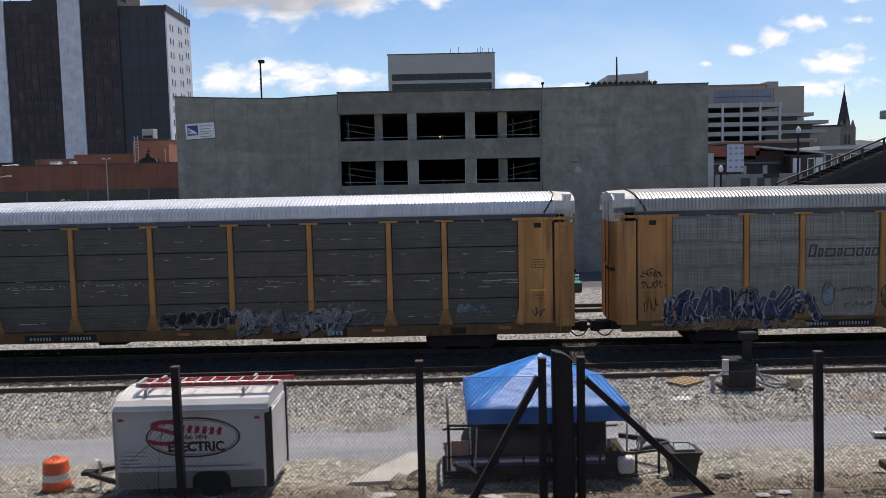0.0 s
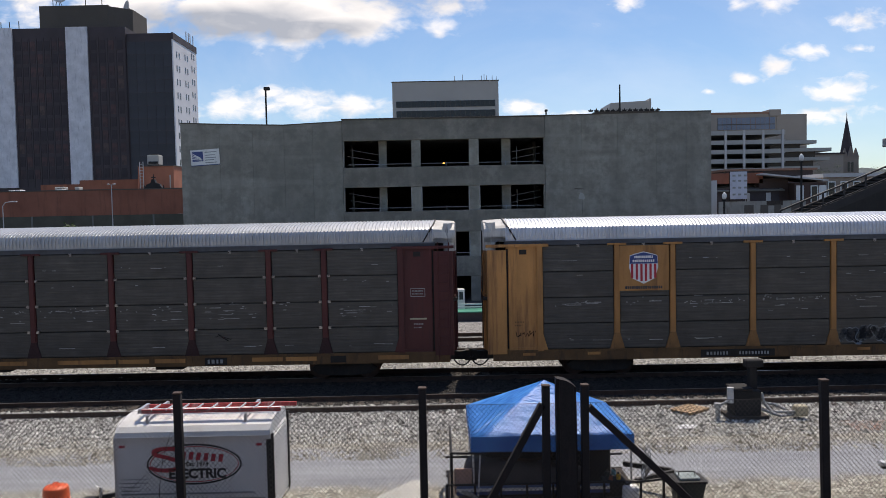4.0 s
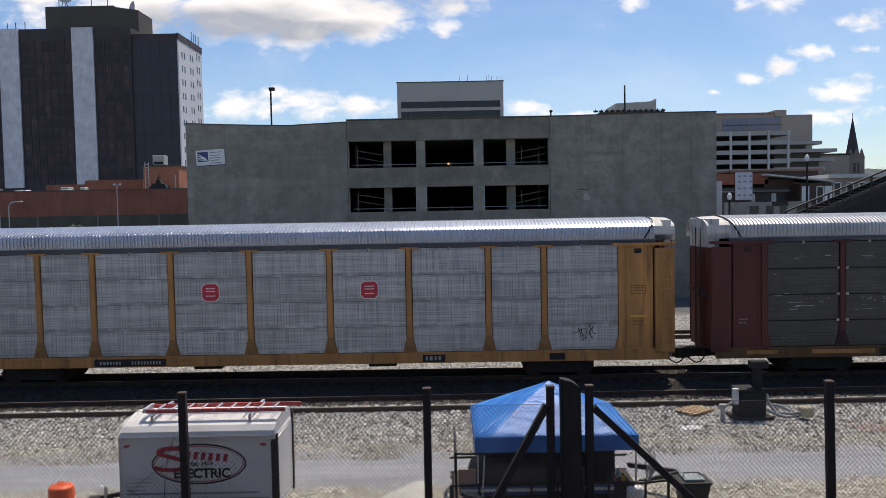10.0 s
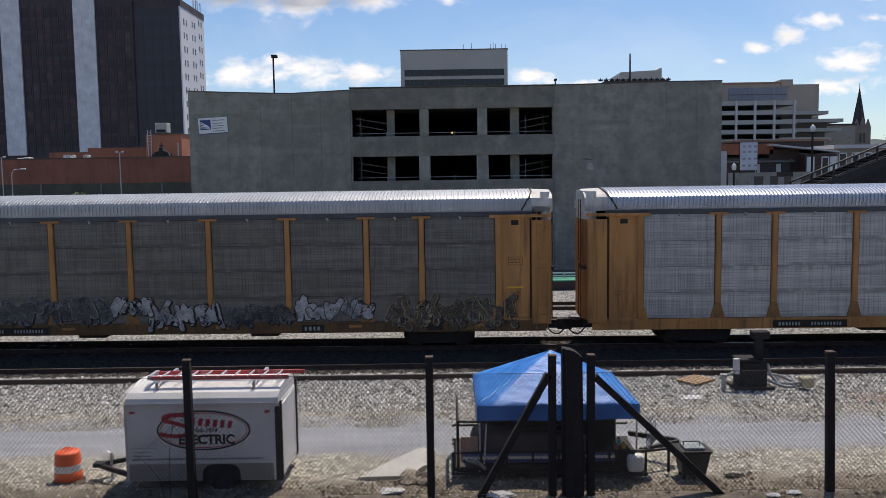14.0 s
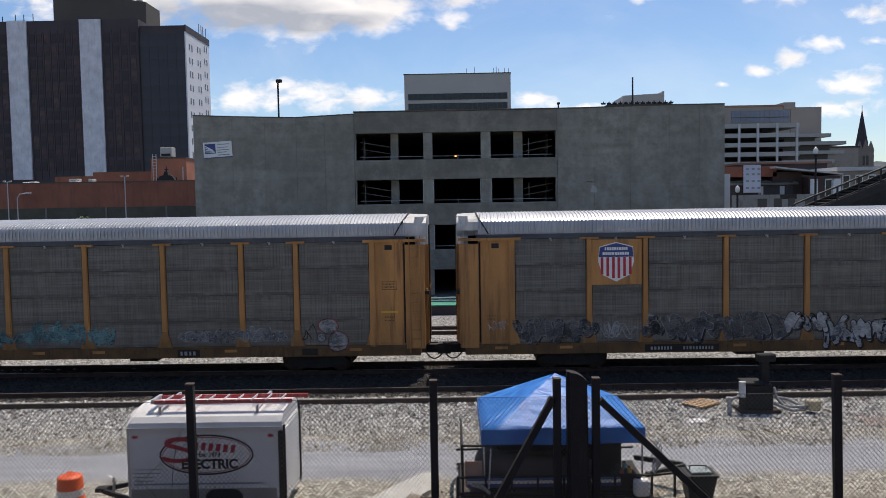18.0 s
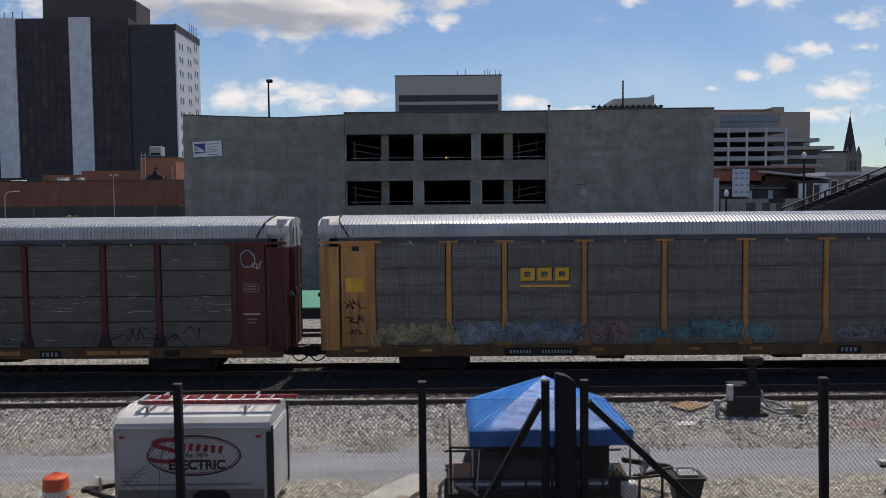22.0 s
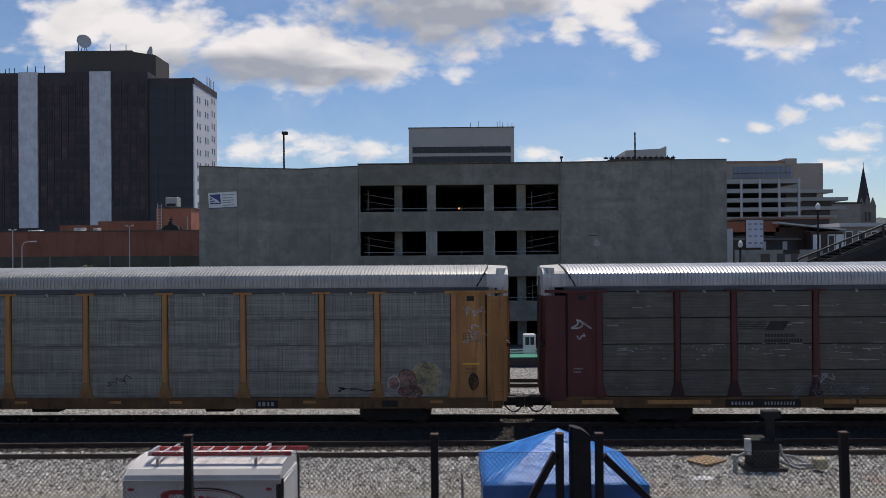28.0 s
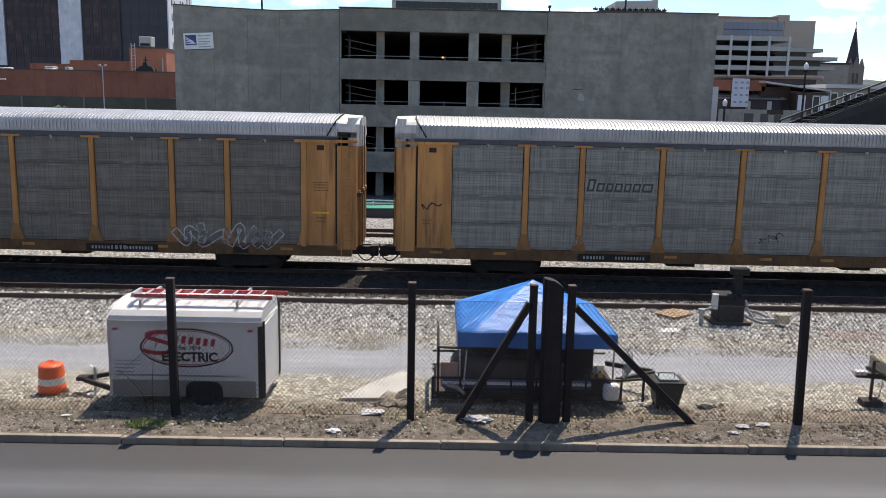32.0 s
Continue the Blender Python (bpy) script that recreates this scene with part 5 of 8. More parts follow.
def patch(x, z, rx, rz, fill, line, seed):
    """A rounded painted shape with an edge line."""
    def put(car):
        rng = random.Random(seed)
        ph = [rng.uniform(0, 6.28) for _ in range(2)]
        ring = [Vector((x + rx * math.cos(a) * (1 + 0.07 * math.sin(2 * a + ph[0])), z + rz * math.sin(a) * (1 + 0.07 * math.sin(3 * a + ph[1])))) for a in np.linspace(0, 6.2832, 29)]
        bm, mid = bmesh.new(), Vector((x, z))
        rows = [[bm.verts.new((q.x, side_y(q.x, q.y) - 0.001 - 0.0007 * (seed % 4), q.y)) for q in [mid + (p - mid) * u for p in ring[:-1]]] for u in (0.35, 0.7, 1.0)]
        bm.faces.new(rows[0])
        for r0, r1 in zip(rows, rows[1:]):
            for i in range(28):
                bm.faces.new((r0[i], r0[(i + 1) % 28], r1[(i + 1) % 28], r1[i]))
        if fill:
            part("spray_fill", bm, P[fill], car, "rounded painted shape")
        else:
            bm.free()
        part("spray_outline", ribbon(bmesh.new(), ring, 0.045, 0.0014 + 0.0007 * (seed % 4)), P[line], car, "painted edge")
    return put


def spray_paint(name, col):
    """Thin spray paint that has worn through in patches."""
    mt, nt, b = nodes_of(name)
    big, small = noise_node(nt, coords(nt), 1.6, 7, 0.65), noise_node(nt, coords(nt, "Object", (3, 3, 14)), 3.0, 4, 0.6)
    c = mixc(nt, ramp(nt, big, 0.35, 0.7), tuple(x * 0.6 for x in col), tuple(min(1, x * 1.2) for x in col))
    nt.links.new(c, b.inputs["Base Color"])
    b.inputs["Roughness"].default_value = 0.6
    worn = math_node(nt, 'MULTIPLY', ramp(nt, big, 0.32, 0.56, 0.38, 0.88), ramp(nt, small, 0.35, 0.55, 0.6, 1.0))
    nt.links.new(worn, b.inputs["Alpha"])
    return mt


P = {k: spray_paint(k + "_spray_paint", c) for k, c in dict(
    white=(0.48, 0.49, 0.5), pale=(0.32, 0.34, 0.35), grey=(0.19, 0.195, 0.2), dim=(0.11, 0.11, 0.11), navy=(0.022, 0.03, 0.08), blue=(0.2, 0.27, 0.33), teal=(0.12, 0.27, 0.28), cream=(0.38, 0.33, 0.19),
    black=(0.014, 0.014, 0.017), brown=(0.13, 0.1, 0.07), pink=(0.34, 0.19, 0.16), red=(0.3, 0.06, 0.05), ochre=(0.3, 0.17, 0.04)).items()}
WHEELS = []
car_meshes()
TRAIN = [
    dict(label="yellow-ended car carrier, pale perforated sides, large blue spray work", ends=M["yellow"], panel=M["panel_ferro"], sill=M["yellow_dirty"], roof=M["galv_dull"],
         extra=[letter_block(M["logo_grey"], -6.87, -4.4, 3.2, 3.64, 31), gr(-11.9, -6.8, 0.72, 2.4, "navy", "white", 41, 5, 0.03, "black", "blue"), gr(-11.4, -6.9, 0.62, 1.1, "ochre", "pale", 45, 5, 0.02, "black"), patch(-6.14, 1.87, 0.22, 0.42, "blue", "dim", 46),
                sc(-12.85, -12.0, 2.55, 2.95, "black", 42, 0.04, 4), sc(-12.8, -11.95, 2.2, 2.5, "black", 43, 0.04, 5), sc(-12.65, -12.1, 1.3, 1.95, "black", 47, 0.03, 3), patch(-4.0, 1.75, 0.3, 0.42, "dim", "black", 48), sc(-5.7, -4.5, 1.95, 2.15, "dim", 49, 0.03, 6), sc(-5.6, -4.5, 1.4, 1.6, "dim", 50, 0.03, 6)]),
    dict(label="yellow-ended car carrier, dark weathered sides, shield board, white spray outlines", ends=M["yellow"], panel=M["panel_dark"], sill=M["yellow_dirty"], mark=-6.0, roof=M["galv_bright"],
         extra=[shield_small, gr(-1.1, 1.5, 0.98, 1.86, "black", "pale", 51, 4, 0.03), gr(1.8, 5.3, 0.72, 1.9, "grey", "pale", 52, 4, 0.022, "black", "pale"), sc(5.3, 6.7, 0.8, 1.7, "pale", 56, 0.05, 1), sc(4.9, 5.9, 1.45, 1.98, "pale", 57, 0.022, 6), sc(1.9, 4.4, 1.9, 2.0, "grey", 58, 0.018, 12), gr(9.5, 10.6, 1.33, 1.85, None, "blue", 53, 3, 0.035), sc(12.2, 12.6, 1.28, 1.66, "dim", 59, 0.05, 2), sc(-12.6, -12.0, 1.5, 1.75, "black", 60, 0.03, 4)]),
    dict(label="dark red-ended car carrier, grimy grey sides with bright clips", ends=M["red"], panel=M["panel_dark"], sill=M["yellow_dirty"], clips=True, mark=-7.6,
         extra=[red_board, sc(5.1, 5.6, 1.5, 1.8, "black", 54, 0.03, 2)]),
    dict(label="yellow-ended car carrier, clean bright galvanised sides, red emblems", ends=M["yellow"], panel=M["panel_white"], sill=M["yellow"], mark=-7.0, roof=M["galv_new"],
         extra=[red_squares, sc(10.1, 10.9, 1.35, 1.95, "black", 55, 0.025, 4), sc(10.2, 10.8, 1.4, 1.8, "dim", 56, 0.025, 3)]),
    dict(label="yellow-ended car carrier, grey sides, shield board, a row of spray work", ends=M["yellow"], panel=M["panel_grey"], sill=M["yellow_dirty"],
         extra=[shield, gr(-11.6, -9.0, 0.95, 2.05, "dim", "grey", 64, 4, 0.03, "black"), gr(-8.65, -7.5, 1.12, 1.88, None, "pale", 65, 2, 0.04), gr(-7.0, -2.3, 0.95, 2.25, "dim", "pale", 66, 5, 0.02, "black"), patch(-6.75, 1.55, 0.22, 0.25, "black", "grey", 70), gr(-2.2, -0.8, 1.2, 2.15, "white", "black", 68, 2, 0.03, "black"),
                gr(-0.75, 1.7, 0.75, 2.0, "white", "black", 63, 4, 0.03, "black"), gr(1.8, 4.3, 0.85, 1.95, "dim", "grey", 69, 4, 0.022, "black"), gr(4.5, 7.15, 1.0, 2.05, "white", "black", 61, 4, 0.035), gr(7.9, 12.2, 0.65, 2.1, "brown", "cream", 62, 6, 0.028, "black", "grey"), sc(-12.7, -12.0, 1.52, 1.86, "white", 67, 0.03, 4), sc(10.7, 11.1, 0.7, 0.85, "ochre", 71, 0.05, 2)]),
    dict(label="yellow-ended car carrier, grey sides, yellow road name, pale blue spray work", ends=M["yellow"], panel=M["panel_grey"], sill=M["yellow_dirty"],
         extra=[yellow_name, gr(-11.8, -8.75, 1.02, 1.95, "cream", "cream", 71, 6, 0.02, None, "ochre"), gr(-8.8, -6.8, 1.02, 2.08, "blue", "pale", 72, 3, 0.018, None, "pale"), gr(-7.0, -4.45, 1.02, 2.02, "blue", "blue", 78, 4, 0.02, None, "pale"), gr(-3.8, -2.85, 1.05, 2.0, "pink", "grey", 73, 2, 0.02),
                gr(-2.2, -1.55, 1.1, 1.85, "teal", "teal", 79, 1, 0.02), gr(-1.1, 1.2, 1.05, 2.05, "teal", "teal", 74, 4, 0.02, None, "pale"), gr(1.5, 2.4, 1.1, 1.85, "teal", "grey", 80, 2, 0.02), gr(4.75, 6.75, 1.18, 1.77, "grey", "pale", 75, 5, 0.022), gr(6.85, 8.6, 1.18, 1.77, "grey", "pale", 81, 4, 0.022),
                patch(10.15, 1.75, 0.34, 0.28, "pale", "red", 76), patch(10.5, 1.2, 0.38, 0.36, "pale", "red", 77), patch(9.9, 1.35, 0.16, 0.16, "white", "dim", 78), sc(9.2, 9.75, 1.2, 1.9, "black", 82, 0.03, 2), sc(-12.75, -12.05, 2.35, 2.75, "black", 83, 0.05, 3), sc(-12.75, -12.05, 1.85, 2.2, "black", 84, 0.05, 3), sc(-12.7, -12.1, 1.35, 1.7, "black", 85, 0.04, 3)]),
    dict(label="dark red-ended car carrier, grimy grey sides, white tag on the end", ends=M["red"], panel=M["panel_worn"], sill=M["yellow_dirty"], mark=-7.3,
         extra=[patch(12.25, 4.2, 0.26, 0.3, None, "white", 81), sc(12.4, 12.85, 3.85, 4.15, "white", 87, 0.05, 2), sc(-12.75, -12.2, 3.4, 4.0, "white", 82, 0.06, 1), sc(-12.5, -12.3, 3.05, 3.4, "white", 88, 0.05, 1), gr(-5.0, -2.5, 0.9, 1.7, None, "grey", 83, 4, 0.03), gr(1.6, 4.0, 0.9, 1.9, None, "grey", 84, 4, 0.03), sc(7.4, 10.5, 1.0, 1.9, "black", 85, 0.04, 5), dark_name, sc(-4.4, -3.7, 1.45, 1.9, "white", 86, 0.04, 2)]),
    dict(label="yellow-ended car carrier, pale perforated sides, dark road name", ends=M["yellow"], panel=M["panel_ferro"], sill=M["yellow_dirty"], mark=-7.0, roof=M["galv_dull"],
         extra=[letter_block(M["logo_grey"], -6.89, -4.45, 3.2, 3.64, 35), sc(-12.77, -12.15, 2.3, 2.7, "black", 91, 0.05, 2), sc(-0.7, 0.25, 1.42, 1.92, "black", 92, 0.035, 3), patch(10.75, 1.68, 0.6, 0.62, "cream", "pale", 93), patch(10.1, 1.6, 0.32, 0.45, "pink", "red", 94), patch(9.62, 1.55, 0.22, 0.24, "pink", "white", 95), patch(10.2, 1.25, 0.4, 0.2, "pink", "red", 98),
                sc(12.1, 12.85, 3.85, 4.3, "white", 94, 0.04, 4), sc(12.1, 12.85, 2.9, 3.45, "white", 95, 0.04, 4), sc(12.3, 12.55, 3.45, 3.65, "white", 96, 0.04, 1), sc(7.5, 8.7, 1.25, 1.45, "black", 97, 0.05, 2), patch(12.45, 1.6, 0.16, 0.28, "black", "black", 99), sc(-7.3, -6.9, 1.25, 1.6, "white", 100, 0.04, 2)]),
    dict(label="yellow-ended car carrier, brown-grey sides, white spray outlines", ends=M["yellow"], panel=M["panel_grey"], sill=M["yellow_dirty"], mark=4.0,
         extra=[gr(7.1, 8.9, 0.75, 2.0, None, "white", 96, 2, 0.05), gr(9.0, 10.8, 0.75, 2.0, None, "white", 97, 2, 0.05)]),
]
CARS = [build_car(s) for s in TRAIN]


# each car's place within the slack of its couplers
SLACK = (0.31, 0.05, 0.1, 0.06, 0.02, 0.03, 0.08, -0.05, -0.21)


def motions():
    """The train rolls past at a steady pace; its wheels turn."""
    for k, car in enumerate(CARS):
        off = 4.89 + PITCH * (0.5 - k) + SLACK[k]
        walk(car, [(t, pose(0, 0, 0, 0, 0, SKEW) @ pose(off + s, TRACKS[1], RAIL_TOP)) for t, s in TRAVEL])
    # every wheelset turns by the way that the train has gone, in steps of a tenth of a second
    ts = [i * 0.1 for i in range(321)]
    ways = np.interp(ts, [t for t, _ in TRAVEL], [s for _, s in TRAVEL])
    for w in WHEELS:
        x = w.matrix_basis.translation.x
        walk(w, [(t, pose(x, 0, 0.42, 0, math.degrees(d / 0.42), 0)) for t, d in zip(ts, ways)])


TRAVEL = [(0, 0.0), (6, 36.1), (10.5, 63.25), (16, 96.3), (19, 114.15), (23, 138.1), (28, 168.1), (32, 192.15)]


# ---- fence along the street ----
POST_Y = 16.1


def fence_post(x, top=3.0, w=0.15, lean=0.0):
    f = thing("fence_post", "dark creosoted square post of a wire fence", "post", "posts of the fence", at=pose(x, POST_Y, 0, 0, lean, 0))
    part("shaft", soft_box(-w / 2, w / 2, -w / 2, w / 2, -0.4, top, 0.012, 1), M["post"], f)
    part("cap", soft_box(-w / 2 - 0.006, w / 2 + 0.006, -w / 2 - 0.006, w / 2 + 0.006, top, top + 0.04, 0.01, 1), M["rust"], f, "rusty cap")
    return f


for px, lean in ((-9.85, 0), (-5.17, -0.3), (-0.41, 0), (2.0, 0), (2.76, 0), (7.5, -1.3), (11.95, 0)):
    fence_post(px, 2.85, 0.15, lean)
big = thing("timber_post", "thick black round timber post with a curved top", "post")
bm = bmesh.new()
prism(bm, [(2.2, -0.4), (2.62, -0.4), (2.58, 2.84), (2.5, 2.92), (2.38, 2.99), (2.19, 3.03)], 'y', POST_Y - 0.16, POST_Y + 0.16)
bmesh.ops.bevel(bm, geom=[e for e in bm.edges if abs(e.verts[0].co.z - e.verts[1].co.z) > 2], offset=0.06, segments=3, affect='EDGES')
part("shaft", bm, M["post"], big)
for a, b in (((1.93, POST_Y, 2.5), (0.52, POST_Y, -0.05)), ((2.84, POST_Y, 2.44), (5.42, POST_Y, -0.05))):
    br = thing("brace", "dark slanting timber brace of the fence", "brace", "braces of the fence")
    part("bar", beam(bmesh.new(), a, b, 0.15, 0.13), M["post"], br)


def chain_link():
    """Woven wire: two sets of slanting wires, and two tension wires."""
    x0, x1, z0, z1, d, r = -12.0, 12.5, 0.08, 2.5, 0.09, 0.0043
    verts, faces = [], []

    def wire(ax, az, bx, bz, y, rr):
        dx, dz = bx - ax, bz - az
        ln = math.hypot(dx, dz)
        nx, nz = -dz / ln * rr, dx / ln * rr
        i = len(verts)
        for (px, pz) in ((ax, az), (bx, bz)):
            verts.extend([(px + nx, y, pz + nz), (px, y - rr, pz), (px - nx, y, pz - nz), (px, y + rr, pz)])
        for k in range(4):
            faces.append((i + k, i + (k + 1) % 4, i + 4 + (k + 1) % 4, i + 4 + k))
    h = z1 - z0
    run = h * 0.88
    n = int((x1 - x0 + run) / d)
    for i in range(n):
        a = x0 - run + i * d
        s0, s1 = max(0, (x0 - a) / run), min(1, (x1 - a) / run)
        if s1 > s0:
            wire(a + run * s0, z0 + h * s0, a + run * s1, z0 + h * s1, POST_Y + 0.083, r)
            wire(a + run * s0, z1 - h * s0, a + run * s1, z1 - h * s1, POST_Y + 0.088, r)
    for z in (z0, z1):
        wire(x0, z, x1, z, POST_Y + 0.085, 0.004)
    me = bpy.data.meshes.new("chain_link_wire")
    me.from_pydata(verts, [], faces)
    me.materials.append(M["wire"])
    return tagged(new("chain_link_wire", me), "woven grey chain link wire along the posts", "wire fence", kind="stuff")


chain_link()


# ---- box trailer, ladder, drum ----
def box_trailer():
    x0, x1, y0, y1, zb, ze, zt = -6.66, -3.5, 16.62, 18.35, 0.24, 1.84, 2.16
    t = thing("cargo_trailer", "white enclosed cargo trailer with a red and black oval emblem", "trailer")
    body = part("body", soft_box(x0, x1, y0, y1, zb, ze, 0.02, 2), M["trailer_white"], t)
    arc = [(y0 - 0.01, ze), (y0 + 0.02, ze + 0.12), (y0 + 0.12, ze + 0.22), (y0 + 0.32, ze + 0.29), ((y0 + y1) / 2, zt), (y1 - 0.32, ze + 0.29), (y1 - 0.12, ze + 0.22), (y1 - 0.02, ze + 0.12), (y1 + 0.01, ze)]
    part("roof", prism(bmesh.new(), arc, 'x', x0 + 0.01, x1 - 0.01), M["trailer_white"], t, "rounded white roof")
    part("eave_trim", boxes((x0 - 0.01, x1 + 0.01, y0 - 0.03, y0 - 0.001, ze - 0.05, ze + 0.03)), M["alu"], t, "dull aluminium trim")
    part("rub_rail", boxes((x0 + 0.1, x1 - 0.35, y0 - 0.022, y0 - 0.001, 0.69, 0.72)), M["graffiti_grey"], t, "thin dark trim line")
    part("stone_guard", boxes((x0 + 0.04, x1 - 0.15, y0 - 0.008, y0 - 0.001, zb + 0.02, 0.6)), M["guard_grey"], t, "grey lower band")
    part("corner_post", boxes((x1 - 0.09, x1 + 0.012, y0 - 0.02, y0 + 0.06, zb, ze)), M["black"], t, "dark rear corner")
    part("corner_post", boxes((x0 - 0.012, x0 + 0.05, y0 - 0.015, y0 + 0.06, zb, ze)), M["alu"], t)
    door = part("rear_door", boxes((x1 + 0.003, x1 + 0.035, y0 + 0.08, y1 - 0.06, zb + 0.06, ze - 0.05)), M["trailer_white"], t, "white rear door")
    part("door_bar", tubes(((x1 + 0.06, y1 - 0.2, zb), (x1 + 0.06, y1 - 0.2, ze), 0.016)), M["black"], door, "black lock bar")
    part("hinge", boxes(*[(x1 + 0.035, x1 + 0.055, y0 + 0.06, y0 + 0.2, z, z + 0.05) for z in (0.5, 1.1, 1.6)]), M["alu"], door)
    part("rear_frame", boxes((x1 + 0.004, x1 + 0.05, y1 - 0.05, y1 + 0.015, zb, ze + 0.1)), M["black"], t, "dark rear frame")
    part("rear_frame", boxes((x1 + 0.004, x1 + 0.05, y0, y0 + 0.06, zb, ze + 0.05)), M["black"], t, "dark rear frame")
    # wheel, arch and mudguard
    arch = [(-4.72 + 0.42 * max(-0.92, min(0.92, 1.1 * math.cos(a))), 0.24 + 0.36 * min(0.97, 1.15 * math.sin(a))) for a in np.linspace(0, math.pi, 11)]
    part("wheel_arch", prism(bmesh.new(), arch, 'y', y0 - 0.012, y0 + 0.2), M["black"], t, "black wheel arch")
    wheel = part("wheel", tubes(((-4.72, y0 - 0.02, 0.22), (-4.72, y0 + 0.16, 0.22), 0.22, None, 24)), M["rubber"], t, "black tyre")
    part("rim", tubes(((-4.72, y0 - 0.024, 0.22), (-4.72, y0 - 0.019, 0.22), 0.11, None, 16)), M["under"], wheel, "dark rim")
    # drawbar with jack
    bm = bmesh.new()
    beam(bm, (x0, y0 + 0.2, 0.3), (x0 - 0.85, (y0 + y1) / 2 - 0.1, 0.3), 0.07, 0.09), beam(bm, (x0, y1 - 0.2, 0.3), (x0 - 0.85, (y0 + y1) / 2 + 0.1, 0.3), 0.07, 0.09)
    box(bm, x0 - 1.05, x0 - 0.8, (y0 + y1) / 2 - 0.1, (y0 + y1) / 2 + 0.1, 0.27, 0.36)
    part("drawbar", bm, M["black"], t, "black drawbar")
    part("jack", tubes(((x0 - 0.62, y0 + 0.72, 0.0), (x0 - 0.62, y0 + 0.72, 0.62), 0.032), ((x0 - 0.62, y0 + 0.72, 0.62), (x0 - 0.75, y0 + 0.72, 0.66), 0.012), ((x0 - 0.62, y0 + 0.72, 0.0), (x0 - 0.62, y0 + 0.72, 0.02), 0.09)), M["alu"], t, "steel parking jack")
    for x in (x0 + 0.1, x1 - 0.3):
        part("marker_light", soft_box(x, x + 0.12, y0 - 0.03, y0 - 0.001, 1.66, 1.71, 0.006, 1), M["logo_red"], t, "small red marker light")
    # emblem: black ring, red swoosh, words
    cx, cz, y = -5.06, 1.3, y0 - 0.004

    def ring(rx, rz, w, n=48):
        b = bmesh.new()
        for i in range(n):
            a0, a1 = 2 * math.pi * i / n, 2 * math.pi * (i + 1) / n
            b.faces.new([b.verts.new((cx + r * math.cos(a) * 1.0, y, cz + q * math.sin(a))) for a, r, q in ((a0, rx, rz), (a1, rx, rz), (a1, rx - w, rz - w), (a0, rx - w, rz - w))][::-1])
        return b
    part("emblem_ring", ring(0.96, 0.42, 0.035), M["black"], body, "black oval line")
    part("emblem_ring", ring(0.9, 0.37, 0.018), M["logo_red"], body, "thin red oval line")
    b = bmesh.new()
    s_pts = [(cx - 0.34 + 0.26 * math.cos(a), cz + 0.22 + 0.1 * math.sin(a)) for a in np.linspace(0.3, 3.6, 9)] + [(cx - 0.32 + 0.3 * u, cz + 0.1 - 0.12 * u) for u in np.linspace(0.1, 1.0, 4)] + [(cx - 0.36 + 0.3 * math.cos(a), cz - 0.12 + 0.09 * math.sin(a)) for a in np.linspace(0.2, -3.3, 9)]
    stroke(b, [(p[0] - 0.22, cz + 0.06 + (p[1] - cz) * 0.85) for p in s_pts], 0.085, y, 0.004)
    part("emblem_swoosh", b, M["logo_red"], body, "red swoosh")
    for i in range(6):
        b = bmesh.new()
        xx = cx - 0.22 + i * 0.15
        lift = 0.04 - 0.014 * i
        prism(b, [(xx - 0.045, cz + 0.07 + lift), (xx + 0.04, cz + 0.07 + lift), (xx + 0.07, cz + 0.22 + lift), (xx - 0.015, cz + 0.225 + lift)], 'y', y - 0.004, y)
        part("name_bar", b, M["logo_red"], body, "red plain bar of the name")
    for words, size, dz, mt in (("ELECTRIC", 0.265, -0.28, "black"), ("Est. 1974", 0.12, -0.035, "black")):
        cu = bpy.data.curves.new("lettering", 'FONT')
        cu.body, cu.size, cu.extrude, cu.align_x = words, size, 0.002, 'CENTER'
        cu.offset = 0.011 if size > 0.2 else 0.003
        tmp = bpy.data.objects.new("lettering", cu)
        scene.collection.objects.link(tmp)
        bpy.context.view_layer.update()
        me = bpy.data.meshes.new_from_object(tmp)
        bpy.data.objects.remove(tmp)
        me.materials.clear()
        me.materials.append(M[mt])
        link("lettering", me, body, "dark lettering", at=pose(cx + 0.06, y - 0.002, cz + dz, 90, 0, 0))
    b = bmesh.new()
    for z in (1.0, 0.92, 0.84, 0.76):
        box(b, x0 + 0.1, x0 + 0.1 + (0.55 if z > 0.9 else 0.4), y - 0.001, y + 0.002, z, z + 0.022)
    part("small_print", b, M["graffiti_grey"], body, "faint lines of small print")
    for x in (-6.05, -4.05):
        part("ladder_rack", boxes((x - 0.03, x + 0.03, y0 + 0.2, y1 - 0.2, zt + 0.04, zt + 0.09), (x - 0.03, x + 0.03, y0 + 0.2, y0 + 0.25, ze + 0.18, zt + 0.04), (x - 0.03, x + 0.03, y1 - 0.25, y1 - 0.2, ze + 0.18, zt + 0.04)), M["alu"], t, "pale roof rack bar")
    return t


box_trailer()
lad = thing("ladder", "red fibreglass ladder lying on the trailer's rack", "ladder")
LZ = 2.27
for y, x0, x1 in ((16.95, -6.22, -3.35), (17.42, -6.22, -3.1)):
    part("rail", soft_box(x0, x1, y - 0.02, y + 0.02, LZ, LZ + 0.085, 0.006, 1), M["ladder_red"], lad)
for i in range(9):
    x = -6.0 + i * 0.3
    part("rung", tubes(((x, 16.93, LZ + 0.07), (x + 0.03, 17.44, LZ + 0.07), 0.02)), M["alu"], lad, "pale rung")
part("end_cap", boxes((-6.27, -6.2, 16.92, 17.45, LZ + 0.01, LZ + 0.1)), M["alu"], lad)

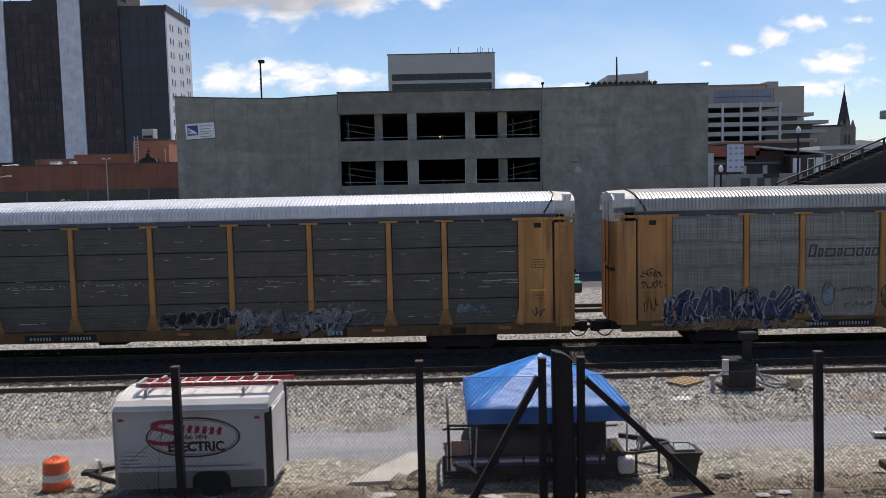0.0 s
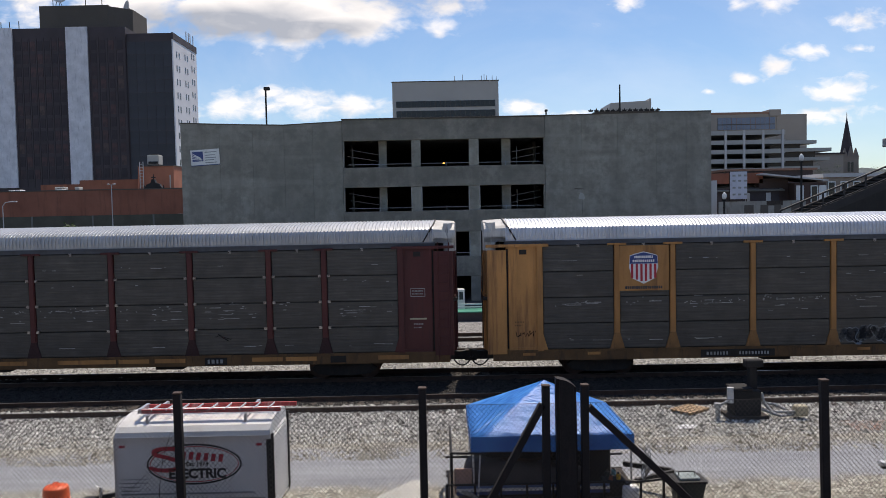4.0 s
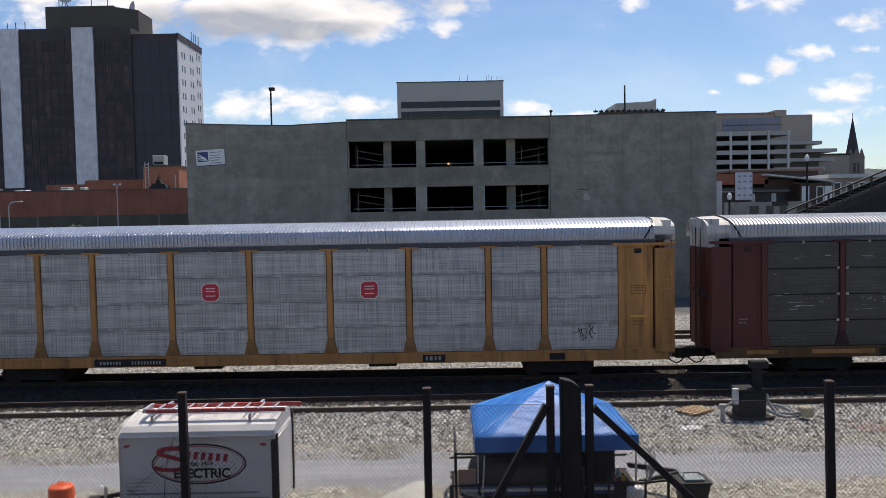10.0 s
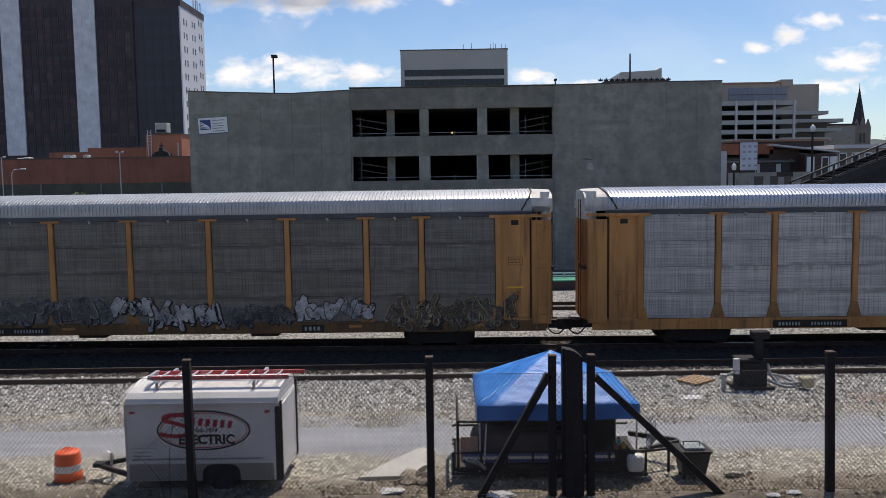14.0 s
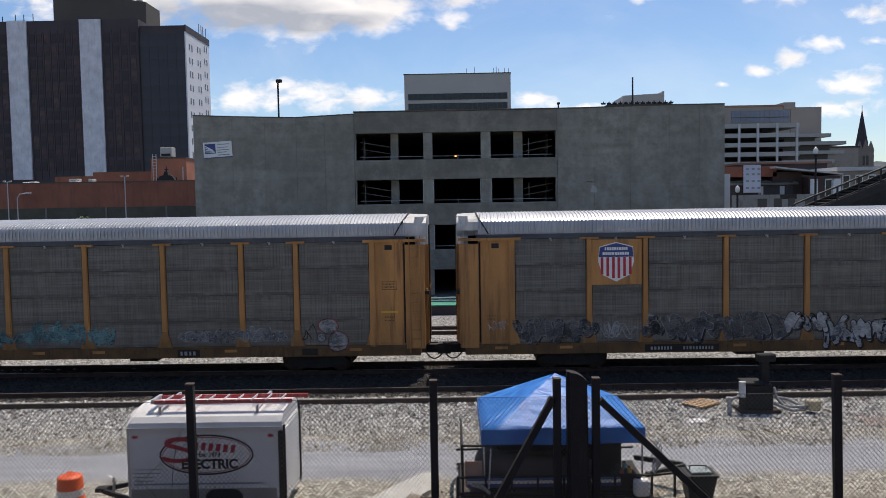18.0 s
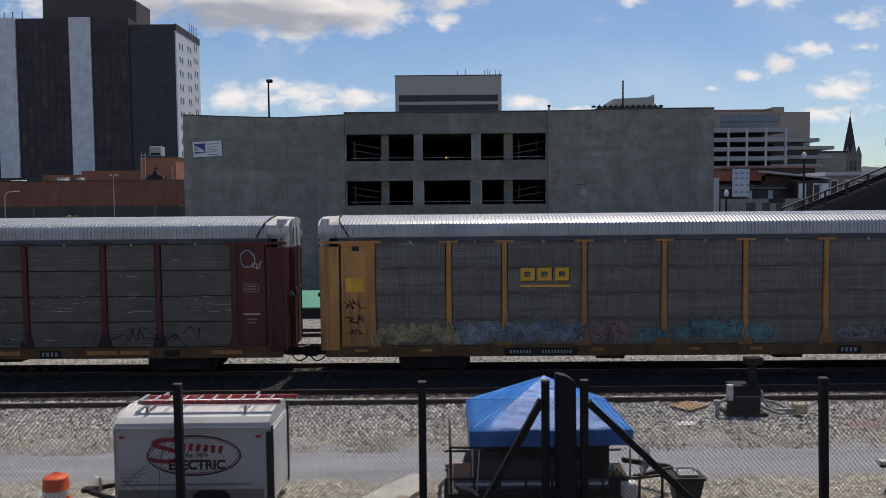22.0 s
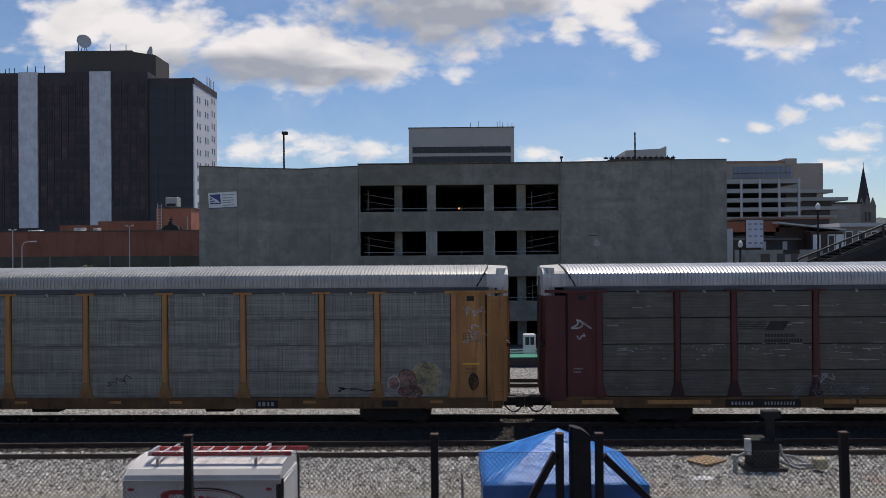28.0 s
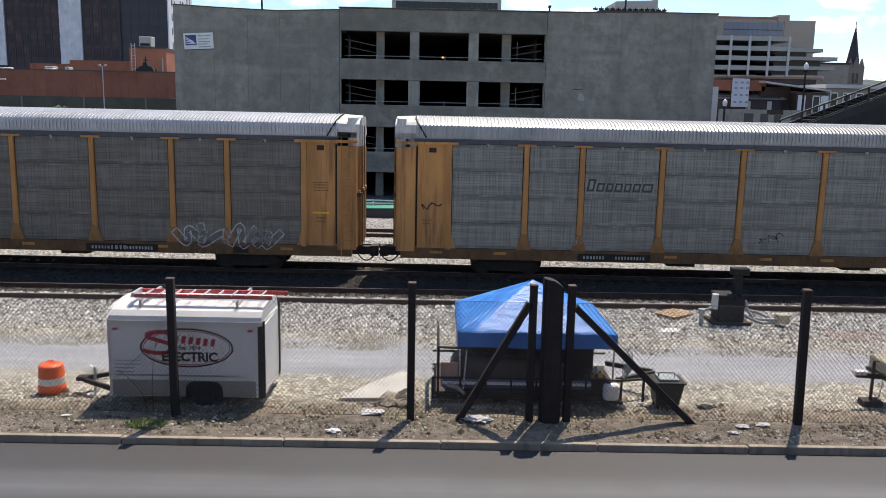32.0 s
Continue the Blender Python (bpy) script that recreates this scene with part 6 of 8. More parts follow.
drum = thing("traffic_drum", "orange plastic traffic drum with white bands", "traffic drum", at=pose(-8.24, 17.4, -0.04))


def lathe(prof, seg=28):
    bm = bmesh.new()
    rings = [[bm.verts.new((r * math.cos(2 * math.pi * i / seg), r * math.sin(2 * math.pi * i / seg), z)) for i in range(seg)] for r, z in prof]
    for a, b in zip(rings, rings[1:]):
        for i in range(seg):
            bm.faces.new((a[i], a[(i + 1) % seg], b[(i + 1) % seg], b[i]))
    bm.faces.new(rings[0][::-1]), bm.faces.new(rings[-1])
    return bm


smooth(part("body", lathe([(0.29, 0.05), (0.286, 0.22), (0.278, 0.23), (0.272, 0.44), (0.266, 0.45), (0.26, 0.62), (0.252, 0.66), (0.23, 0.69), (0.05, 0.7)]), M["orange"], drum))
for z0, z1, r in ((0.27, 0.42, 0.278),):
    part("band", lathe([(r, z0), (r, z1), (r - 0.004, z1 + 0.001), (r - 0.004, z0 - 0.001)][:2], 28), M["white"], drum, "white reflective band")
part("handle", tubes(((-0.05, 0, 0.69), (-0.05, 0, 0.77), 0.012), ((0.05, 0, 0.69), (0.05, 0, 0.77), 0.012), ((-0.05, 0, 0.77), (0.05, 0, 0.77), 0.012)), M["orange"], drum)
part("base", lathe([(0.34, -0.02), (0.35, 0.03), (0.3, 0.07)]), M["rubber"], drum, "black rubber base")


# ---- blue canopy over a work trailer ----
def canopy():
    x0, x1, y0, y1, z, zt, zb = 0.55, 3.93, 17.0, 20.0, 1.63, 2.47, 1.3
    t = thing("canopy_tent", "bright blue fabric canopy with a pointed top", "canopy")
    apex = Vector((2.26, 18.5, zt))
    cor = [Vector(p) for p in ((x0, y0, z), (x1, y0, z), (x1, y1, z - 0.05), (x0, y1, z - 0.05))]
    n = 10
    for k in range(4):
        a, b = cor[k], cor[(k + 1) % 4]
        bm = bmesh.new()
        grid = []
        for i in range(n + 1):
            row = []
            for j in range(n + 1):
                u, v = i / n, j / n
                p = (a * (1 - v) + b * v) * (1 - u) + apex * u
                sag = 0.13 * math.sin(math.pi * v) * (1 - u) ** 0.7 * u ** 0.3 + 0.03 * noise.noise((p.x * 2.3, p.y * 2.3, k))
                row.append(bm.verts.new((p.x, p.y, p.z - sag * (1 if 0 < j < n else 0))))
            grid.append(row)
        for i in range(n):
            for j in range(n):
                bm.faces.new((grid[i][j], grid[i][j + 1], grid[i + 1][j + 1], grid[i + 1][j]))
        bmesh.ops.remove_doubles(bm, verts=bm.verts[:], dist=0.0005)
        r = bmesh.ops.extrude_face_region(bm, geom=bm.faces[:])
        bmesh.ops.translate(bm, vec=(0, 0, -0.006), verts=[v for v in r["geom"] if isinstance(v, bmesh.types.BMVert)])
        bmesh.ops.recalc_face_normals(bm, faces=bm.faces[:])
        smooth(part("roof_panel", bm, M["blue_tarp"], t))
        bm = bmesh.new()
        prev = None
        out = Vector((b.y - a.y, a.x - b.x, 0)).normalized() * 0.004
        for j in range(13):
            v = j / 12
            p = a * (1 - v) + b * v
            drop = zb + 0.012 * math.sin(9 * v + k)
            low = Vector((p.x, p.y, drop))
            cur = [bm.verts.new(q) for q in (p + out, low + out, low - out, p - out)]
            if prev:
                for q in range(4):
                    bm.faces.new((prev[q], prev[(q + 1) % 4], cur[(q + 1) % 4], cur[q]))
            prev = cur
        bmesh.ops.recalc_face_normals(bm, faces=bm.faces[:])
        part("valance", bm, M["blue_tarp"], t, "hanging blue valance")
        part("leg", tubes(((cor[k].x + (0.05 if k in (0, 3) else -0.05), cor[k].y + (0.05 if k < 2 else -0.05), 0.02), (cor[k].x + (0.05 if k in (0, 3) else -0.05), cor[k].y + (0.05 if k < 2 else -0.05), z - 0.03), 0.02)), M["alu"], t, "thin pale leg")
    return t


canopy()
wt = thing("work_trailer", "black steel flatbed work trailer with rails, loaded with tools", "trailer")
part("deck", boxes((0.06, 4.06, 17.0, 18.9, 0.24, 0.31)), M["tie"], wt, "plank deck")
for x in (0.04, 0.62, 1.16, 1.7, 2.24, 2.78, 3.3, 4.06):
    part("stanchion", boxes((x - 0.022, x + 0.022, 16.96, 17.0, 0.16, 0.64)), M["black"], wt)
for y in (16.98, 18.92):
    for z in (0.19, 0.3, 0.635):
        part("rail", tubes(((0.02, y, z), (4.08, y, z), 0.026)), M["black"], wt)
# tall end frame standing across the deck
for y in (17.0, 18.9):
    part("end_post", boxes((0.12, 0.17, y - 0.025, y + 0.025, 0.3, 1.32)), M["black"], wt)
for z in (1.3, 1.1, 0.66):
    part("end_rail", tubes(((0.145, 17.0, z), (0.145, 18.9, z), 0.024)), M["black"], wt)
part("side_stub", tubes(((0.145, 17.0, 1.3), (0.75, 17.0, 1.28), 0.026)), M["black"], wt)
part("side_stub", tubes(((0.75, 17.0, 1.28), (0.75, 17.0, 1.16), 0.02)), M["black"], wt)
part("side_board", boxes((0.24, 3.42, 17.02, 17.05, 0.4, 0.47)), M["logo_blue"], wt, "blue side board")
part("side_board", boxes((0.24, 3.42, 17.015, 17.05, 0.475, 0.535)), M["trailer_white"], wt, "pale side board")
part("side_board", boxes((0.24, 3.42, 17.02, 17.05, 0.54, 0.61)), M["blue_side"], wt, "faded blue side board")
for x in (1.5, 2.5):
    w = part("wheel", tubes(((x, 17.2, 0.24), (x, 17.4, 0.24), 0.24, None, 20)), M["rubber"], wt, "black tyre")
    part("rim", tubes(((x, 17.19, 0.24), (x, 17.2, 0.24), 0.13, None, 14)), M["under"], w)
for y in (17.25, 18.6):
    part("chassis", boxes((0.1, 4.05, y, y + 0.1, 0.12, 0.24)), M["black"], wt)
for ya, yb in ((17.4, 17.95), (18.6, 18.05)):
    part("drawbar", beam(bmesh.new(), (4.05, ya, 0.5), (5.0, yb, 0.5), 0.08, 0.1), M["black"], wt, "black drawbar")
part("drawbar_leg", tubes(((4.62, 17.3, 0.05), (4.62, 17.3, 0.6), 0.03)), M["black"], wt)
part("drawbar_brace", tubes(((4.08, 17.2, 0.55), (4.9, 17.3, 0.6), 0.03)), M["black"], wt)
part("end_board", soft_box(0.2, 0.56, 17.06, 17.1, 0.42, 0.95, 0.01, 1), M["pink_board"], wt, "pinkish wooden board")
m = thing("covered_machine", "dark machine on the trailer under a brown cover", "machine")
cover = [(0.4, 0.31), (0.42, 0.75), (0.5, 0.93), (0.7, 1.0), (1.6, 0.94), (2.6, 0.86), (3.0, 0.72), (3.05, 0.31)]
bm = prism(bmesh.new(), cover, 'y', 17.15, 18.0)
bmesh.ops.bevel(bm, geom=bm.edges[:], offset=0.03, segments=2, affect='EDGES')
smooth(part("cover", bm, M["brown_cover"], m, "faded brown cover"))
part("casing", soft_box(0.9, 3.6, 17.75, 18.75, 0.31, 1.36, 0.06, 2), M["black"], m, "black casing")
part("hood", soft_box(0.75, 1.6, 17.7, 18.3, 1.05, 1.2, 0.04, 2), M["under"], m)
part("pipe", tubes(((1.2, 17.5, 1.0), (1.9, 17.45, 0.98), 0.035), ((1.9, 17.45, 0.98), (2.3, 17.5, 1.08), 0.03)), M["rust"], m, "bent rusty pipe")
for x, z, mt in ((3.38, 0.82, "dark_green"), (3.52, 0.86, "graffiti_teal"), (3.62, 0.76, "logo_yellow"), (3.46, 0.72, "brick_orange")):
    tl = thing("tool_bottle", "small coloured bottle among the tools", "bottle", "bottles on the trailer")
    part("body", tubes(((x, 17.1, z - 0.11), (x, 17.1, z), 0.05, 0.045, 10)), M[mt], tl)
    part("cap", tubes(((x, 17.1, z), (x, 17.1, z + 0.04), 0.02, None, 8)), M["black"], tl)
tbx = thing("tool_box", "dark steel tool box on the trailer deck", "box")
part("body", soft_box(3.3, 3.75, 17.05, 17.35, 0.31, 0.6, 0.02, 1), M["black"], tbx)
part("lid", soft_box(3.28, 3.77, 17.03, 17.37, 0.6, 0.64, 0.01, 1), M["under"], tbx)
sh = thing("shovel", "shovel with a pale shaft leaning on the trailer rail", "shovel")
part("shaft", tubes(((0.68, 16.9, 0.42), (0.74, 17.0, 1.25), 0.018)), M["pale_stone"], sh)
part("blade", prism(bmesh.new(), [(0.3, 0.5), (0.52, 0.42), (0.7, 0.3), (0.72, 0.36), (0.55, 0.5), (0.36, 0.55)], 'y', 16.86, 16.9), M["scuff"], sh, "dull steel blade")
gen = thing("plastic_tank", "white plastic tank on the trailer's end", "tank")
part("body", soft_box(3.64, 3.98, 16.72, 16.95, 0.24, 0.62, 0.09, 3), M["white"], gen)
part("cap", tubes(((3.75, 16.84, 0.62), (3.75, 16.84, 0.67), 0.05)), M["black"], gen)
part("bracket", boxes((3.6, 4.06, 16.75, 16.95, 0.18, 0.24)), M["black"], gen)
hose = thing("hose_coil", "coil of grey cables hung at the trailer's end", "cable")
for k in range(5):
    bm = bmesh.new()
    ring = [(4.15 + 0.04 * k, 17.15 + 0.05 * k + 0.2 * math.cos(a), 0.88 + 0.26 * math.sin(a) + 0.03 * k) for a in np.linspace(0, 6.0, 15)]
    for a, b in zip(ring, ring[1:]):
        tube(bm, a, b, 0.013, None, 5)
    part("loop", bm, M["graffiti_grey"], hose)
bn = thing("waste_bin", "dark green plastic bin with a pale lid and wire handle", "bin")
bm = bmesh.new()
a = [bm.verts.new(p) for p in ((4.8, 16.87, 0.14), (5.28, 16.87, 0.14), (5.28, 17.28, 0.14), (4.8, 17.28, 0.14))]
b = [bm.verts.new(p) for p in ((4.74, 16.8, 0.62), (5.36, 16.8, 0.62), (5.36, 17.34, 0.62), (4.74, 17.34, 0.62))]
bm.faces.new(a[::-1]), bm.faces.new(b)
for i in range(4):
    bm.faces.new((a[i], a[(i + 1) % 4], b[(i + 1) % 4], b[i]))
part("body", bm, M["dark_green"], bn)
part("rim", boxes((4.71, 5.39, 16.77, 17.37, 0.62, 0.66)), M["black"], bn)
part("lid", soft_box(4.84, 5.26, 16.86, 17.28, 0.66, 0.72, 0.02, 2), M["bin_lid"], bn, "pale green lid")
part("handle", tubes(((4.86, 17.05, 0.71), (4.86, 17.05, 0.8), 0.012), ((5.2, 17.05, 0.71), (5.2, 17.05, 0.8), 0.012), ((4.86, 17.05, 0.8), (5.2, 17.05, 0.8), 0.012)), M["black"], bn)
for x in (4.82, 5.2):
    for y in (16.9, 17.2):
        part("leg", boxes((x, x + 0.06, y, y + 0.06, 0, 0.14)), M["black"], bn)

# ---- switch stand beside the near track ----
sw = thing("switch_machine", "dark railway switch machine with mast and pale pipes", "switch machine")
part("box", soft_box(8.5, 9.3, 24.05, 24.7, 0.1, 0.85, 0.04, 2), M["machine_black"], sw)
part("lid", soft_box(8.46, 9.05, 24.02, 24.72, 0.85, 0.93, 0.02, 1), M["machine_black"], sw, "dark lid")
part("mast", boxes((9.02, 9.24, 24.25, 24.45, 0.85, 1.55)), M["machine_black"], sw)
part("mast_head", soft_box(8.9, 9.42, 24.2, 24.5, 1.5, 1.72, 0.03, 1), M["machine_black"], sw)
part("base", boxes((8.35, 9.5, 24.0, 24.8, 0.0, 0.1)), M["tie"], sw)
part("canister", tubes(((8.4, 24.1, 0.5), (8.4, 24.1, 0.95), 0.1, None, 14)), M["graffiti_white"], sw, "pale canister")
part("pedestal", tubes(((8.0, 24.0, 0.0), (8.0, 24.0, 0.42), 0.07, None, 10), ((8.0, 24.0, 0.42), (8.0, 24.0, 0.52), 0.11, None, 10), ((8.05, 24.0, 0.45), (8.4, 24.1, 0.6), 0.04)), M["graffiti_grey"], sw, "grey pedestal")
for pts in ([(9.35, 24.2, 0.75), (9.42, 24.15, 0.45), (9.6, 24.1, 0.22), (10.0, 24.05, 0.2), (10.5, 24.0, 0.25)], [(9.3, 24.1, 0.3), (9.8, 23.95, 0.12), (10.3, 24.1, 0.12)], [(9.4, 24.5, 0.4), (9.9, 24.6, 0.3), (10.2, 24.5, 0.15)]):
    bm = bmesh.new()
    for a, b in zip(pts, pts[1:]):
        tube(bm, a, b, 0.045)
    part("pipe", bm, M["graffiti_grey"], sw, "bent grey pipe")
part("junction", soft_box(10.25, 10.62, 23.9, 24.2, 0.1, 0.4, 0.03, 1), M["graffiti_cream"], sw, "pale junction box")
pal = thing("wooden_pallet", "bare wooden pallet lying on the gravel", "pallet", at=pose(7.5, 25.1, 0.02, 0, 0, 38))
for y in (-0.32, 0.0, 0.32):
    part("bearer", soft_box(-0.45, 0.45, y - 0.04, y + 0.04, 0.0, 0.07, 0.006, 1), M["wood"], pal)
for k in range(6):
    x = -0.42 + 0.168 * k
    part("board", soft_box(x - 0.06, x + 0.06, -0.38, 0.38, 0.071, 0.09, 0.004, 1), M["wood"], pal)
mc = thing("compressor_trailer", "small trailer with a dark tongue propped on a wooden block", "trailer")
part("block", soft_box(9.47, 9.9, 17.28, 17.58, 0.0, 0.15, 0.015, 1), M["tie"], mc, "brown wooden block under the jack")
part("jack", tubes(((9.66, 17.4, 0.15), (9.66, 17.4, 1.04), 0.035, None, 10), ((9.66, 17.4, 1.04), (9.78, 17.4, 1.02), 0.014, None, 6)), M["rust"], mc, "rusty jack post")
part("stay", tubes(((9.84, 17.4, 0.15), (9.9, 17.4, 0.66), 0.014, None, 6)), M["alu"], mc, "thin steel stay")
part("tongue", beam(bmesh.new(), (9.28, 17.4, 0.72), (11.1, 17.4, 0.62), 0.09, 0.11), M["black"], mc, "dark tongue")
part("coupler", soft_box(9.22, 9.5, 17.32, 17.48, 0.72, 0.82, 0.025, 2), M["alu"], mc, "pale coupler")
part("body", soft_box(9.82, 11.4, 17.05, 17.95, 0.74, 1.05, 0.06, 3), M["compressor"], mc, "dull yellow-grey body")
part("frame", boxes((9.8, 11.4, 17.02, 17.98, 0.66, 0.735)), M["black"], mc)
for y in (16.92, 17.9):
    part("wheel", tubes(((10.9, y, 0.3), (10.9, y + 0.16, 0.3), 0.3, None, 20)), M["rubber"], mc)
slab = thing("concrete_slab", "broken pale concrete slab lying on the gravel", "slab")
part("slab", prism(bmesh.new(), [(-1.95, 17.1), (-0.95, 17.15), (-0.5, 17.9), (-0.35, 18.9), (-0.75, 18.95), (-1.3, 18.2)], 'z', -0.05, 0.1), M["slab"], slab)
rub = thing("rubble_heap", "grey lump of broken concrete on the verge", "rubble")
rr = random.Random(8)
for k in range(9):
    bm = bmesh.new()
    bmesh.ops.create_icosphere(bm, subdivisions=2, radius=0.16 + 0.1 * rr.random())
    for v in bm.verts:
        v.co *= 1 + 0.35 * noise.noise(v.co * 6 + Vector((k, 0, 0)))
        v.co.z *= 0.6
    part("lump", bm, M["tie"] if k % 3 == 0 else M["kerb"], rub, at=pose(-0.95 + 0.45 * rr.random(), 16.75 + 0.4 * rr.random(), 0.12))
for x, y, s, nm, lb, mt in ((-1.2, 16.3, 0.28, "white_bag", "crumpled white plastic bag on the verge", "pale_stone"), (0.95, 16.05, 0.3, "paper_scrap", "pale scrap of cardboard on the dirt", "pale_stone"), (-4.9, 15.7, 0.12, "dark_bag", "small crumpled black bag", "black"), (-1.9, 15.4, 0.15, "paper_scrap", "small scrap of white paper", "white"),
                            (6.3, 15.9, 0.16, "paper_scrap", "torn white paper on the dirt", "pale_stone"), (6.75, 16.0, 0.16, "paper_scrap", "torn white paper on the dirt", "pale_stone"), (6.0, 15.6, 0.12, "paper_scrap", "torn white paper on the dirt", "pale_stone"), (6.9, 23.3, 0.3, "paper_scrap", "pale flat scrap on the gravel", "white"), (-7.3, 15.9, 0.1, "paper_scrap", "small scrap of white paper", "white"), (5.9, 17.0, 0.22, "black_rag", "dark rag lying on the gravel", "black")):
    o = thing(nm, lb, "litter")
    bm = bmesh.new()
    bmesh.ops.create_icosphere(bm, subdivisions=3, radius=1)
    for v in bm.verts:
        k = 1 + 0.5 * noise.noise(v.co * 2.3 + Vector((x, y, 0)))
        k = max(0.15, k + 0.9 * noise.noise(v.co * 5 + Vector((y, x, 3))))
        v.co = Vector((v.co.x * s * k * 0.8, v.co.y * s * 0.45 * k, max(-0.02, v.co.z * s * 0.14 * k)))
    part("sheet", bm, M[mt], o, at=pose(x, y, ground_height(y) + 0.04))


def weeds(name, label, cx, cy, rx, ry, count, h, seed):
    rng = random.Random(seed)
    verts, faces = [], []
    for _ in range(count):
        a, r = rng.uniform(0, 6.28), math.sqrt(rng.random())
        x, y = cx + rx * r * math.cos(a), cy + ry * r * math.sin(a)
        z = ground_height(y)
        d, l, w = rng.uniform(0, 6.28), h * rng.uniform(0.4, 1), 0.012
        dx, dy = math.cos(d), math.sin(d)
        i = len(verts)
        verts += [(x - dy * w, y + dx * w, z), (x + dy * w, y - dx * w, z), (x + dx * l * 0.4 + dy * w, y + dy * l * 0.4 - dx * w, z + l * 0.8), (x + dx * l * 0.8, y + dy * l * 0.8, z + l)]
        faces += [(i, i + 1, i + 2), (i, i + 2, i + 3)]
    me = bpy.data.meshes.new(name)
    me.from_pydata(verts, [], faces)
    me.materials.append(M["weed"])
    tagged(new(name, me), label, "weeds", kind="stuff")


weeds("weed_patch", "patch of bright green weeds at the fence", -5.6, 15.6, 0.42, 0.24, 420, 0.07, 1)
weeds("dry_weeds", "sparse low weeds on the dirt verge", 0, 16.1, 11, 0.7, 1200, 0.07, 2)

for k, pts in enumerate(([(-5.35, 2.05), (-5.5, 1.6), (-5.58, 1.1), (-5.62, 0.55), (-5.6, 0.1)], [(-5.2, 1.75), (-5.6, 1.45), (-6.0, 1.15), (-6.32, 0.82)], [(-6.3, 1.0), (-6.0, 0.75), (-5.8, 0.45), (-5.72, 0.08)])):
    v = thing("dead_vine", "thin dry vine stem caught in the fence wire", "vine", "vines in the fence")
    bm = bmesh.new()
    for a, b in zip(pts, pts[1:]):
        tube(bm, (a[0], POST_Y - 0.02, a[1]), (b[0], POST_Y - 0.02, b[1]), 0.007, 0.005, 6)
    part("stem", bm, M["post"], v)


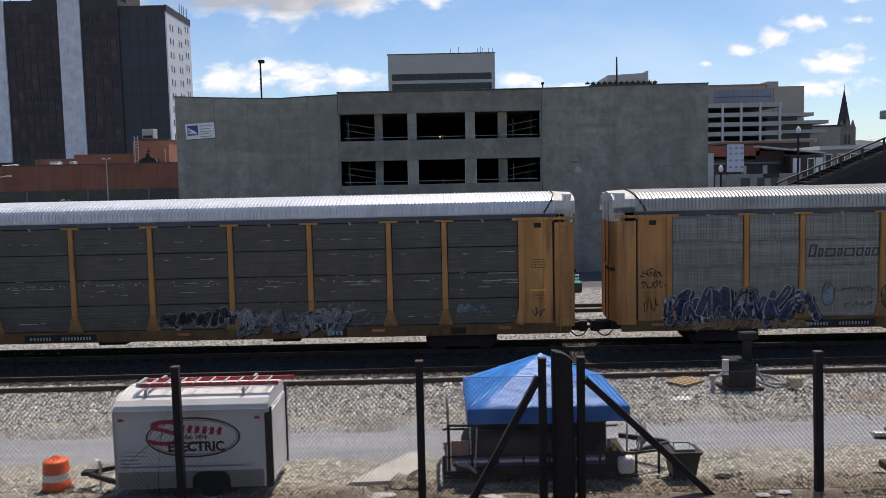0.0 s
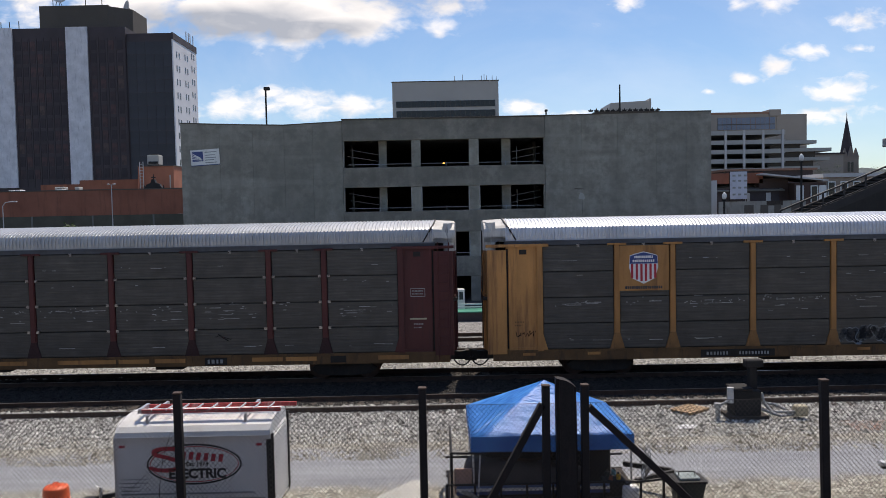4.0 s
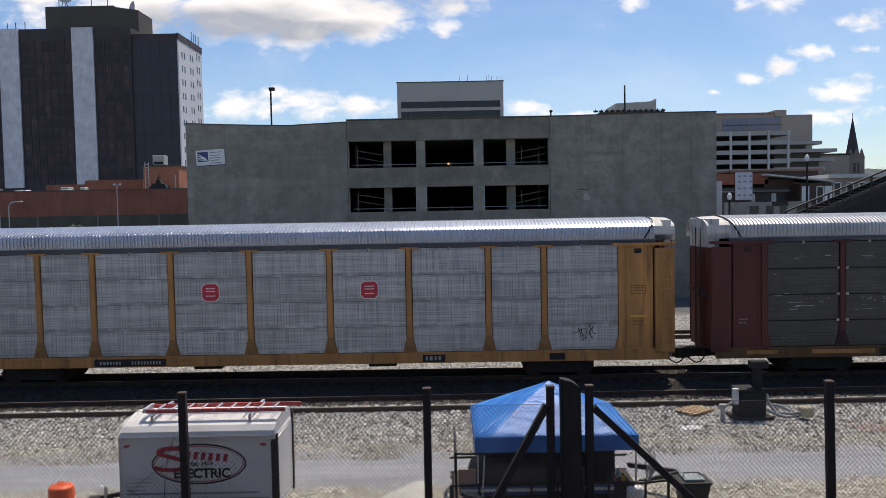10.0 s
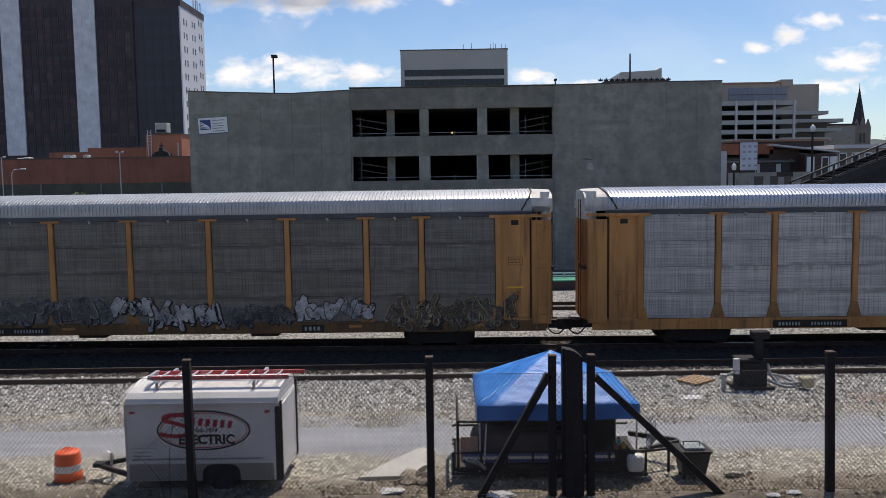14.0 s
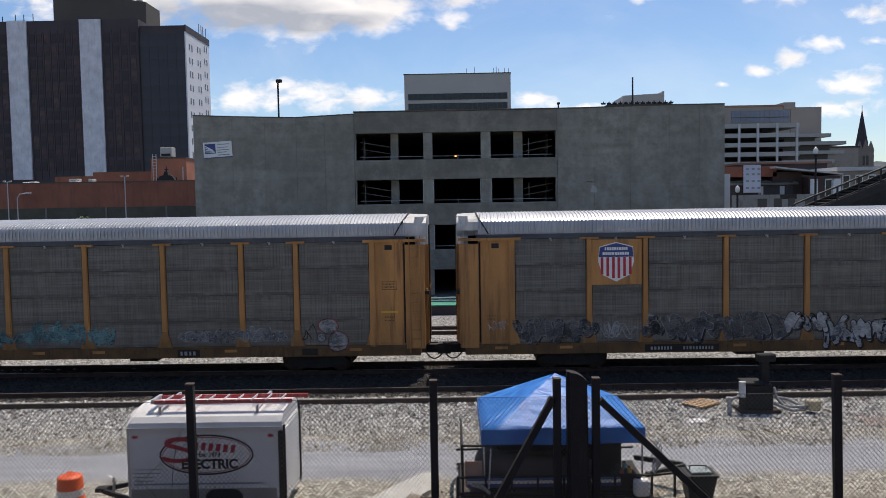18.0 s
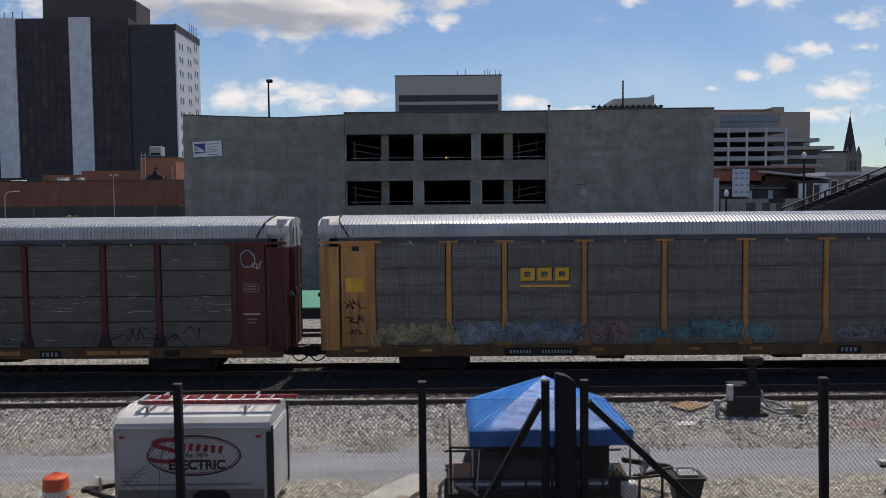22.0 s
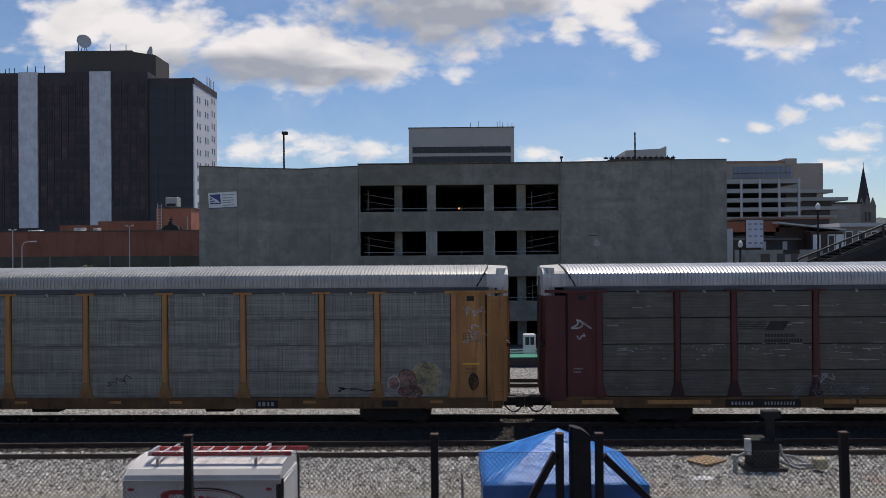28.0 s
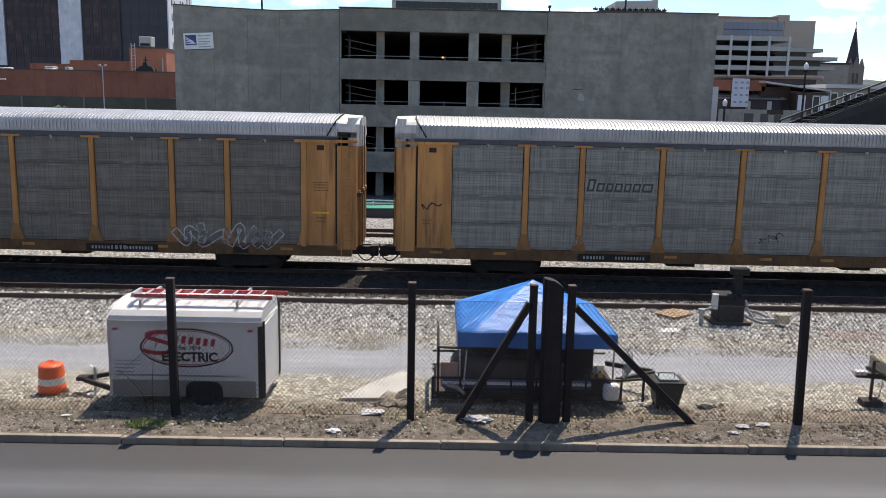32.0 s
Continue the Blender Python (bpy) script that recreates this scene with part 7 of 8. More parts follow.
# ---- parking garage behind the yard ----
def garage():
    g = thing("parking_garage", "grey concrete parking garage with open decks in the middle", "parking garage")
    Y = 56.0
    wings = ([(-17.2, 12.26), (-14.6, 12.14), (-12.4, 12.06), (-10.3, 12.0), (-8.4, 12.08), (-6.42, 12.16)], [(7.14, 12.3), (9.6, 12.32), (12.0, 12.36), (14.6, 12.4), (16.6, 12.4), (18.28, 12.4)])
    for wing in wings:
        for (xa, za), (xb, zb) in zip(wing, wing[1:]):
            p = part("wall_panel", prism(bmesh.new(), [(xa + 0.005, 0), (xb - 0.005, 0), (xb - 0.005, zb), (xa + 0.005, za)], 'y', Y, Y + 0.35), M["concrete"], g)
            part("coping", prism(bmesh.new(), [(xa, za), (xb, zb), (xb, zb + 0.07), (xa, za + 0.07)], 'y', Y - 0.04, Y + 0.4), M["tower_top"], p, "darker coping")
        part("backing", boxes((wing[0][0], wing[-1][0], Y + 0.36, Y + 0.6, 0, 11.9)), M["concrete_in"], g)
    # the middle block: beams, columns, decks
    for z0, z1 in ((10.88, 12.28), (7.77, 9.1), (4.7, 6.15), (1.7, 3.05)):
        part("deck_beam", soft_box(-6.4, 7.12, Y - 0.1, Y + 0.45, z0, z1, 0.02, 1), M["concrete_darker"], g)
    part("top_edge", boxes((-6.45, 7.16, Y - 0.16, Y + 0.3, 12.28, 12.36)), M["tower_top"], g)
    for x0, x1, dy in ((-4.06, -3.53, 0.9), (-1.81, -1.2, -0.04), (2.04, 2.69, -0.04), (4.29, 4.9, 0.9)):
        part("column", soft_box(x0, x1, Y + dy, Y + dy + 0.5, 0, 12.2 if dy < 0.5 else 10.95, 0.02, 1), M["concrete"], g)
    for x0, x1 in ((-6.4, -6.32), (7.05, 7.12)):
        part("column", boxes((x0, x1, Y - 0.02, Y + 0.5, 0, 10.9)), M["concrete"], g)
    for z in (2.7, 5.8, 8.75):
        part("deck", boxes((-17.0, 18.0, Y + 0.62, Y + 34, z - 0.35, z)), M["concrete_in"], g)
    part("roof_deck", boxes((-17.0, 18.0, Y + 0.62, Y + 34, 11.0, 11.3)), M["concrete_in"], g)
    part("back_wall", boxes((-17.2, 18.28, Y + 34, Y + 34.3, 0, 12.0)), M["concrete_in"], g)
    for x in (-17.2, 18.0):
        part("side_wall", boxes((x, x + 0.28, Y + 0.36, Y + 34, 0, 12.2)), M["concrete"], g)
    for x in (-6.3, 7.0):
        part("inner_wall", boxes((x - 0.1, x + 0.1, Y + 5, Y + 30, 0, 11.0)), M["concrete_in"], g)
    # sloped ramp slabs and cable rails in the outer bays
    for zf in (9.1, 6.15, 3.05):
        for s, xa, xb in ((-1, -6.1, -4.1), (1, 4.95, 6.9)):
            for k, dz in enumerate((0.55, 1.0)):
                za, zb = (zf + dz + 0.25, zf + dz - 0.1) if s < 0 else (zf + dz - 0.1, zf + dz + 0.25)
                part("cable_rail", tubes(((xa, Y + 0.55, za), (xb, Y + 0.8, zb), 0.022, None, 6)), M["concrete_in"], g)
            part("rail_post", boxes((xa + 0.3, xa + 0.34, Y + 0.5, Y + 0.54, zf, zf + 1.3)), M["concrete_in"], g)
        part("hand_rail", tubes(((-6.1, Y + 0.3, zf + 0.22), (6.9, Y + 0.3, zf + 0.22), 0.022, None, 6)), M["graffiti_grey"], g, "pale guard rail")
        for x in (-4.0, 0.5, 4.5):
            part("rail_post", boxes((x - 0.03, x + 0.03, Y + 0.25, Y + 0.3, zf - 0.2, zf + 0.3)), M["graffiti_grey"], g)
    for x in (-1.84, -1.16, 2.0, 2.72):
        part("edge_strip", boxes((x - 0.03, x + 0.03, Y - 0.046, Y - 0.041, 3.05, 7.77)), M["deck"], g, "pale edge of a column")
    lamp = part("deck_lamp", soft_box(0.28, 0.42, Y + 0.5, Y + 0.6, 9.28, 9.37, 0.02, 1), M["amber"], g, "glowing amber lamp")
    for x, z, w, h, mt in ((8.85, 7.35, 0.9, 0.12, "tower_top"), (9.3, 6.5, 0.5, 0.85, "deck"), (-11.2, 5.2, 0.9, 0.1, "tower_top")):
        pts = [(x + w * (0.5 + 0.5 * math.cos(a) * (0.75 + 0.25 * math.sin(3 * a + x))), z + h * (0.5 + 0.5 * math.sin(a) * (0.75 + 0.25 * math.cos(2 * a + z)))) for a in np.linspace(0, 6.283, 15)[:-1]]
        part("spall", prism(bmesh.new(), pts, 'y', Y - 0.006, Y - 0.0005), M[mt], g, "rough spalled patch of concrete")
    bn = part("banner", boxes((-16.54, -14.62, Y - 0.05, Y - 0.02, 9.45, 10.52)), M["white"], g, "white banner with a blue emblem")
    part("banner_emblem", boxes((-16.44, -15.72, Y - 0.056, Y - 0.0501, 9.75, 10.4)), M["logo_blue"], bn, "dark blue square")
    for k in range(4):
        part("banner_line", prism(bmesh.new(), [(-16.44, 10.32 - 0.13 * k), (-16.44, 10.27 - 0.13 * k), (-15.95 + 0.05 * k, 9.95 - 0.05 * k), (-15.9 + 0.05 * k, 10.0 - 0.05 * k)], 'y', Y - 0.061, Y - 0.0565), M["white"], bn)
    hang = Matrix.Translation((-15.58, Y, 10.0))
    bn.matrix_basis = hang @ Matrix.Rotation(radians(-3.2), 4, 'Y') @ hang.inverted()
    for w, z in ((0.8, 10.3), (0.7, 10.1), (0.75, 9.93), (0.6, 9.78), (0.8, 9.6)):
        part("banner_word", boxes((-15.6, -15.6 + w, Y - 0.056, Y - 0.0501, z, z + 0.055)), M["graffiti_grey"], bn, "line of small print")
    part("banner_edge", boxes((-16.54, -14.62, Y - 0.056, Y - 0.0501, 9.45, 9.5)), M["logo_blue"], bn)


mt, nt, b = nodes_of("amber_lamp")
b.inputs["Base Color"].default_value = (1, 0.5, 0.1, 1)
b.inputs["Emission Color"].default_value, b.inputs["Emission Strength"].default_value = (1, 0.45, 0.08, 1), 4.0
M["amber"] = mt
garage()
rl = thing("roof_lamp", "tall black lamp pole on the garage roof", "lamp")
part("pole", tubes(((-11.63, 57, 11.3), (-11.63, 57, 14.5), 0.06)), M["black"], rl)
part("head", soft_box(-11.75, -11.35, 56.85, 57.15, 14.5, 14.72, 0.05, 2), M["black"], rl)
mast = thing("antenna_mast", "thin dark mast on the garage roof", "mast")
part("pole", tubes(((12.5, 57.5, 11.3), (12.5, 57.5, 14.5), 0.07, 0.05)), M["black"], mast)
for x, z in ((7.25, 12.36),):
    c = thing("roof_camera", "small dark fixture on the garage parapet", "fixture")
    part("stem", tubes(((x, 56.1, z), (x, 56.1, z + 0.3), 0.05)), M["black"], c)
    part("head", soft_box(x - 0.09, x + 0.09, 55.9, 56.2, z + 0.22, z + 0.38, 0.03, 1), M["black"], c)
lw = thing("platform_wall", "low dark wall with a green coping behind the tracks", "wall")
part("wall", boxes((-14, 8, 46.0, 46.4, 0, 0.5)), M["dark_wall"], lw)
part("coping", boxes((-14, 8, 45.9, 47.3, 0.5, 0.56)), M["green"], lw, "pale green coping sheet")
for z in (0.66, 0.82):
    part("rail", boxes((-14, 8, 46.9, 46.96, z, z + 0.07)), M["white"], lw, "white rail")
for x in np.arange(-13.5, 8, 2.0):
    part("rail_post", boxes((x, x + 0.06, 46.9, 46.96, 0.56, 0.9)), M["white"], lw)
gs = thing("green_cover", "translucent green sheet roof of a low shelter", "shelter")
part("sheet", prism(bmesh.new(), [(45.6, 0.62), (47.6, 1.35), (47.6, 1.3), (45.6, 0.57)], 'x', -9.0, -5.2), M["green"], gs)
for x in (-8.9, -5.4):
    for y in (45.7, 47.4):
        part("leg", boxes((x, x + 0.08, y, y + 0.08, 0, 0.6)), M["white"], gs)
for x in (4.3, 1.0):
    v = thing("white_crate", "white crate standing behind the platform wall", "crate")
    part("box", soft_box(x - 0.35, x + 0.35, 48.0, 48.6, 0, 1.6, 0.04, 1), M["white"], v)
    part("panel", boxes((x - 0.25, x - 0.02, 47.985, 47.998, 1.0, 1.45), (x + 0.04, x + 0.26, 47.985, 47.998, 1.0, 1.45)), M["logo_grey"], v)


# ---- the tower on the left ----
def tower():
    t = thing("office_tower", "tall dark glass office tower with two pale stone strips", "office tower")
    Y, X0, X1, ZT = 205.0, -113.7, -64.1, 51.5
    part("core", boxes((X0, -75.5, Y, Y + 20, 0, ZT)), M["dark_wall"], t)
    part("wing", boxes((-75.5, X1 - 0.3, Y + 0.4, Y + 20, 0, 49.9)), M["dark_wall"], t)
    for a, b in ((-107.5, -102.8), (-89.8, -84.6)):
        part("stone_strip", boxes((a, b, Y - 0.5, Y - 0.01, 13.0, ZT + 0.1)), M["strip_stone"], t, "pale stone strip")
    side = part("side_wall", boxes((X1 - 0.3, X1, Y + 0.3, Y + 20.0, 0, 48.4)), M["side_white"], t, "sunlit white side wall")
    part("side_cap", boxes((X1 - 0.35, X1 + 0.1, Y + 0.2, Y + 20.1, 48.4, 50.0)), M["dark_wall"], t)
    win = mesh_of("side_window", boxes((0, 0.06, -0.32, 0.32, -0.75, 0.75)), M["glass_dark"])
    for r in range(11):
        for k, yy in enumerate((3.0, 5.0, 9.8, 11.8, 15.6, 17.6)):
            link("side_window", win, side, at=pose(X1 + 0.001, Y + yy, 46.0 - 3.32 * r - (0.9 if k < 2 else 0.4 if k < 4 else -0.9)))
    pane = mesh_of("pane", boxes((-0.62, 0.62, -0.06, 0.0, -1.15, 1.15)), M["tower_pane"])
    sp = mesh_of("mullion", boxes((-0.16, 0.16, -0.09, 0.0, 13.0, ZT - 2.4)), M["dark_wall"])
    for a, b in ((-113.4, -107.8), (-102.5, -90.1), (-84.3, -75.8)):
        n = int((b - a) / 1.75)
        for i in range(n):
            x = a + (i + 0.5) * (b - a) / n
            for r in range(11):
                link("pane", pane, t, at=pose(x, Y - 0.02, 47.2 - 3.1 * r))
        for i in range(n + 1):
            link("mullion", sp, t, at=pose(a + i * (b - a) / n, Y - 0.02, 0))
    pane2 = mesh_of("pane", boxes((-1.06, 1.06, -0.03, 0.0, -1.5, 1.5)), M["wing_pane"])
    for i in range(5):
        for r in range(11):
            link("pane", pane2, t, at=pose(-74.2 + i * 2.2, Y + 0.38, 46.4 - 3.1 * r))
    p = part("penthouse", boxes((-97.0, -80.2, Y + 2, Y + 14, ZT, 57.3)), M["tower_top"], t, "brown-grey roof block")
    part("penthouse_side", prism(bmesh.new(), [(-80.2, Y + 2), (-75.6, Y + 6), (-75.6, Y + 16), (-80.2, Y + 14)], 'z', 49.9, 57.0), M["tower_top"], t)
    for x, y, z, yaw in ((-92.5, Y + 2.5, 59.6, 35), (-77.0, Y + 7, 57.6, -50)):
        d = thing("satellite_dish", "large white satellite dish on the tower roof", "satellite dish", "dishes on the tower", at=pose(x, y, z, 0, 0, yaw))
        bm = lathe([(0.05, 0.0), (0.9, 0.12), (1.5, 0.4), (1.75, 0.62), (1.75, 0.7), (1.45, 0.5), (0.3, 0.16)], 24)
        bmesh.ops.rotate(bm, matrix=Euler((radians(78), 0, 0)).to_matrix(), verts=bm.verts[:])
        smooth(part("bowl", bm, M["pale_stone"], d))
        part("stand", tubes(((0, 0.2, 0), (0.6, 0.9, -2.3), 0.09), ((0, 0.2, 0), (-0.5, 0.5, -2.3), 0.09), ((0, 0.2, 0), (0.9, -0.2, -2.3), 0.09)), M["black"], d)
    for x in (-112.5, -111.6, -110.2, -107, -104.9, -102.6, -94, -86, -82, -79.5):
        a = thing("roof_antenna", "thin dark antenna on the tower roof", "antenna", "antennas on the tower")
        hh = 1.5 + (abs(x) * 7.3 % 1.7)
        base = 57.3 if -97 < x < -79.5 else ZT if x < -79.4 else 49.9
        part("rod", tubes(((x, Y + 3, base - 0.3), (x, Y + 3, base + hh), 0.1)), M["black"], a)
    for y in (Y + 12, Y + 14, Y + 15.5, Y + 18):
        a = thing("roof_antenna", "pale panel antenna on the tower roof", "antenna", "antennas on the tower")
        part("rod", boxes((X1 - 0.3, X1 - 0.1, y - 0.1, y + 0.1, 49.9, 52.6)), M["pale_stone"], a)


M["gable_black"] = surface("black_cast_iron", (0.012, 0.012, 0.013), 0.7, 0, 0.3, 2, 20)
M["olive"] = surface("olive_concrete", (0.1, 0.095, 0.07), 0.85, 0, 0.25, 0.6, 8)
M["side_white"] = surface("white_rendered_wall", (0.72, 0.72, 0.74), 0.8, 0, 0.06, 0.1, 3)
def pane_material():
    """Dark panes, some with reddish or dull brown blinds behind them."""
    mt, nt, b = nodes_of("tower_window")
    o = nt.nodes.new("ShaderNodeObjectInfo")
    n = noise_node(nt, coords(nt, "Object", (1, 1, 0.6)), 0.9, 4, 0.6)
    c = mixc(nt, ramp(nt, o.outputs["Random"], 0.3, 1), (0.055, 0.042, 0.046), (0.15, 0.08, 0.074))
    c = mixc(nt, ramp(nt, o.outputs["Random"], 0.93, 0.95, 0, 0.7), c, (0.15, 0.11, 0.09))
    c = mixc(nt, ramp(nt, n, 0.4, 0.65, 0, 0.8), c, (0.04, 0.032, 0.037))
    nt.links.new(c, b.inputs["Base Color"])
    b.inputs["Roughness"].default_value = 0.45
    b.inputs["Specular IOR Level"].default_value = 0.25
    return mt


M["tower_pane"] = pane_material()
M["wing_pane"] = surface("wing_glass", (0.045, 0.046, 0.056), 0.5, 0, 0.3, 0.2, 2, None, 0, 1, 0.0, 0.25)
M["strip_stone"] = surface("mottled_pale_stone", (0.76, 0.75, 0.77), 0.8, 0, 0.18, 0.5, 3, (0.34, 0.34, 0.36), 0.5, 1.0)
tower()


# ---- brick building below the tower ----
bb = thing("brick_building", "long red-brown brick building raised on columns, with rooftop units", "building")
part("wall", boxes((-75, -29.0, 95, 95.4, 6.17, 9.0)), M["brick"], bb)
part("girder", boxes((-75, -28.9, 94.9, 95.6, 4.8, 6.16)), M["olive"], bb, "olive concrete girder")
for x in np.arange(-74, -29, 6.9):
    part("girder_rib", boxes((x, x + 0.2, 94.82, 94.899, 4.8, 6.16)), M["concrete_in"], bb)
for x in (-34.2, -48.5, -63.0):
    part("column", soft_box(x, x + 1.8, 95.2, 96.8, 0, 4.8, 0.1, 1), M["tower_top"], bb, "dark brown column")
part("soffit", boxes((-75, -29.0, 95.7, 118, 5.6, 5.9)), M["concrete_in"], bb)
part("parapet", boxes((-75, -28.95, 94.95, 95.5, 9.0, 9.12)), M["tower_top"], bb)
part("roof", boxes((-75, -29.0, 95.5, 118, 8.4, 8.6)), M["concrete_in"], bb)
part("upper_wall", boxes((-48.1, -40.3, 112, 116, 8.6, 10.85)), M["brick"], bb)
part("low_wall", boxes((-53.4, -48.11, 112.2, 116, 8.6, 10.35)), M["brick"], bb)
part("stair_block", boxes((-38.8, -34.2, 108, 113, 8.6, 12.3)), M["brick_orange"], bb, "orange brick stair block")
part("stair_cap", boxes((-38.9, -34.1, 107.9, 113.1, 12.3, 12.42)), M["tower_top"], bb)
part("stair_slit", boxes((-34.75, -34.6, 107.95, 107.995, 9.2, 11.2)), M["deck"], bb, "pale window slit")
for x, y, w, h, mtl in ((-50.5, 98, 0.75, 0.42, "white"), (-49.7, 98, 0.65, 0.5, "white"), (-45.3, 99, 0.7, 0.6, "pale_stone"), (-46.4, 101, 1.1, 1.05, "deck"), (-37.8, 98, 0.65, 0.22, "white"), (-37.0, 98, 0.65, 0.22, "white"), (-44.0, 101, 0.5, 1.0, "deck")):
    u = thing("rooftop_unit", "pale air handling unit on the brick roof", "rooftop unit", "units on the brick roof")
    part("casing", soft_box(x, x + w, y, y + 1.2, 8.6, 9.02 + 0.6 * h, 0.05, 1), M[mtl], u)
    part("cap", boxes((x + 0.1, x + w - 0.1, y + 0.1, y + 1.1, 9.02 + 0.6 * h, 9.08 + 0.6 * h)), M["tower_top"], u)
cool = thing("cooling_unit", "grey metal cooling unit on the stair block", "rooftop unit")
part("casing", soft_box(-37.9, -36.4, 109, 110.6, 12.6, 13.85, 0.05, 1), M["deck"], cool)
for x in (-37.85, -36.55):
    for y in (109.05, 110.4):
        part("leg", boxes((x, x + 0.1, y, y + 0.1, 12.42, 12.6)), M["black"], cool)
part("grille", boxes((-37.75, -36.55, 108.97, 108.998, 12.7, 13.0)), M["black"], cool, "dark louvre")
part("fan", tubes(((-37.1, 109.8, 13.85), (-37.1, 109.8, 14.0), 0.5, None, 14)), M["black"], cool)
lr = thing("roof_ladder", "pale steel ladder up the orange stair block", "ladder")
for x in (-38.45, -38.0):
    part("rail", tubes(((x, 107.7, 8.6), (x, 107.7, 12.9), 0.05, None, 6)), M["pale_stone"], lr)
for z in np.arange(9.0, 12.8, 0.4):
    part("rung", tubes(((-38.45, 107.7, z), (-38.0, 107.7, z), 0.03, None, 6)), M["pale_stone"], lr)
dk = thing("roof_dome", "small black ornate gable with finials on the brick roof", "gable")
part("gable", prism(bmesh.new(), [(-35.3, 8.6), (-32.1, 8.6), (-32.2, 9.15), (-32.7, 9.2), (-33.0, 9.75), (-33.45, 9.85), (-33.6, 10.3), (-33.9, 10.3), (-34.05, 9.85), (-34.5, 9.7), (-34.8, 9.2), (-35.25, 9.1)], 'y', 98.7, 99.3), M["gable_black"], dk)
part("finial", tubes(((-33.75, 99, 10.25), (-33.75, 99, 10.95), 0.09, 0.03), ((-34.0, 99, 10.5), (-33.5, 99, 10.5), 0.07, None, 6)), M["gable_black"], dk)
for x in (-34.85, -32.6):
    part("finial", tubes(((x, 99, 9.1), (x, 99, 9.6), 0.12, 0.04)), M["gable_black"], dk)
for x, y, z0, z1, arm in ((-36.42, 93, 0, 9.5, 0), (-49.62, 93, 0, 9.15, 0), (-48.58, 93, 0, 7.9, 1)):
    sl = thing("street_lamp", "pale grey street lamp pole before the brick wall", "street lamp", "lamps before the brick wall")
    part("pole", tubes(((x, y, z0), (x, y, z1 - (0.5 if arm else 0)), 0.07, 0.05)), M["pale_stone"], sl)
    if arm:
        part("arm", tubes(((x, y, z1 - 0.5), (x + 0.3, y, z1 - 0.1), 0.05), ((x + 0.3, y, z1 - 0.1), (x + 1.1, y, z1), 0.05)), M["pale_stone"], sl)
        part("head", soft_box(x + 1.0, x + 1.6, y - 0.15, y + 0.15, z1 - 0.08, z1 + 0.06, 0.04, 1), M["pale_stone"], sl)
    else:
        part("crossarm", boxes((x - 0.4, x + 0.4, y - 0.04, y + 0.04, z1, z1 + 0.06)), M["pale_stone"], sl)
        for dx in (-0.45, 0.2):
            part("head", soft_box(x + dx, x + dx + 0.25, y - 0.15, y + 0.15, z1 + 0.06, z1 + 0.17, 0.03, 1), M["pale_stone"], sl)


# ---- pale office block in the middle distance ----
ob = thing("office_block", "pale beige office block with dark ribbon windows", "office block")
part("body", boxes((-16.6, 22.6, 310, 335, 0, 52.4)), M["office"], ob)
part("coping", boxes((-16.8, 22.8, 309.8, 335.2, 52.4, 52.7)), M["tower_top"], ob)
for z in (43.08, 39.54, 36.0, 32.46):
    band = part("window_band", boxes((-15.2, 21.3, 309.85, 309.99, z, z + 2.3)), M["glass_dark"], ob, "dark ribbon window")
    for x in np.arange(-13.4, 21, 1.82):
        part("mullion", boxes((x - 0.06, x + 0.06, 309.78, 309.849, z, z + 2.3)), M["tower_top"], band)
for x in (6.5, 9.5, 16.5, 17.5, 18.4, 20.5, 22.0):
    a = thing("roof_antenna", "thin pale antenna on the office roof", "antenna", "antennas on the office")
    part("rod", boxes((x - 0.1, x + 0.1, 312, 312.2, 52.4, 54.4 + (x % 2) * 0.5)), M["pale_stone"], a)

# ornate roof seen over the garage
orn = thing("ornate_roof", "dark low roof with a row of crests and a beige block", "roof")
part("roof", prism(bmesh.new(), [(20.4, 10), (33.6, 10), (33.0, 18.9), (31.5, 19.55), (22.6, 19.55), (20.6, 18.6)], 'y', 120, 135), M["tower_top"], orn)
for i, x in enumerate(np.arange(21.9, 31.6, 0.8)):
    part("crest", prism(bmesh.new(), [(x - 0.28, 19.5), (x + 0.28, 19.5), (x + 0.34, 19.75), (x + 0.1, 19.72), (x, 19.95 + 0.05 * (i % 2)), (x - 0.1, 19.72), (x - 0.34, 19.75)], 'y', 119.8, 120.0), M["black"], orn)
part("block", prism(bmesh.new(), [(25.2, 19.5), (31.6, 19.5), (31.6, 21.75), (31.35, 21.75), (31.3, 21.45), (25.6, 21.2)], 'y', 124, 132), M["office"], orn)


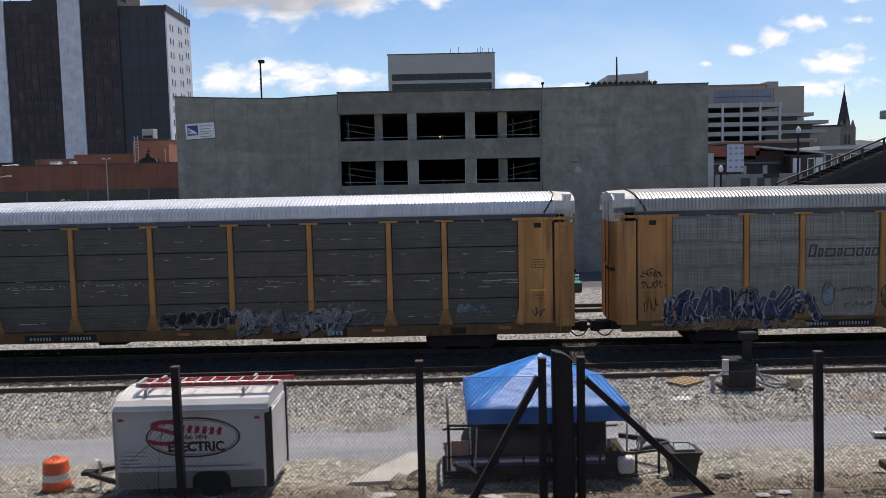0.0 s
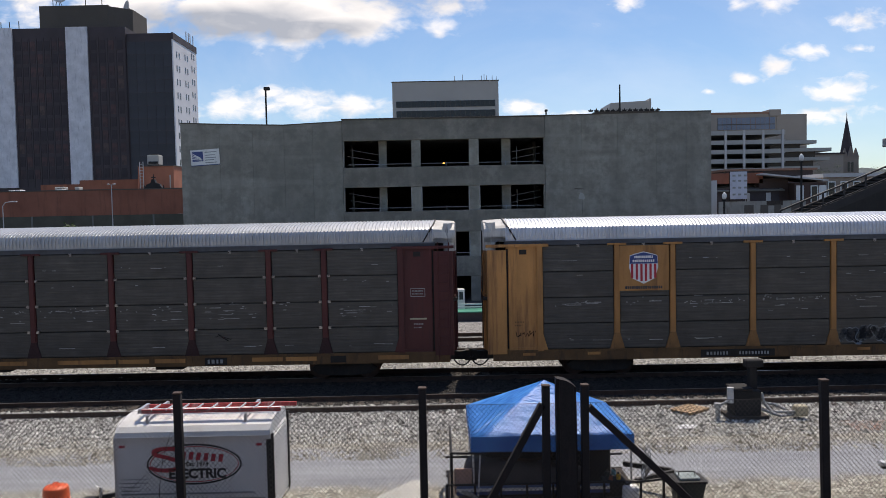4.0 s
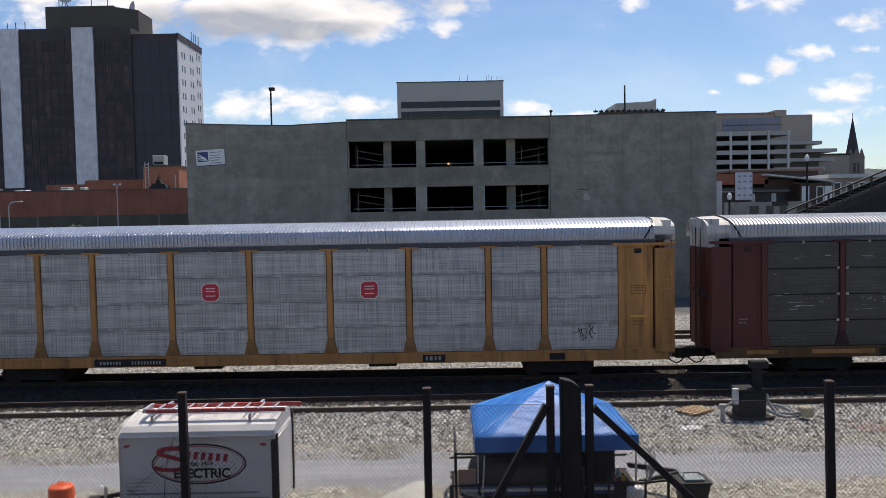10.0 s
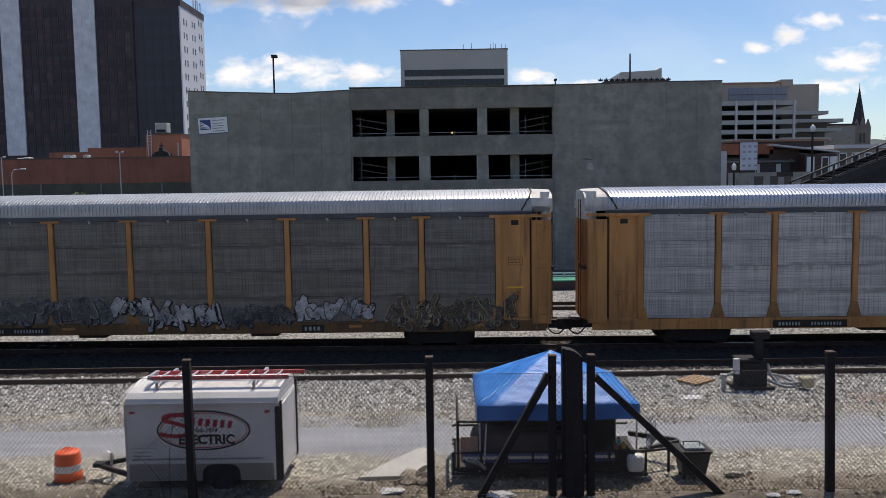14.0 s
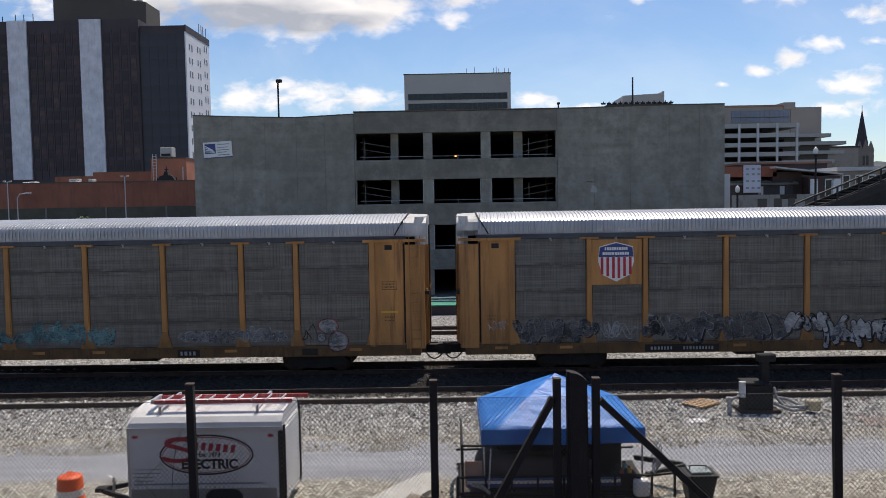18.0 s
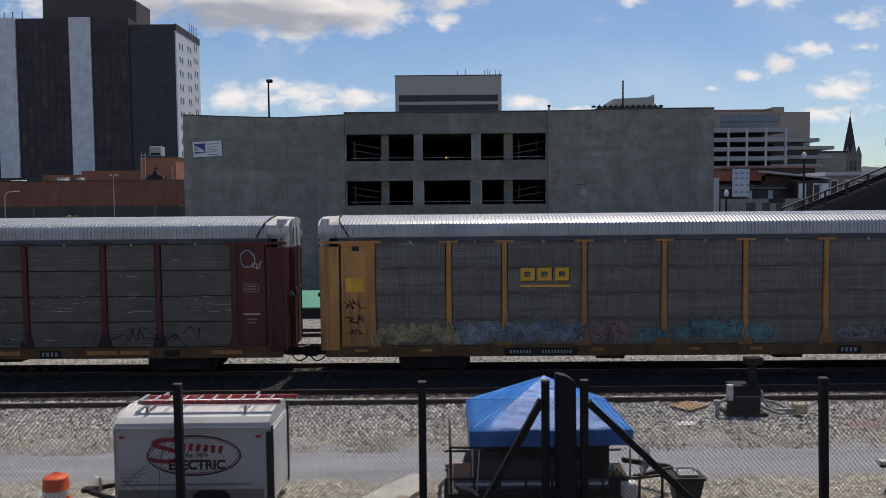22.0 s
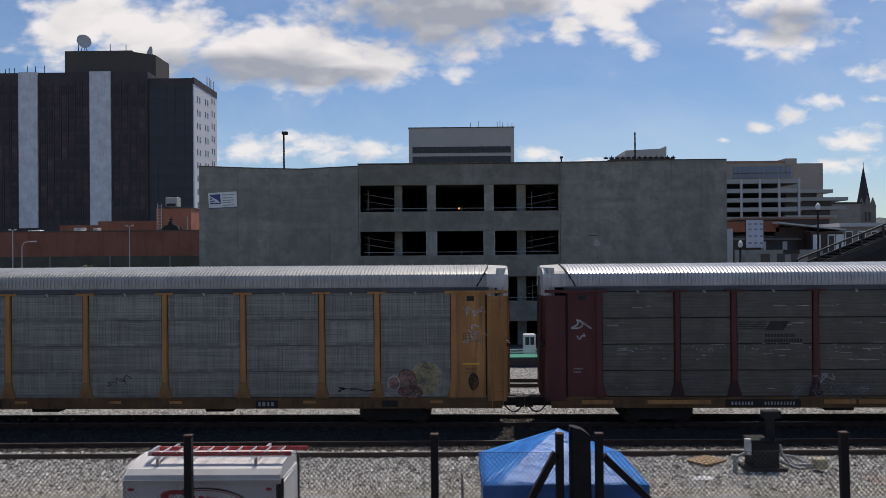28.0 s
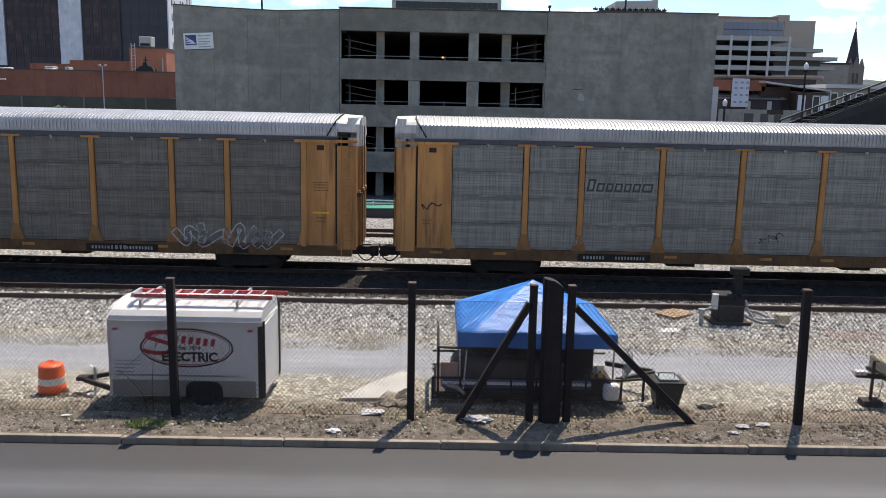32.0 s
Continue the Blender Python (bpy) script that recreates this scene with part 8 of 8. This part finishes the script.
# ---- parking deck, church and low houses on the right ----
def deck_right():
    t = thing("far_parking_deck", "pale concrete parking deck with four open floors", "parking deck")
    Y = 285.0
    for k in range(5):
        z = 15.95 + 3.2 * k
        part("floor_band", boxes((88, 118.3, Y, Y + 0.6, z, z + 1.45)), M["deck"], t)
        part("floor", boxes((88, 118.3, Y + 0.6, Y + 30, z, z + 0.4)), M["concrete_in"], t)
    for x in (91.4, 97.88, 104.2, 110.7, 117.4):
        part("column", boxes((x - 0.35, x + 0.35, Y - 0.35, Y + 0.3, 8, 30.3)), M["pale_stone"], t)
    part("back", boxes((88, 118.3, Y + 30, Y + 30.5, 0, 27)), M["concrete_in"], t)
    up = thing("clinic_building", "beige building with a blue glass band above the parking deck", "building")
    part("body", boxes((88, 128.1, Y + 32, Y + 60, 0, 39.6)), M["clinic"], up)
    part("east_block", boxes((128.2, 139.7, Y + 32, Y + 60, 0, 38.75)), M["clinic"], up, "plain beige block")
    part("glass_band", boxes((105.85, 127.5, Y + 31.7, Y + 31.99, 33.2, 37.7)), M["blue_glass"], up, "blue grey glass band")
    for x in np.arange(107.5, 127, 1.8):
        part("glazing_bar", boxes((x - 0.06, x + 0.06, Y + 31.64, Y + 31.69, 33.2, 37.7)), M["roof_brown"], up)
    part("sill_band", boxes((105.85, 127.5, Y + 31.6, Y + 31.69, 35.0, 35.3)), M["tower_top"], up)
    part("roof_trim", boxes((88, 127.5, Y + 31.8, Y + 31.998, 39.0, 39.8)), M["roof_brown"], up, "brown roof edge")
    part("roof_box", boxes((125.4, 129.7, Y + 31.5, Y + 40, 38.2, 40.6)), M["clinic"], up)
    for k, (x1, z) in enumerate(((134.4, 27.4), (140.2, 24.7), (140.0, 21.5), (137.0, 18.4))):
        part("terrace", boxes((118.5, x1, Y + 12 + k, Y + 30, z - 1.2, z)), M["deck"], up, "pale projecting terrace")
        part("terrace_wall", boxes((118.5, x1 - 5, Y + 14 + k, Y + 30, z - 3.2, z - 1.2)), M["tower_top"], up)
    ch = thing("church_steeple", "stone church tower with a dark pointed spire", "church")
    cx, cy = 171.0, 350.0
    part("tower", boxes((cx - 3.4, cx + 3.4, cy - 3.4, cy + 3.4, 0, 23.5)), M["church"], ch)
    bm = bmesh.new()
    bmesh.ops.create_cone(bm, cap_ends=True, segments=8, radius1=3.0, radius2=0.05, depth=17.0)
    bmesh.ops.translate(bm, vec=(cx, cy, 32.2), verts=bm.verts[:])
    part("spire", bm, M["slate"], ch, "dark slate spire")
    for sx in (-1, 1):
        part("gable", prism(bmesh.new(), [(cx + sx * 2.3 - 1.3, 23.5), (cx + sx * 2.3 + 1.3, 23.5), (cx + sx * 2.3, 27.4)], 'y', cy - 3.4, cy - 2.6), M["church"], ch)
    part("gable", prism(bmesh.new(), [(cx - 1.6, 23.5), (cx + 1.6, 23.5), (cx, 28.0)], 'y', cy - 3.5, cy - 2.8), M["church"], ch)
    part("finial", tubes(((cx, cy, 40.5), (cx, cy, 42.3), 0.12)), M["slate"], ch)
    part("opening", boxes((cx - 1.2, cx - 0.3, cy - 3.46, cy - 3.41, 17.5, 21.5), (cx + 0.3, cx + 1.2, cy - 3.46, cy - 3.41, 17.5, 21.5)), M["glass_dark"], ch)
    nv = part("nave", boxes((cx - 3, cx + 20, cy, cy + 25, 0, 15)), M["church"], ch)


M["blue_glass"] = surface("blue_grey_glass", (0.16, 0.2, 0.27), 0.3, 0, 0.15, 0.1, 3)
M["roof_brown"] = surface("brown_roof_edge", (0.3, 0.17, 0.12), 0.8, 0, 0.2, 0.2, 3)
M["slate"] = surface("slate", (0.055, 0.04, 0.042), 0.7, 0, 0.3, 0.5, 6)
deck_right()
wp = thing("white_pier", "white painted end wall beyond the garage", "wall")
part("wall", boxes((35.4, 36.3, 109, 110, 0, 9.1)), M["pale_stone"], wp)
sh = thing("street_buildings", "low brick shops with a shed roof and dark openings", "building")
part("brick_top", boxes((36.4, 43.5, 112, 116, 8.7, 10.1)), M["brick"], sh)
part("dark_front", boxes((36.4, 45.5, 111.5, 116, 4.2, 8.0)), M["dark_wall"], sh)
part("canopy_roof", prism(bmesh.new(), [(111.0, 7.6), (115.8, 8.9), (115.8, 9.0), (111.0, 7.75)], 'x', 36.4, 46.0), M["concrete_in"], sh)
part("low_wall", boxes((36.3, 47.5, 108.0, 108.4, 0, 6.3)), M["patchy"], sh, "patchy pale wall")
for x, w in ((39.5, 1.2), (41.6, 1.0), (43.4, 0.9), (45.6, 1.3)):
    part("wall_opening", boxes((x, x + w, 107.95, 107.99, 4.6, 5.8)), M["tower_top"], sh)
part("stain", boxes((42.4, 44.5, 107.96, 107.995, 5.7, 6.3)), M["tie"], sh)
for x in (40.9, 43.7):
    part("window", boxes((x, x + 0.6, 111.4, 111.49, 5.6, 7.4)), M["pale_stone"], sh)
st = thing("hanging_sheet", "pale patterned sheet hung over a scaffold", "sheet")
part("cloth", boxes((38.6, 40.85, 110.6, 110.7, 6.6, 10.25)), M["sheet_white"], st)
for i in range(3):
    for z in (7.1, 8.0, 8.9, 9.6):
        part("print_mark", boxes((38.9 + 0.75 * i, 39.3 + 0.75 * i, 110.59, 110.599, z, z + 0.25)), M["graffiti_grey"], st)
part("scaffold", tubes(((38.6, 110.8, 0), (38.6, 110.8, 10.3), 0.06), ((40.85, 110.8, 0), (40.85, 110.8, 10.3), 0.06)), M["black"], st)
M_h = thing("row_house", "dark brick house with white-framed windows and a flat roof", "house")
part("wall", boxes((46.9, 51.0, 110, 118, 0, 8.6)), M["brick_dark"], M_h)
part("side_wall", boxes((43.0, 46.88, 112, 118, 0, 9.3)), M["brick_dark"], M_h)
part("eave", prism(bmesh.new(), [(42.6, 9.75), (51.2, 8.75), (51.2, 8.95), (42.6, 9.95)], 'y', 109.6, 118), M["pale_stone"], M_h, "pale roof edge")
for x in (47.2, 49.1, 50.2):
    w = part("window", boxes((x, x + 0.75, 109.93, 109.99, 6.1, 8.1)), M["glass_dark"] if x == 49.1 else M["white"], M_h, "white-framed window")
    part("frame", boxes((x - 0.12, x, 109.9, 109.97, 6.0, 8.2), (x + 0.75, x + 0.87, 109.9, 109.97, 6.0, 8.2), (x - 0.12, x + 0.87, 109.9, 109.97, 8.1, 8.25)), M["white"], w)
h2 = thing("row_house", "beige brick house with arched windows and a pale cornice", "house")
part("wall", boxes((51.6, 60, 112, 120, 0, 9.3)), M["brick_beige"], h2)
part("cornice", boxes((51.4, 60.2, 111.7, 120, 9.3, 9.8)), M["pale_stone"], h2)
for x in (52.3, 54.0, 55.7):
    w = part("window", boxes((x, x + 0.8, 111.93, 111.99, 6.5, 8.6)), M["glass_dark"], h2)
    part("frame", boxes((x - 0.12, x, 111.9, 111.97, 6.4, 8.7), (x + 0.8, x + 0.92, 111.9, 111.97, 6.4, 8.7), (x - 0.12, x + 0.92, 111.9, 111.97, 8.6, 8.75)), M["white"], w)
h3 = thing("dark_block", "dark roofed block behind the houses", "building")
part("wall", boxes((43, 56, 125, 135, 0, 10.8)), M["dark_wall"], h3)
part("roof", boxes((42.5, 56.5, 124.5, 135, 10.8, 11.1)), M["roof_brown"], h3)
M_b = thing("grey_hall", "pale grey hall beside the church", "building")
part("wall", boxes((140, 160, 330, 350, 0, 24)), M["clinic"], M_b)
part("roof", boxes((139.5, 160.5, 329.5, 350, 24, 24.6)), M["slate"], M_b)


def stair_bridge():
    t = thing("stair_bridge", "dark steel footbridge stair rising beside the tracks", "footbridge")
    y0, y1 = 43.0, 45.5
    a, b = (17.6, 5.1), (34.0, 11.6)
    slope = (b[1] - a[1]) / (b[0] - a[0])
    part("side_panel", prism(bmesh.new(), [(a[0], a[1] + 0.12), (b[0], b[1] + 0.12), (b[0], 0.0), (a[0] + 1.5, 0.0)], 'y', y0, y0 + 0.08), M["black"], t)
    part("stringer", prism(bmesh.new(), [(a[0], a[1] + 0.05), (b[0], b[1] + 0.05), (b[0], b[1] - 0.4), (a[0], a[1] - 0.4)], 'y', y0 - 0.08, y0), M["stair"], t)
    part("stringer", prism(bmesh.new(), [(a[0], a[1]), (b[0], b[1]), (b[0], b[1] - 0.4), (a[0], a[1] - 0.4)], 'y', y1, y1 + 0.08), M["black"], t)
    tread = mesh_of("tread", boxes((0, 0.38, y0, y1, -0.1, 0)), M["black"])
    for i in range(40):
        link("tread", tread, t, at=pose(a[0] + 0.4 * i, 0, a[1] + slope * 0.4 * i))
    for dz in (0.45, 0.75):
        part("hand_rail", tubes(((a[0], y0, a[1] + dz), (b[0], y0, b[1] + dz), 0.05 if dz > 0.5 else 0.03)), M["stair"], t)
    for x in np.arange(a[0], b[0], 1.1):
        z = a[1] + slope * (x - a[0])
        part("baluster", boxes((x - 0.04, x + 0.04, y0 - 0.04, y0 + 0.04, z, z + 0.75)), M["stair"], t)
    for x in (20.5, 23.5, 27.0):
        part("leg", boxes((x - 0.12, x + 0.12, y0 + 0.1, y0 + 0.3, 0, a[1] + slope * (x - a[0]) - 0.4)), M["stair"], t)


M["stair"] = surface("stair_steel", (0.035, 0.032, 0.032), 0.6, 0.2, 0.3, 1, 20)
stair_bridge()
for x, y, zt, s in ((21.72, 50, 9.2, 1.0), (17.09, 50, 7.0, 0.8)):
    l = thing("globe_lamp", "black street lamp with a white lantern", "street lamp", "lanterns by the stair")
    part("pole", tubes(((x, y, 0), (x, y, zt - 0.5), 0.09, 0.06)), M["black"], l)
    smooth(part("lantern", lathe([(0.05, 0), (0.11, 0.05), (0.14, 0.17), (0.13, 0.3), (0.07, 0.38), (0.02, 0.44)], 14), M["white"], l, "white lantern", at=pose(x, y, zt - 0.5)))
    part("collar", tubes(((x, y, zt - 0.6), (x, y, zt - 0.5), 0.12)), M["black"], l)
sg = thing("signal_mast", "grey signal mast with two lamp heads", "signal")
part("pole", tubes(((26.2, 48, 0), (26.2, 48, 10.0), 0.09)), M["stair"], sg)
for x, z in ((25.7, 9.3), (26.1, 8.7)):
    part("lamp_head", soft_box(x - 0.22, x + 0.22, 47.6, 48.0, z, z + 0.5, 0.06, 2), M["graffiti_grey"], sg)


# ---- far ridge ----
def ridge():
    rng = np.random.RandomState(7)
    verts, faces = [], []
    n = 160
    for i in range(n + 1):
        x = -1800 + 3600 * i / n
        h = 48 + 22 * noise.noise((x * 0.003, 1.3, 0)) + 7 * noise.noise((x * 0.02, 4.1, 0)) + (18 if x > 500 else 0)
        for k, (dy, f) in enumerate(((0, 0.0), (60, 0.45), (160, 0.8), (320, 1.0))):
            verts.append((x + rng.uniform(-6, 6), 1500 + dy, h * f + (rng.uniform(-2, 3) if k else -1)))
    for i in range(n):
        for k in range(3):
            a = i * 4 + k
            faces.append((a, a + 4, a + 5, a + 1))
    me = bpy.data.meshes.new("far_ridge")
    me.from_pydata(verts, [], faces)
    me.materials.append(M["ridge"])
    tagged(new("far_ridge", me), "far wooded ridge along the skyline", "hills", kind="structure")


ridge()


def tree(x, y, h, r, seed):
    rng = random.Random(seed)
    t = thing("tree", "leafy green street tree in the distance", "tree", "trees behind the yard")
    bm = tubes(((x, y, 0), (x + 0.1, y, h * 0.45), 0.22, 0.13))
    for k in range(6):
        a = k * 1.05
        tube(bm, (x + 0.1, y, h * (0.3 + 0.03 * k)), (x + r * 0.6 * math.cos(a), y + r * 0.6 * math.sin(a), h * (0.6 + 0.05 * k)), 0.08, 0.03, 6)
    part("trunk", bm, M["tie"], t)
    verts, faces = [], []
    clumps = [(x + r * rng.uniform(-0.8, 0.8), y + r * rng.uniform(-0.8, 0.8), h * rng.uniform(0.5, 0.95)) for _ in range(16)]
    for _ in range(2200):
        c = rng.choice(clumps)
        p = [c[i] + rng.gauss(0, r * 0.2) for i in range(3)]
        d, e, s = rng.uniform(0, 6.28), rng.uniform(-1, 1), 0.11
        ux, uy = math.cos(d) * s, math.sin(d) * s
        i = len(verts)
        verts += [(p[0] - ux, p[1] - uy, p[2]), (p[0] + uy * 0.6, p[1] - ux * 0.6, p[2] + e * s), (p[0] + ux, p[1] + uy, p[2]), (p[0] - uy * 0.6, p[1] + ux * 0.6, p[2] - e * s)]
        faces.append((i, i + 1, i + 2, i + 3))
    me = bpy.data.meshes.new("crown")
    me.from_pydata(verts, [], faces)
    me.materials.append(M["leaf"])
    link("crown", me, t, "leafy crown")


for k, (x, y, h, r) in enumerate(((-35.5, 80, 5.3, 0.9), (150, 320, 20, 5), (176, 330, 19, 5), (185, 335, 20, 5), (195, 360, 21, 6))):
    tree(x, y, h, r, k)


# ---- unseen block behind the viewer, added to dim sky light and reflections ----
rear = thing("unseen_light_blocker", "unseen brown brick block behind the viewer, added to cut the sky light", "building")
part("wall", boxes((-90, 90, -14.5, -14.0, -0.2, 10.0)), M["brick_dark"], rear)
part("roof", boxes((-90, 90, -34, -14.5, 9.2, 9.6)), M["concrete_in"], rear)
part("coping", boxes((-90, 90, -14.6, -13.9, 10.0, 10.2)), M["tower_top"], rear)
motions()
